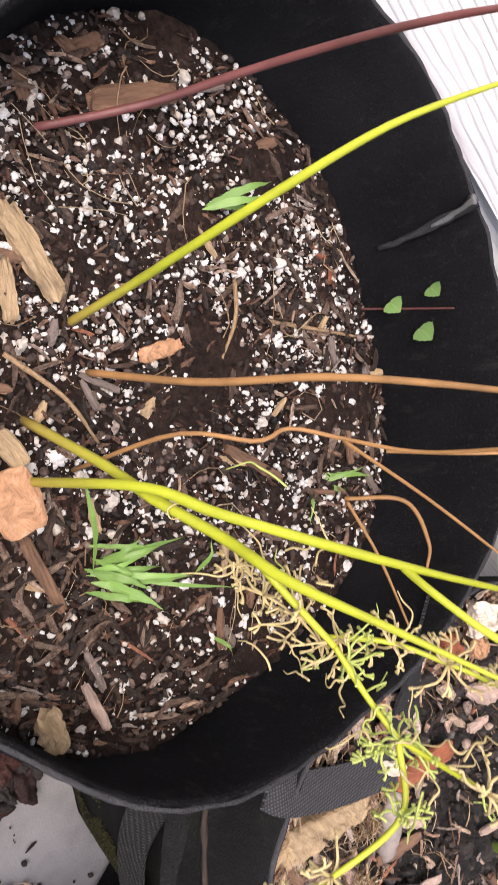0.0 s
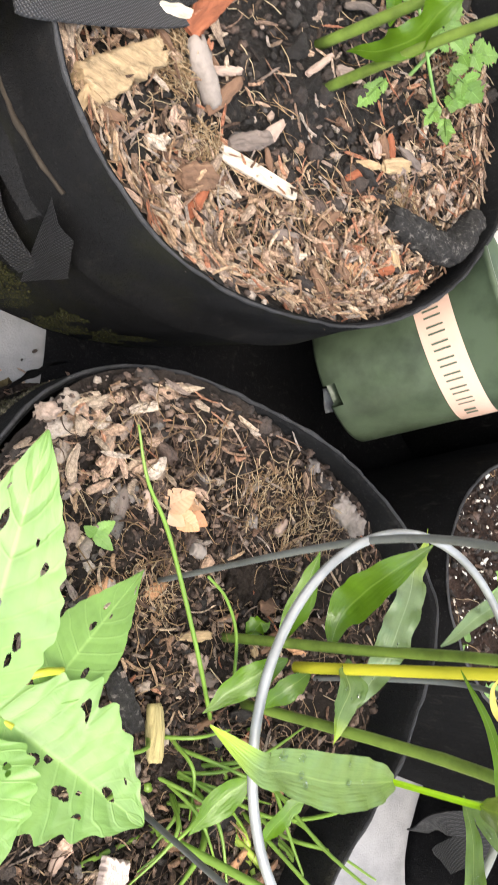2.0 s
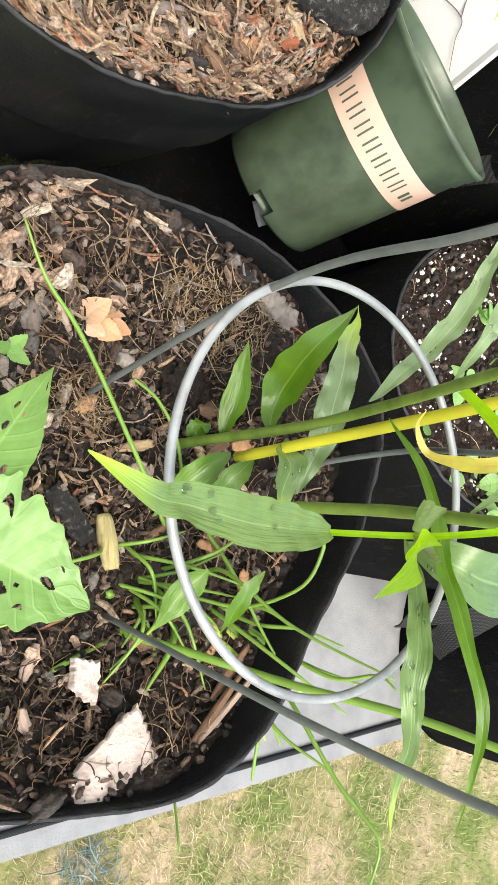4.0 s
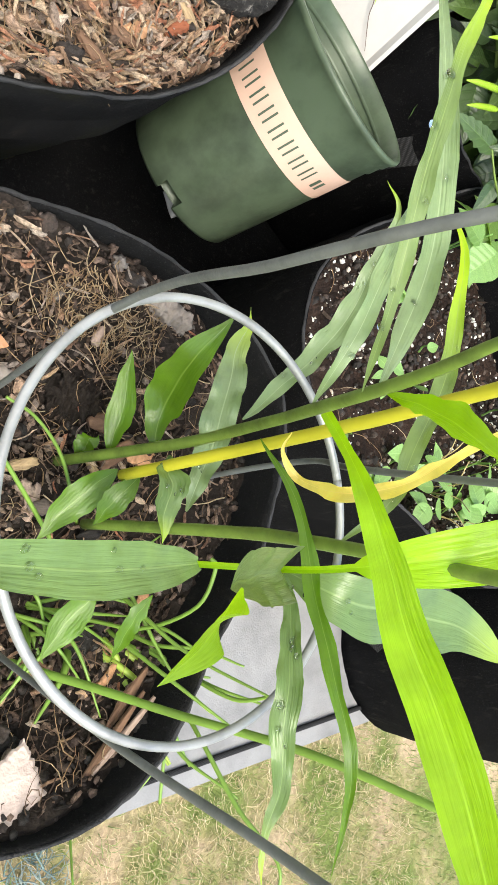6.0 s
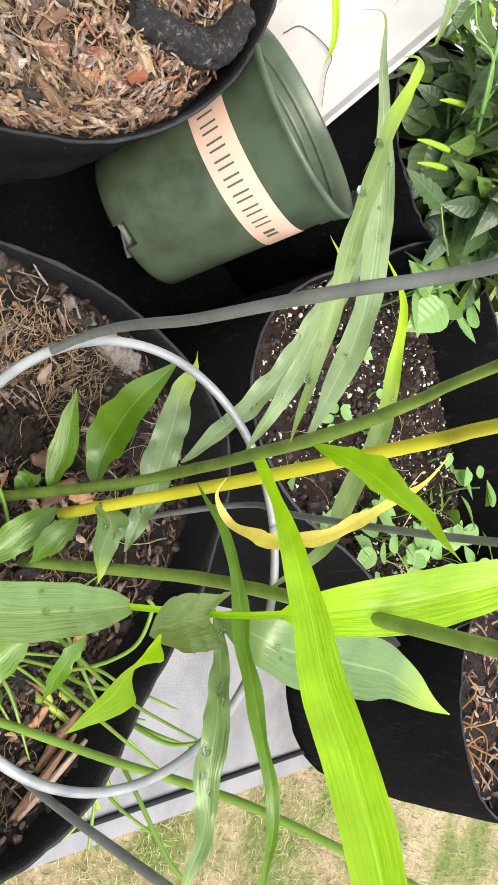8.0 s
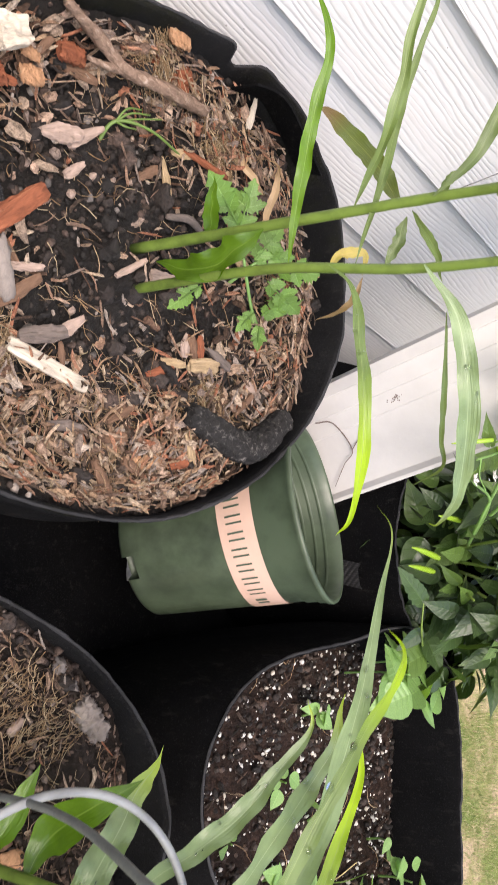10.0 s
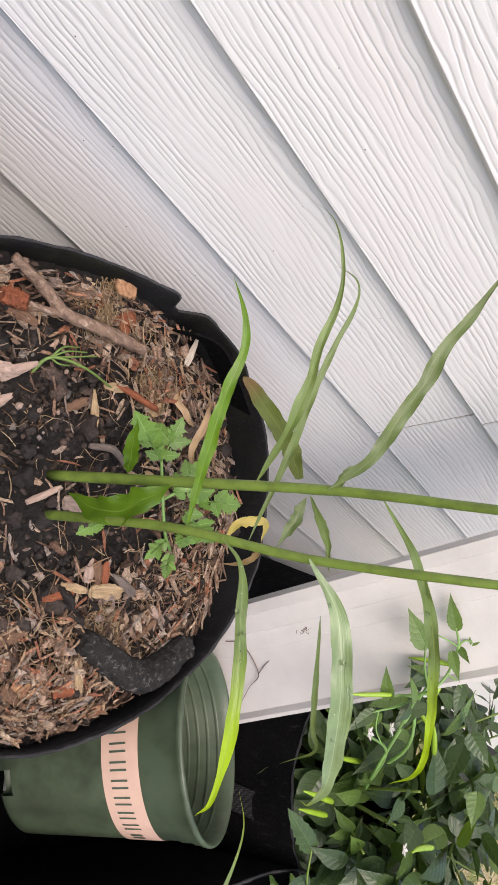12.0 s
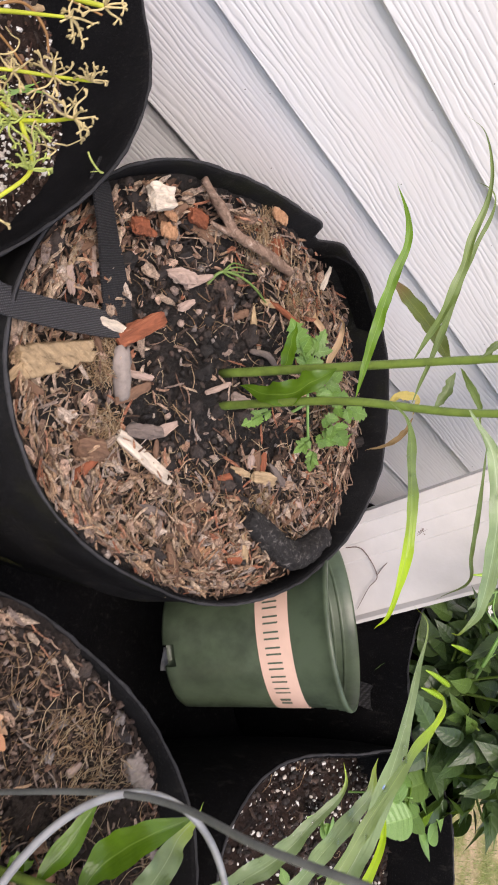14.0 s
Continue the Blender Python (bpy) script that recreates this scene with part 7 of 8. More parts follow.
BROWN_BARK = wood_material("brown_bark", (0.19, 0.11, 0.07), (0.34, 0.21, 0.13))
CHAR = wood_material("charred_wood", (0.030, 0.028, 0.027), (0.22, 0.20, 0.185), scale=230, stretch=(1, 1, 1))
HUSK_SKIN = leaf_material("pale_orange_husk", (0.66, 0.42, 0.27), (0.60, 0.33, 0.20), 0.15, 0.55, stripes=60)
HUSK_INNER = leaf_material("deep_orange_husk", (0.62, 0.30, 0.15), (0.50, 0.20, 0.10), 0.15, 0.55, stripes=60)
PINK_WOOD = plain_material("weathered_pink_wood_face", (0.57, 0.46, 0.42), 0.92, 55, 0.18, 420, 0.0018)
STONE = plain_material("grey_stone", (0.27, 0.23, 0.205), 0.9, 70, 0.2, 300, 0.002)

B = BACK_LEVEL
wood_slab("split tan wood block half-sunk in mulch", ((0.3345, 0.0830, 0.2975), (0.3891, 0.1278, 0.2900), (0.3985, 0.1180, 0.2870), (0.3500, 0.0655, 0.2920)), 0.013, TAN_WOOD, 1)
chunk("white_stick", "bare white wooden stick on the mulch", "stick", (0.446, 0.083, 0.277), (0.512, 0.077, 0.275), 0.0115, 0.0055, WHITE_WOOD, 2, rough=0.02, square=3.0, taper=(0.95, 1, 0.9))
chunk("grey_stick", "grey weathered stick on the mulch", "stick", (0.453, 0.090, 0.276), (0.485, 0.106, 0.280), 0.011, 0.008, GREY_WOOD, 3)
chunk("red_bark_piece", "flat rust-red bark piece on mulch", "bark", (0.411, 0.143, 0.286), (0.440, 0.186, 0.293), 0.014, 0.005, RED_BARK, 4, rough=0.25)
chunk("stone", "grey rough stone in the mulch", "stone", (0.417, 0.142, 0.285), (0.438, 0.108, 0.278), 0.016, 0.013, STONE, 5, rough=0.25, square=2.2)
chunk("brown_bark_piece", "smooth brown bark piece on mulch", "bark", (0.4155, 0.0558, 0.2754), (0.4409, 0.0651, 0.2763), 0.017, 0.009, BROWN_BARK, 6)
TWIG = wood_material("pale_twig", (0.33, 0.22, 0.16), (0.60, 0.47, 0.38), scale=260, stretch=(0.5, 1, 1))
twig = empty("branching_twig", "pale brown forked twig on the mulch", "twig")
part("main_branch", tube(bmesh.new(), [(0.4011, 0.2806, 0.3373), (0.4320, 0.2851, 0.3277), (0.4622, 0.2847, 0.3208), (0.4962, 0.2961, 0.3188), (0.5462, 0.3113, 0.3161)], (0.0028, 0.0044, 0.0040, 0.0050, 0.0044), 14, 90, 0.48), TWIG, twig)
part("side_branch", tube(bmesh.new(), [(0.4665, 0.2852, 0.3202), (0.4485, 0.2770, 0.3196), (0.4341, 0.2724, 0.3195)], (0.0032, 0.0026, 0.0014), 10, 24, 0.3), TWIG, twig)
dry_curl = empty("dead_leaf", "curled brown dead leaf beside the seedlings", "leaf")
leaf(dry_curl, [(0.656, 0.252, 0.304), (0.633, 0.264, 0.314), (0.625, 0.275, 0.325), (0.626, 0.297, 0.329), (0.629, 0.312, 0.323), (0.624, 0.319, 0.314)], 0.0065, (-0.6, -0.3, 0.7), DRY_LEAF)
dry_curl = empty("dead_leaf", "curled pale dead leaf strip by the rim", "leaf")
leaf(dry_curl, [(0.633, 0.290, 0.308), (0.613, 0.292, 0.313), (0.601, 0.299, 0.311), (0.611, 0.318, 0.310)], 0.0060, (-0.6, -0.3, 0.7), DRY_LEAF)
split_block("white cut wood chunk on mulch", (0.3692, 0.2376, 0.3251), (0.3874, 0.2523, 0.3254), 0.019, 0.008, WHITE_WOOD, 9)
chunk("orange_bark_piece", "small orange bark flake", "bark", (0.3957, 0.2331, 0.3137), (0.4100, 0.2416, 0.3128), 0.012, 0.005, ORANGE_BARK, 10, rough=0.30, square=2.2, crust=0.30, group="orange bark flakes")
chunk("orange_bark_piece", "small orange bark flake", "bark", (0.3897, 0.2463, 0.3178), (0.4037, 0.2498, 0.3154), 0.008, 0.004, ORANGE_BARK, 11, rough=0.30, square=2.2, crust=0.30, group="orange bark flakes")
chunk("red_bark_piece", "crumpled red-brown bark flake", "bark", (0.3729, 0.2180, 0.3100), (0.3874, 0.2287, 0.3086), 0.014, 0.006, RED_BARK, 12, rough=0.30, square=2.2, crust=0.30)
chunk("orange_bark_piece", "crumpled orange-brown leaf bit by the rim", "bark", (0.4862, 0.3267, 0.3347), (0.5053, 0.3347, 0.3323), 0.014, 0.006, ORANGE_BARK, 13, rough=0.30, square=2.2, crust=0.30, group="orange bark flakes")
chunk("charred_log", "curved charred log on the mulch", "log", (0.606, 0.090, 0.281), (0.7282, 0.1243, 0.2780), 0.026, 0.025, CHAR, 14, bend=(0.010, -0.024, 0.002), rough=0.18, square=2.1, taper=(0.75, 1.0, 0.85), crust=0.13)
chunk("wood_chip", "pale brown wood chip in mulch", "wood chip", (0.600, 0.126, 0.282), (0.628, 0.136, 0.284), 0.012, 0.006, TAN_WOOD, 15, group="wood chips")
chunk("wood_chip", "grey brown wood chip in mulch", "wood chip", (0.424, 0.217, 0.300), (0.452, 0.231, 0.303), 0.014, 0.007, PALE_WOOD, 16, taper=(0.4, 1, 0.6), group="wood chips")
chunk("wood_chip", "pale splintered wood chip", "wood chip", (0.3871, 0.1437, 0.2904), (0.419, 0.157, 0.287), 0.009, 0.004, WHITE_WOOD, 17, taper=(0.7, 1, 0.4), group="wood chips")
chunk("wood_chip", "pale brown wood chip in mulch", "wood chip", (0.430, 0.128, 0.282), (0.456, 0.139, 0.283), 0.006, 0.004, PALE_WOOD, 18, group="wood chips")
chunk("wood_chip", "reddish wood chip in the mulch", "wood chip", (0.5682, 0.0381, 0.2695), (0.592, 0.050, 0.270), 0.011, 0.005, ORANGE_BARK, 19, group="wood chips")
chunk("wood_chip", "reddish wood chip in the mulch", "wood chip", (0.603, 0.048, 0.270), (0.621, 0.055, 0.272), 0.009, 0.005, RED_BARK, 20, group="wood chips")
chunk("bark_flake", "curled orange-brown bark flake by the rim", "bark", (0.497, 0.342, 0.314), (0.523, 0.350, 0.316), 0.016, 0.006, ORANGE_BARK, 71, rough=0.30, square=2.2, crust=0.30, bend=(0, 0, 0.006))
chunk("bark_flake", "curled red-brown bark flake by the rim", "bark", (0.508, 0.322, 0.311), (0.531, 0.328, 0.313), 0.015, 0.005, RED_BARK, 72, rough=0.30, square=2.2, crust=0.30, bend=(0, 0, 0.005))
chunk("bark_flake", "thin curled red bark strip", "bark", (0.489, 0.304, 0.309), (0.486, 0.333, 0.314), 0.005, 0.004, RED_BARK, 73, rough=0.4, bend=(0.004, 0, 0.006))
chunk("bark_flake", "shredded dark red bark lump", "bark", (0.4163, 0.2680, 0.3137), (0.4356, 0.2766, 0.3126), 0.014, 0.007, RED_BARK, 74, rough=0.3, square=2.2, crust=0.25)
chunk("wood_chip", "pale upright wood splinter by the rim", "wood chip", (0.5986, 0.3318, 0.3135), (0.5919, 0.3522, 0.3242), 0.007, 0.003, WHITE_WOOD, 75, taper=(0.9, 1, 0.5), group="wood chips")
chunk("wood_chip", "long pale split wood chip", "wood chip", (0.447, 0.224, 0.297), (0.470, 0.250, 0.300), 0.009, 0.005, PALE_WOOD, 76, rough=0.15, taper=(1, 0.9, 0.4), group="wood chips")
chunk("wood_chip", "flat tan wood chip on the soil", "wood chip", (0.531, 0.269, 0.303), (0.554, 0.280, 0.304), 0.008, 0.004, TAN_WOOD, 77, taper=(0.5, 1, 0.5), group="wood chips")
chunk("grey_stick", "short curved grey stick in the soil", "stick", (0.541, 0.221, 0.297), (0.581, 0.224, 0.299), 0.006, 0.006, GREY_WOOD, 78, bend=(0, 0.006, 0.002), square=2.1)
chunk("wood_chip", "grey splinter beside the stems", "wood chip", (0.511, 0.159, 0.288), (0.533, 0.182, 0.291), 0.005, 0.004, PALE_WOOD, 79, group="wood chips")
chunk("wood_chip", "flat pinkish wood chip beside the stems", "wood chip", (0.541, 0.174, 0.289), (0.565, 0.180, 0.290), 0.011, 0.004, PALE_WOOD, 80, group="wood chips")
chunk("red_twig", "short red twig in the mulch", "twig", (0.540, 0.276, 0.305), (0.588, 0.281, 0.306), 0.006, 0.005, RED_BARK, 21, square=2.2)
dice = random.Random(77)
for i in range(46):
    a, q = dice.uniform(0, 6.28), math.sqrt(dice.uniform(0.12, 0.9))
    x, y = 0.52 + (BAG_BACK["radius"](a) - 0.02) * q * math.cos(a), 0.164 + (BAG_BACK["radius"](a) - 0.02) * q * math.sin(a)
    d, l = dice.uniform(0, 3.14), dice.uniform(0.008, 0.018)
    chunk("wood_chip", "loose bark and wood chip on the mulch", "wood chip", (x - l * math.cos(d), y - l * math.sin(d), B(x, y) + 0.005), (x + l * math.cos(d), y + l * math.sin(d), B(x, y) + 0.006 + dice.uniform(0, 0.006)), dice.uniform(0.005, 0.011), dice.uniform(0.002, 0.005),
          dice.choice((BROWN_BARK, TAN_WOOD, GREY_WOOD, PALE_WOOD, BROWN_BARK, RED_BARK)), 100 + i, rough=0.3, taper=(dice.uniform(0.3, 1), 1, dice.uniform(0.2, 0.9)), group="wood chips")

C = 0.241
husk = empty("husk", "crumpled papery orange bulb husk on the soil", "husk")
for base, tip, width, facing, mat in (((0.436, -0.136, 0.243), (0.450, -0.127, 0.252), 0.017, (-0.5, 0.3, 0.8), HUSK_SKIN), ((0.446, -0.133, 0.243), (0.459, -0.136, 0.251), 0.015, (0.3, 0.5, 0.8), HUSK_SKIN), ((0.444, -0.141, 0.243), (0.455, -0.150, 0.250), 0.013, (-0.4, -0.2, 0.9), HUSK_INNER), ((0.450, -0.139, 0.243), (0.464, -0.147, 0.247), 0.011, (0.1, -0.5, 0.8), HUSK_INNER), ((0.437, -0.140, 0.243), (0.446, -0.148, 0.247), 0.010, (-0.6, -0.4, 0.6), HUSK_SKIN)):
    broad_leaf(husk, base, tip, width, facing, mat, seed=len(husk.children) + 70, teeth=0.05, lobe=3, name="skin")
chunk("stone", "grey rough stone beside the rim", "stone", (0.548, -0.128, CAGE_LEVEL(0.55, -0.13) + 0.003), (0.571, -0.146, CAGE_LEVEL(0.57, -0.14) + 0.003), 0.018, 0.014, STONE, 32, rough=0.4, square=2.2, crust=0.22)
chunk("stone", "small pale pebble on soil", "stone", (0.455, -0.160, C + 0.002), (0.464, -0.164, C + 0.002), 0.009, 0.007, STONE, 33, square=2.0)
chunk("soil_clod", "dark rough soil clod", "soil", (0.488, -0.172, C + 0.003), (0.514, -0.186, C + 0.003), 0.026, 0.018, SOIL, 34, rough=0.6, square=2.0, crust=0.3)
wood_slab("large weathered pinkish wood slab leaning on the rim", ((0.3765, -0.3735, 0.268), (0.4245, -0.3535, 0.262), (0.4265, -0.3890, 0.274), (0.3720, -0.3910, 0.276)), 0.008, PINK_WOOD, 35)
wood_slab("small weathered pinkish wood piece", ((0.395, -0.321, 0.255), (0.410, -0.328, 0.254), (0.401, -0.348, 0.259), (0.390, -0.335, 0.258)), 0.006, PINK_WOOD, 36)
chunk("cut_stub", "pale cut plant stub in the soil", "stub", (0.4315, -0.250, C), (0.4285, -0.281, C + 0.006), 0.012, 0.010, wood_material("cut_stub_cream", (0.50, 0.42, 0.20), (0.64, 0.55, 0.31)), 37, square=2.1, rough=0.08)
chunk("grey_stick", "grey stick leaning at the rim", "stick", (0.520, -0.280, C + 0.004), (0.540, -0.318, C + 0.010), 0.006, 0.006, GREY_WOOD, 38, square=2.1)
chunk("wood_splinter", "long brown splinter leaning at the rim", "splinter", (0.444, -0.386, 0.273), (0.492, -0.352, 0.277), 0.0050, 0.004, BROWN_BARK, 81, rough=0.2, taper=(0.6, 1, 0.5), group="rim splinters")
chunk("wood_splinter", "pale long splinter leaning at the rim", "splinter", (0.452, -0.384, 0.274), (0.497, -0.357, 0.279), 0.0040, 0.003, PALE_WOOD, 82, rough=0.2, taper=(0.5, 1, 0.6), group="rim splinters")
chunk("wood_splinter", "short brown splinter at the rim", "splinter", (0.470, -0.366, 0.268), (0.500, -0.342, 0.272), 0.0070, 0.004, BROWN_BARK, 83, rough=0.25, taper=(0.5, 1, 0.4), group="rim splinters")
chunk("charred_log", "dark charred piece in the soil", "log", (0.402, -0.230, C), (0.418, -0.262, C + 0.002), 0.014, 0.010, CHAR, 39)
chunk("charred_log", "dark charred lump in the soil", "log", (0.470, -0.318, C), (0.503, -0.338, C + 0.002), 0.022, 0.014, CHAR, 40)
for i in range(34):
    a, q = dice.uniform(0, 6.28), math.sqrt(dice.uniform(0.02, 0.88))
    x, y = 0.422 + 0.150 * q * math.cos(a), -0.230 + 0.150 * q * math.sin(a)
    d, l = dice.uniform(0, 3.14), dice.uniform(0.006, 0.013)
    chunk("wood_chip", "loose bark chip on the dark soil", "wood chip", (x - l * math.cos(d), y - l * math.sin(d), CAGE_LEVEL(x, y) + 0.002), (x + l * math.cos(d), y + l * math.sin(d), CAGE_LEVEL(x, y) + 0.003 + dice.uniform(0, 0.005)), dice.uniform(0.005, 0.011), dice.uniform(0.003, 0.006),
          dice.choice((BROWN_BARK, PALE_WOOD, GREY_WOOD, ORANGE_BARK, TAN_WOOD)), 200 + i, rough=0.35, square=2.3, taper=(dice.uniform(0.4, 1), 1, dice.uniform(0.3, 0.9)), group="wood chips")

chunk("bark_slab", "grey mossy bark slab on the floor between bags", "bark", (0.385, -0.085, 0.010), (0.420, -0.098, 0.010), 0.034, 0.014, GREY_WOOD, 92, rough=0.35, square=4.0)
H = HERB_LEVEL
chunk("bark_slab", "large flat orange-tan bark piece", "bark", (0.106, 0.132, 0.270), (0.132, 0.119, 0.272), 0.026, 0.008, ORANGE_BARK, 51, rough=0.04, square=2.8)
chunk("bark_slab", "tan bark strip on the potting soil", "bark", (0.094, 0.144, 0.268), (0.112, 0.141, 0.270), 0.011, 0.006, TAN_WOOD, 52, rough=0.08, square=2.8)
chunk("bark_piece", "long brown bark piece on potting soil", "bark", (0.024, 0.292, H(0, 0.29) + 0.005), (0.048, 0.335, H(0, 0.33) + 0.005), 0.013, 0.007, BROWN_BARK, 53, group="bark pieces")
chunk("bark_piece", "long tan bark piece on potting soil", "bark", (0.028, 0.222, H(0, 0.22) + 0.004), (0.075, 0.211, H(0, 0.21) + 0.005), 0.012, 0.008, TAN_WOOD, 54, rough=0.3, group="bark pieces")
chunk("bark_piece", "tan bark splinter on potting soil", "bark", (0.045, 0.204, H(0, 0.2) + 0.004), (0.067, 0.186, H(0, 0.19) + 0.005), 0.008, 0.006, TAN_WOOD, 55, group="bark pieces")
chunk("bark_piece", "small tan wood chip on potting soil", "bark", (0.124, 0.222, 0.270), (0.136, 0.245, 0.271), 0.0085, 0.004, ORANGE_BARK, 56, group="bark pieces")
chunk("bark_piece", "reddish bark piece near the rim", "bark", (0.163, 0.362, 0.277), (0.188, 0.350, 0.277), 0.0085, 0.005, RED_BARK, 57, group="bark pieces")
chunk("bark_piece", "dark bark splinter on potting soil", "bark", (0.133, 0.118, 0.264), (0.172, 0.104, 0.264), 0.006, 0.005, BROWN_BARK, 58, group="bark pieces")
chunk("bark_piece", "dark bark splinter on potting soil", "bark", (0.194, 0.223, 0.270), (0.235, 0.237, 0.271), 0.006, 0.005, BROWN_BARK, 59, group="bark pieces")
chunk("bark_piece", "pale wood splinter near the rim", "bark", (0.203, 0.084, 0.264), (0.227, 0.075, 0.264), 0.005, 0.004, PALE_WOOD, 60, group="bark pieces")
chunk("bark_piece", "curled brown bark flake", "bark", (0.194, 0.063, 0.263), (0.212, 0.056, 0.263), 0.014, 0.005, TAN_WOOD, 61, rough=0.4, group="bark pieces")
for i, (a, m, b) in enumerate((((0.138, 0.296, 0.275), (0.150, 0.277, 0.279), (0.161, 0.257, 0.272)), ((0.169, 0.297, 0.274), (0.196, 0.318, 0.279), (0.225, 0.343, 0.277)), ((0.073, 0.172, 0.270), (0.105, 0.175, 0.276), (0.134, 0.174, 0.269)))):
    tagged(part("dry_rootlet", tube(bmesh.new(), [a, m, b], (0.0013, 0.0012, 0.0008), 6, 18, 0.2), STRAW), "thin pale rootlet on the potting soil", "rootlet", "rootlets")
for i in range(40):
    a, q = dice.uniform(0, 6.28), math.sqrt(dice.random())
    x, y = 0.141 + 0.17 * q * math.cos(a), 0.216 + 0.17 * q * math.sin(a)
    d, l = dice.uniform(0, 3.14), dice.uniform(0.005, 0.012)
    chunk("bark_piece", "loose bark bit on the potting soil", "bark", (x - l * math.cos(d), y - l * math.sin(d), H(x, y) + 0.002), (x + l * math.cos(d), y + l * math.sin(d), H(x, y) + 0.004), dice.uniform(0.003, 0.008), dice.uniform(0.002, 0.004),
          dice.choice((BROWN_BARK, BROWN_BARK, GREY_WOOD, TAN_WOOD)), 300 + i, rough=0.35, taper=(dice.uniform(0.4, 1), 1, dice.uniform(0.3, 0.9)), group="bark pieces")
clover = empty("clover_seedling", "tiny clover seedling on the black bag lining", "plant")
for p, s in (((0.216, 0.357, 0.303), 0.011), ((0.213, 0.358, 0.333), 0.009), ((0.232, 0.347, 0.320), 0.012)):
    broad_leaf(clover, p, Vector(p) + Vector((0.2, -0.5, 0.6)).normalized() * s, s * 1.1, (-0.5, -0.6, 0.6), SEEDLING, seed=5)
stalk(clover, "stem", [(0.214, 0.355, 0.282), (0.221, 0.355, 0.311), (0.226, 0.352, 0.344)], (0.0007, 0.0005), STEM_PURPLE)


# ---- pepper bush and far-bag weeds ----
def leaf_shape(name, mat, seed, width, teeth=0.0, sharp=0.45):
    """A unit leaf along +x, shared by many leaves."""
    ob = broad_leaf(None, (0, 0, 0), (1, 0, 0.02), width, (0, 0, 1), mat, seed=seed, teeth=teeth, name=name, sharp=sharp)
    me = ob.data
    bpy.data.objects.remove(ob)
    return me


def put(name, me, parent, m):
    ob = new(name, me)
    ob.parent = parent
    ob.matrix_basis = m
    return ob


def pod_mesh():
    bm = tube(bmesh.new(), [(0, 0, 0), (0.25, 0, 0.01), (0.7, 0, 0.0), (1, 0, -0.05)], (0.05, 0.06, 0.05, 0.012), 10, 14)
    me = bpy.data.meshes.new("pepper_pod")
    bm.to_mesh(me)
    bm.free()
    me.polygons.foreach_set("use_smooth", [True] * len(me.polygons))
    me.materials.append(plain_material("lime_pepper_skin", (0.26, 0.42, 0.035), 0.22, 40, 0.1, 200, 0.0002))
    return me


bush = empty("pepper_bush", "dense pepper bush with lime pods and white flowers", "plant")
shapes = [leaf_shape("pepper_leaf", YOUNG_PEPPER if i > 4 else PEPPER_LEAF, 60 + i, w) for i, w in enumerate((0.50, 0.58, 0.44, 0.62, 0.52, 0.48, 0.56))]
pod = pod_mesh()
core = Vector((1.085, 0.048, 0.315))
for i in range(760):
    d = Vector((dice.gauss(0, 1), dice.gauss(0, 1), dice.gauss(0.15, 1))).normalized()
    k = dice.uniform(0.3, 1.0)
    p = core + Vector((d.x * 0.175, d.y * 0.180, d.z * 0.13)) * k
    if p.y > 0.33 or p.z < 0.20 or (p.x < 0.965 and p.z < 0.375) or p.x < 0.925 or p.y < -0.075:
        continue
    size = dice.uniform(0.022, 0.060)
    out = Vector((d.x, d.y, d.z * 0.4 - 0.15)).normalized()
    q = out.to_track_quat("X", "Z").to_matrix().to_4x4() @ Euler((dice.gauss(0, 0.5), dice.gauss(0.2, 0.4), dice.gauss(0, 0.7))).to_matrix().to_4x4()
    put("leaf", dice.choice(shapes), bush, Matrix.Translation(p) @ q @ Matrix.Scale(size, 4))
spray = random.Random(88)
for i in range(150):
    d = Vector((spray.gauss(0, 1), spray.gauss(0, 1), spray.gauss(0.15, 1))).normalized()
    p = Vector((1.245, 0.155, 0.345)) + Vector((d.x * 0.11, d.y * 0.115, d.z * 0.10)) * spray.uniform(0.3, 1.0)
    q = Vector((d.x - 0.4, d.y, d.z * 0.4 - 0.15)).normalized().to_track_quat("X", "Z").to_matrix().to_4x4() @ Euler((spray.gauss(0, 0.5), spray.gauss(0.2, 0.4), spray.gauss(0, 0.7))).to_matrix().to_4x4()
    put("leaf", spray.choice(shapes), bush, Matrix.Translation(p) @ q @ Matrix.Scale(spray.uniform(0.024, 0.058), 4))
for i in range(34):
    a, h = dice.uniform(2.0, 5.0), dice.uniform(0.27, 0.43)
    p = core + Vector((0.13 * math.cos(a), 0.14 * math.sin(a), h - core.z))
    if p.x < 0.985 and p.z < 0.40 or p.y < -0.03:
        continue
    q = Euler((dice.uniform(0, 6), dice.gauss(0, 0.35), a + dice.gauss(0, 0.5))).to_matrix().to_4x4()
    put("pepper_pod", pod, bush, Matrix.Translation(p) @ q @ Matrix.Scale(dice.uniform(0.036, 0.056), 4))
for a, b in (((0.934, 0.038, 0.330), (0.880, 0.038, 0.332)), ((0.944, 0.026, 0.320), (0.893, 0.023, 0.322)), ((0.962, 0.082, 0.340), (0.912, 0.076, 0.342)), ((0.833, 0.121, 0.428), (0.805, 0.112, 0.404)), ((0.869, 0.160, 0.466), (0.858, 0.162, 0.428)), ((0.913, 0.164, 0.470), (0.891, 0.145, 0.445))):
    a, b = Vector(a), Vector(b)
    put("pepper_pod", pod, bush, Matrix.Translation(a) @ (b - a).to_track_quat("X", "Z").to_matrix().to_4x4() @ Matrix.Scale((b - a).length, 4))
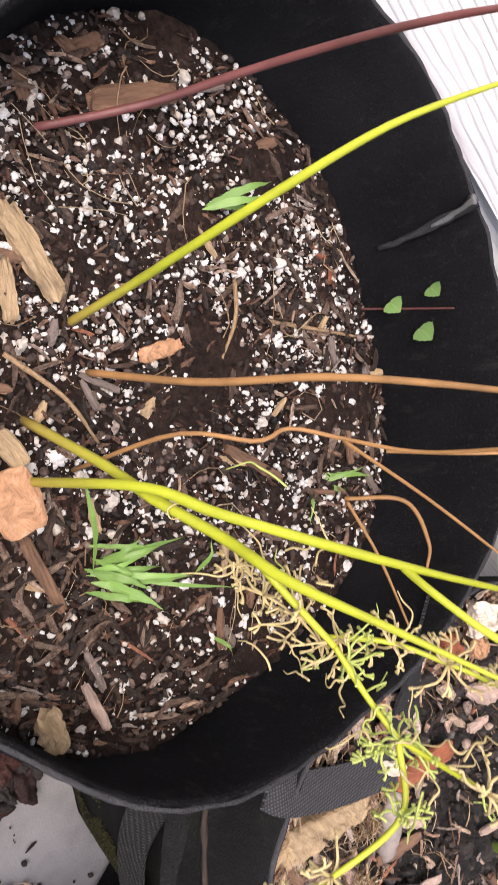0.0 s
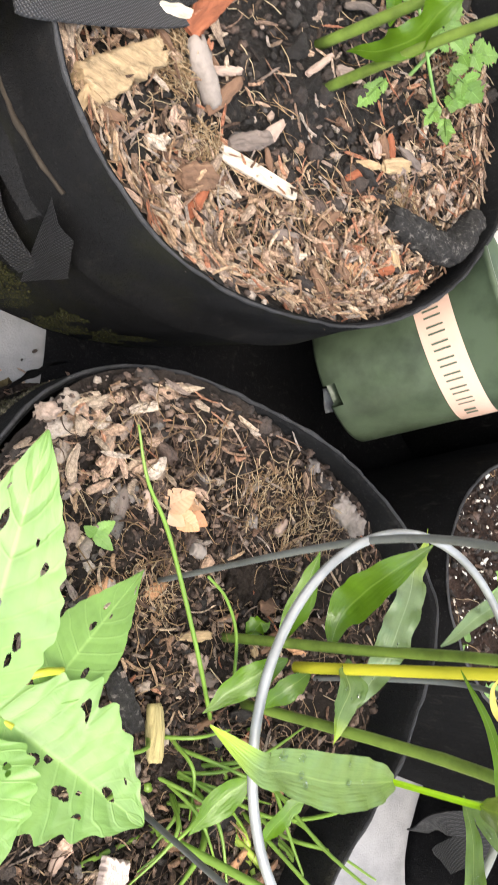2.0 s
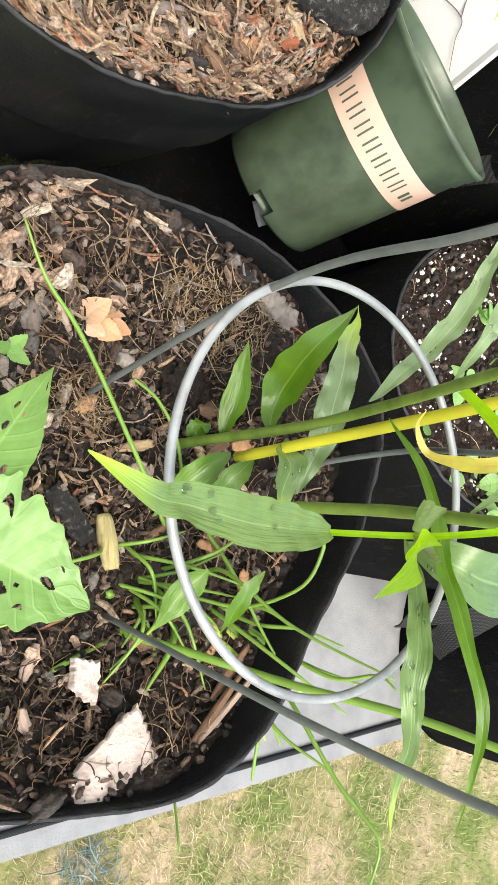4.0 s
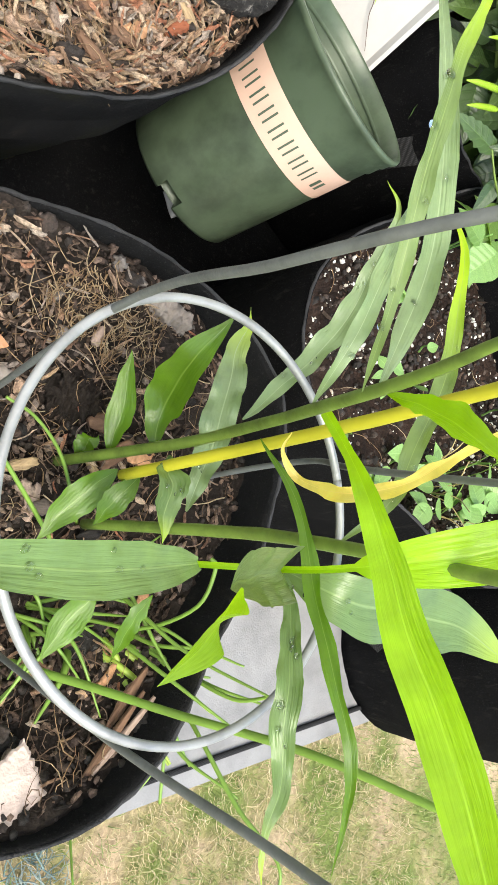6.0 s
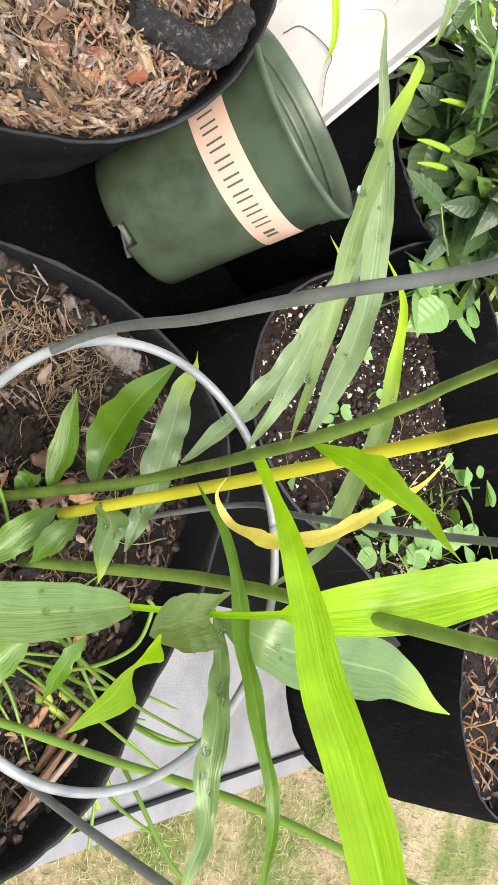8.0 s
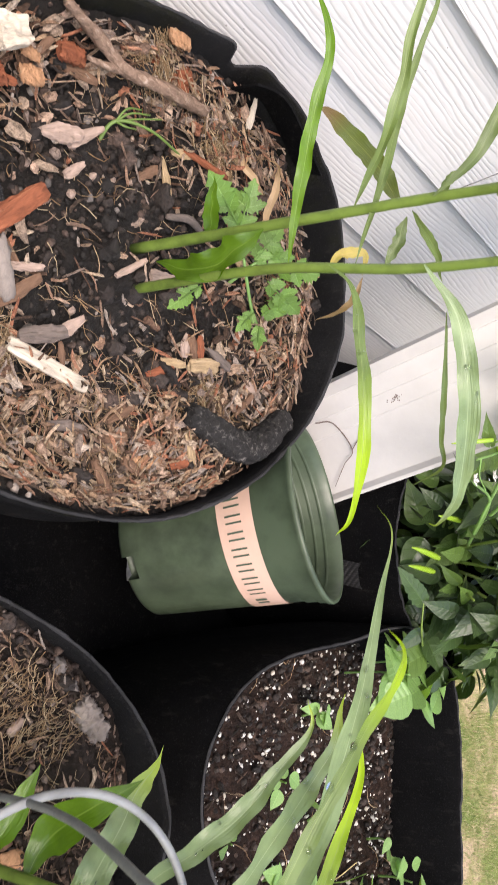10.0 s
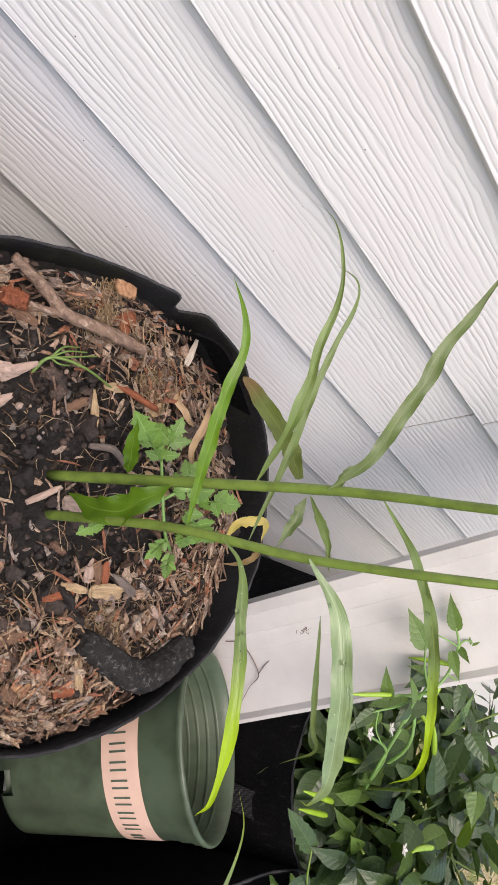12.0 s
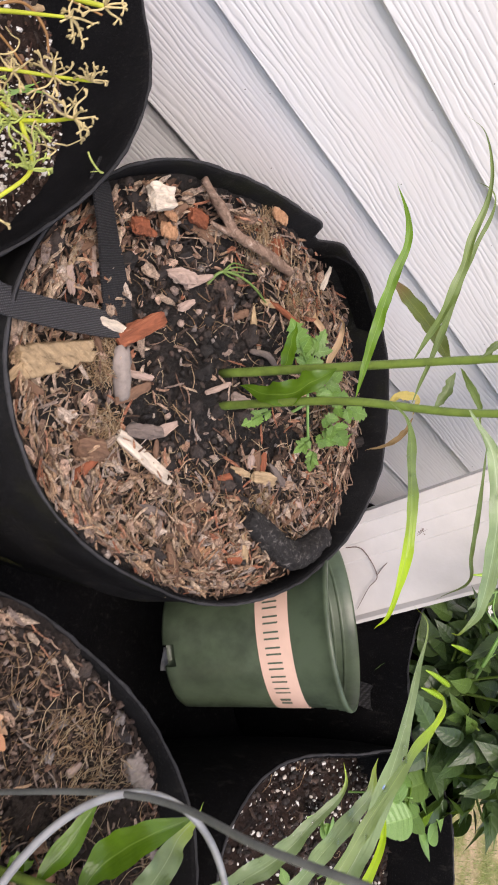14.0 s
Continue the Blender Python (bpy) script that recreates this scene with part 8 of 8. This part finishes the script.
broad_leaf(bush, (0.945, -0.006, 0.310), (0.892, 0.019, 0.312), 0.019, (-0.75, -0.1, 0.6), PEPPER_LEAF, seed=44, teeth=0.18, lobe=7)
stalk(bush, "petiole", [(0.985, -0.045, 0.290), (0.958, -0.030, 0.302), (0.945, -0.006, 0.310)], (0.0012, 0.0009), STEM_GREEN)
for p in ((0.838, 0.088, 0.410), (0.874, 0.101, 0.412), (0.955, 0.01, 0.40)):
    bm = bmesh.new()
    for j in range(5):
        a = 2 * math.pi * j / 5
        t = Vector((math.cos(a), math.sin(a), 0.25))
        s = Vector((-math.sin(a), math.cos(a), 0))
        o = Vector(p)
        vs = [bm.verts.new(o + v) for v in (Vector(), t * 0.0035 + s * 0.002, t * 0.0068, t * 0.0035 - s * 0.002)]
        bm.faces.new(vs)
    part("flower", bm, PERLITE, bush, "small white pepper flower")
for e in ((1.21, 0.13, 0.36), (1.25, 0.18, 0.38), (1.27, 0.12, 0.34)):
    stalk(bush, "twig", [(1.06, 0.07, 0.21), (1.13, 0.10, 0.29), e], (0.003, 0.0022, 0.0012), STEM_GREEN)
for i in range(12):
    a = dice.uniform(0, 6.28)
    e = core + Vector((0.13 * math.cos(a), 0.13 * math.sin(a), dice.uniform(0.0, 0.12)))
    stalk(bush, "twig", [(1.06, 0.07, 0.21), (1.05 + 0.03 * math.cos(a), 0.06 + 0.03 * math.sin(a), 0.28), e], (0.003, 0.0022, 0.0012), STEM_GREEN)
for e in ((0.845, 0.120, 0.445), (0.838, 0.088, 0.405), (0.860, 0.150, 0.455)):
    stalk(bush, "twig", [(0.98, 0.06, 0.34), (0.905, 0.085, 0.395), e], (0.0018, 0.0012), SEEDLING)
    for j in range(3):
        q = Euler((dice.gauss(0, 0.5), dice.gauss(0, 0.5), dice.uniform(0, 6.3))).to_matrix().to_4x4()
        put("leaf", dice.choice(shapes), bush, Matrix.Translation(Vector(e) - Vector((-0.01, 0.004, 0.008)) * j * 0.6) @ q @ Matrix.Scale(dice.uniform(0.018, 0.034), 4))

# fresh shoots standing out of the bush
FRESH = (
    ((0.836, 0.183, 0.480), (0.808, 0.203, 0.483), 0.012, (-0.68, -0.70, 0.21), YOUNG_PEPPER),
    ((0.859, 0.178, 0.487), (0.843, 0.201, 0.506), 0.009, (-0.85, 0.10, 0.52), YOUNG_PEPPER),
    ((0.874, 0.166, 0.477), (0.866, 0.188, 0.507), 0.015, (-0.46, -0.63, 0.63), PEPPER_LEAF),
    ((0.854, 0.166, 0.471), (0.858, 0.142, 0.478), 0.009, (-0.99, 0.07, 0.15), YOUNG_PEPPER),
    ((0.856, 0.171, 0.477), (0.855, 0.158, 0.487), 0.006, (-0.95, -0.16, 0.26), YOUNG_PEPPER),
    ((0.829, 0.164, 0.457), (0.795, 0.185, 0.453), 0.018, (-0.82, -0.40, 0.40), YOUNG_PEPPER),
    ((0.839, 0.119, 0.423), (0.813, 0.139, 0.430), 0.011, (-0.73, -0.65, 0.24), YOUNG_PEPPER),
    ((0.872, 0.137, 0.434), (0.845, 0.155, 0.438), 0.009, (-0.93, -0.10, 0.35), PEPPER_LEAF),
    ((0.893, 0.147, 0.467), (0.891, 0.118, 0.463), 0.011, (-0.73, 0.38, 0.57), PEPPER_LEAF),
    ((0.842, 0.107, 0.409), (0.826, 0.084, 0.393), 0.011, (-0.81, -0.08, 0.58), PEPPER_LEAF),
    ((0.855, 0.108, 0.408), (0.844, 0.082, 0.395), 0.009, (-0.94, -0.24, 0.26), YOUNG_PEPPER),
    ((0.886, 0.128, 0.427), (0.878, 0.092, 0.409), 0.014, (-0.87, -0.06, 0.49), PEPPER_LEAF),
    ((0.949, 0.117, 0.458), (0.961, 0.091, 0.473), 0.018, (-0.98, -0.08, 0.20), PEPPER_LEAF),
    ((0.958, 0.100, 0.385), (0.931, 0.066, 0.347), 0.025, (-0.93, 0.25, 0.26), PEPPER_LEAF),
    ((0.991, 0.111, 0.434), (0.987, 0.072, 0.419), 0.023, (-0.99, 0.16, 0.04), PEPPER_LEAF),
    ((0.958, 0.067, 0.464), (0.958, 0.037, 0.461), 0.016, (-0.93, -0.11, 0.34), YOUNG_PEPPER),
)
for i, (a, b, wide, up, mat) in enumerate(FRESH):
    broad_leaf(bush, a, b, wide, up, mat, seed=300 + i, sharp=0.5)
for line, girth in (
    (((0.985, 0.070, 0.330), (0.922, 0.094, 0.407), (0.871, 0.129, 0.435), (0.865, 0.133, 0.449), (0.866, 0.150, 0.463), (0.854, 0.172, 0.476), (0.836, 0.183, 0.480)), (0.002, 0.0014, 0.0009)),
    (((0.871, 0.129, 0.435), (0.855, 0.116, 0.423), (0.844, 0.109, 0.413), (0.842, 0.107, 0.409)), (0.0013, 0.001, 0.0007)),
    (((0.871, 0.129, 0.435), (0.848, 0.125, 0.431), (0.839, 0.119, 0.423)), (0.0012, 0.0008)),
    (((0.865, 0.133, 0.449), (0.839, 0.147, 0.454), (0.829, 0.164, 0.457)), (0.0012, 0.0008)),
    (((0.854, 0.172, 0.476), (0.855, 0.178, 0.481), (0.859, 0.178, 0.487)), (0.001, 0.0007)),
    (((0.854, 0.172, 0.476), (0.841, 0.174, 0.470), (0.831, 0.174, 0.467)), (0.0009, 0.0006)),
    (((0.855, 0.172, 0.476), (0.865, 0.168, 0.476), (0.874, 0.166, 0.477)), (0.0009, 0.0006)),
    (((0.866, 0.150, 0.463), (0.877, 0.149, 0.467), (0.893, 0.147, 0.467)), (0.001, 0.0007)),
    (((0.844, 0.109, 0.413), (0.855, 0.096, 0.407), (0.869, 0.086, 0.407)), (0.0008, 0.0005)),
):
    stalk(bush, "twig", list(line), girth, SEEDLING)

far_weeds = empty("weed_patch", "small green weeds and dry bits in the far bag", "plant")
weed_shapes = [leaf_shape("weed_leaf", SEEDLING, 80 + i, w, 0.03, 0.08) for i, w in enumerate((0.56, 0.70, 0.84))]
spots = [((0.974, -0.076, 0.283), 9, 0.044), ((1.030, -0.060, 0.275), 8, 0.040), ((1.095, -0.030, 0.275), 9, 0.036), ((0.905, -0.125, 0.225), 7, 0.024), ((0.870, -0.190, 0.212), 7, 0.022), ((0.945, -0.170, 0.210), 4, 0.016), ((1.06, -0.09, 0.262), 7, 0.034),
         ((0.820, -0.300, 0.212), 7, 0.022), ((0.880, -0.330, 0.225), 8, 0.028), ((0.960, -0.350, 0.235), 8, 0.032), ((1.030, -0.330, 0.245), 9, 0.034), ((1.080, -0.290, 0.240), 9, 0.032), ((1.050, -0.250, 0.225), 5, 0.026), ((0.800, -0.240, 0.21), 5, 0.018), ((0.985, -0.385, 0.245), 8, 0.032), ((1.06, -0.375, 0.245), 8, 0.034), ((0.93, -0.226, 0.21), 5, 0.018), ((0.905, -0.285, 0.22), 8, 0.026), ((0.985, -0.300, 0.235), 8, 0.028), ((0.930, -0.315, 0.225), 8, 0.026), ((0.860, -0.275, 0.215), 7, 0.020)]
for (x, y, z), count, size in spots:
    stalk(far_weeds, "stem", [(x + 0.008, y - 0.004, 0.193), (x + 0.004, y, (z + 0.193) / 2), (x, y, z)], (0.0013, 0.0009), SEEDLING)
    for j in range(count - 3):
        a = 2.4 * j + x * 40
        m = Matrix.Translation((x + dice.gauss(0, 0.4 * size), y + dice.gauss(0, 0.4 * size), z - 0.006 * (j // 2))) @ Euler((dice.gauss(0, 0.3), dice.gauss(0.15, 0.3), a)).to_matrix().to_4x4() @ Matrix.Scale(size * dice.uniform(0.6, 1.15), 4)
        put("leaf", dice.choice(weed_shapes), far_weeds, m)

for i in range(26):
    a, h = dice.uniform(0, 6.28), dice.uniform(0.03, 0.075)
    x, y = 0.98 + dice.uniform(-0.06, 0.09), -0.335 + dice.uniform(-0.06, 0.07)
    stalk(far_weeds, "dry_stem", [(x, y, 0.19), (x + 0.012 * math.cos(a), y + 0.012 * math.sin(a), 0.19 + h * 0.6), (x + 0.035 * math.cos(a), y + 0.035 * math.sin(a), 0.19 + h)], (0.0006, 0.0005), DRY_FLOWER if i % 2 else CHIVE)

BAG_EDGE = dict(centre=(1.12, -0.53), radius=lobes(0.15, 0.004, 0.003))
grow_bag("black felt grow bag with dead roots at the slab edge", **BAG_EDGE, rim=lambda x, y: 0.24, inner=0.08, seed=6)
soil_bed("dry soil with dead roots", BAG_EDGE["centre"], inside(BAG_EDGE["radius"], 0.004), lambda x, y: 0.205, SOIL, 16)
chips("damp_mulch", "dry bark bits on the soil", 350, BAG_EDGE["centre"], BAG_EDGE["radius"], lambda x, y: 0.205, MULCH, 71)
dead = empty("dead_roots", "brittle brown dead roots sticking up", "plant")
for i in range(9):
    a = dice.uniform(0, 6.28)
    o = Vector((0.985 + dice.uniform(-0.02, 0.06), -0.55 + dice.uniform(-0.03, 0.05), 0.204))
    e = o + Vector((0.05 * math.cos(a), 0.05 * math.sin(a), dice.uniform(0.01, 0.06)))
    stalk(dead, "root", [o, (o + e) / 2 + Vector((dice.uniform(-0.015, 0.015), dice.uniform(-0.015, 0.015), 0.012)), e], (0.0012, 0.0009, 0.0006), STEM_BROWN)


# ---- lawn ----
def lawn():
    dice = random.Random(5)
    verts, faces = [], []
    count = 0
    while count < 90000:
        x, y = dice.uniform(0.2, 3.4), dice.uniform(-2.2, 0.38)
        if y > -0.535 - 0.16 * (x - 0.48) - 0.01 and x < 1.42:
            continue
        green = noise.noise(Vector((x * 2.6, y * 2.6, 3.0)))
        if dice.random() > 0.5 + 0.9 * green:
            continue
        count += 1
        a, l, w = dice.uniform(0, 6.28), dice.uniform(0.010, 0.030), dice.uniform(0.0005, 0.0010)
        lean = dice.uniform(0.5, 1.5)
        d, s = Vector((math.cos(a), math.sin(a), 0)), Vector((-math.sin(a), math.cos(a), 0))
        o = Vector((x, y, -0.302))
        b = len(verts)
        for u, k in ((0, 1), (0.5, 0.8), (1, 0.1)):
            p = o + d * l * lean * u * u * 0.7 + Vector((0, 0, l * (u - 0.28 * lean * u * u)))
            verts += [p + s * w * k, p - s * w * k]
        faces += [(b, b + 1, b + 3, b + 2), (b + 2, b + 3, b + 5, b + 4)]
    m = island_material("grass_blades", [(0.27, 0.34, 0.10), (0.36, 0.42, 0.15), (0.21, 0.30, 0.08), (0.58, 0.48, 0.30), (0.30, 0.37, 0.13), (0.46, 0.44, 0.22), (0.16, 0.22, 0.07)], 0.7, 0.2)
    tagged(joined("grass", verts, faces, m), "thin patchy lawn grass, partly dry", "grass", kind="stuff")


lawn()
PALE_STRAW = island_material("bleached_straw", [(0.74, 0.60, 0.38), (0.62, 0.50, 0.30), (0.80, 0.68, 0.47), (0.52, 0.44, 0.25)], 0.8, 0.2)
TEAL = island_material("faded_teal_cord", [(0.26, 0.37, 0.37), (0.36, 0.44, 0.43), (0.18, 0.27, 0.28)], 0.7, 0.2)
fibres("netting_scrap", "tangled faded teal garden netting at the slab edge", 80, (0.655, -0.735), (0.660, -0.735), lambda a: 0.055, lambda x, y: -0.302, TEAL, 401, (0.025, 0.070), (0.0006, 0.0015), lift=0.022)
fibres("dry_straw", "dry tan straw matted on the lawn", 5200, (0.90, -0.95), (0.95, -0.95), lambda a: 0.48, lambda x, y: -0.302, PALE_STRAW, 402, (0.012, 0.035), (0.0003, 0.0007), keep=lambda x, y: 1.0 if y < -0.60 - 0.16 * (x - 0.48) else 0.0, lift=0.016)
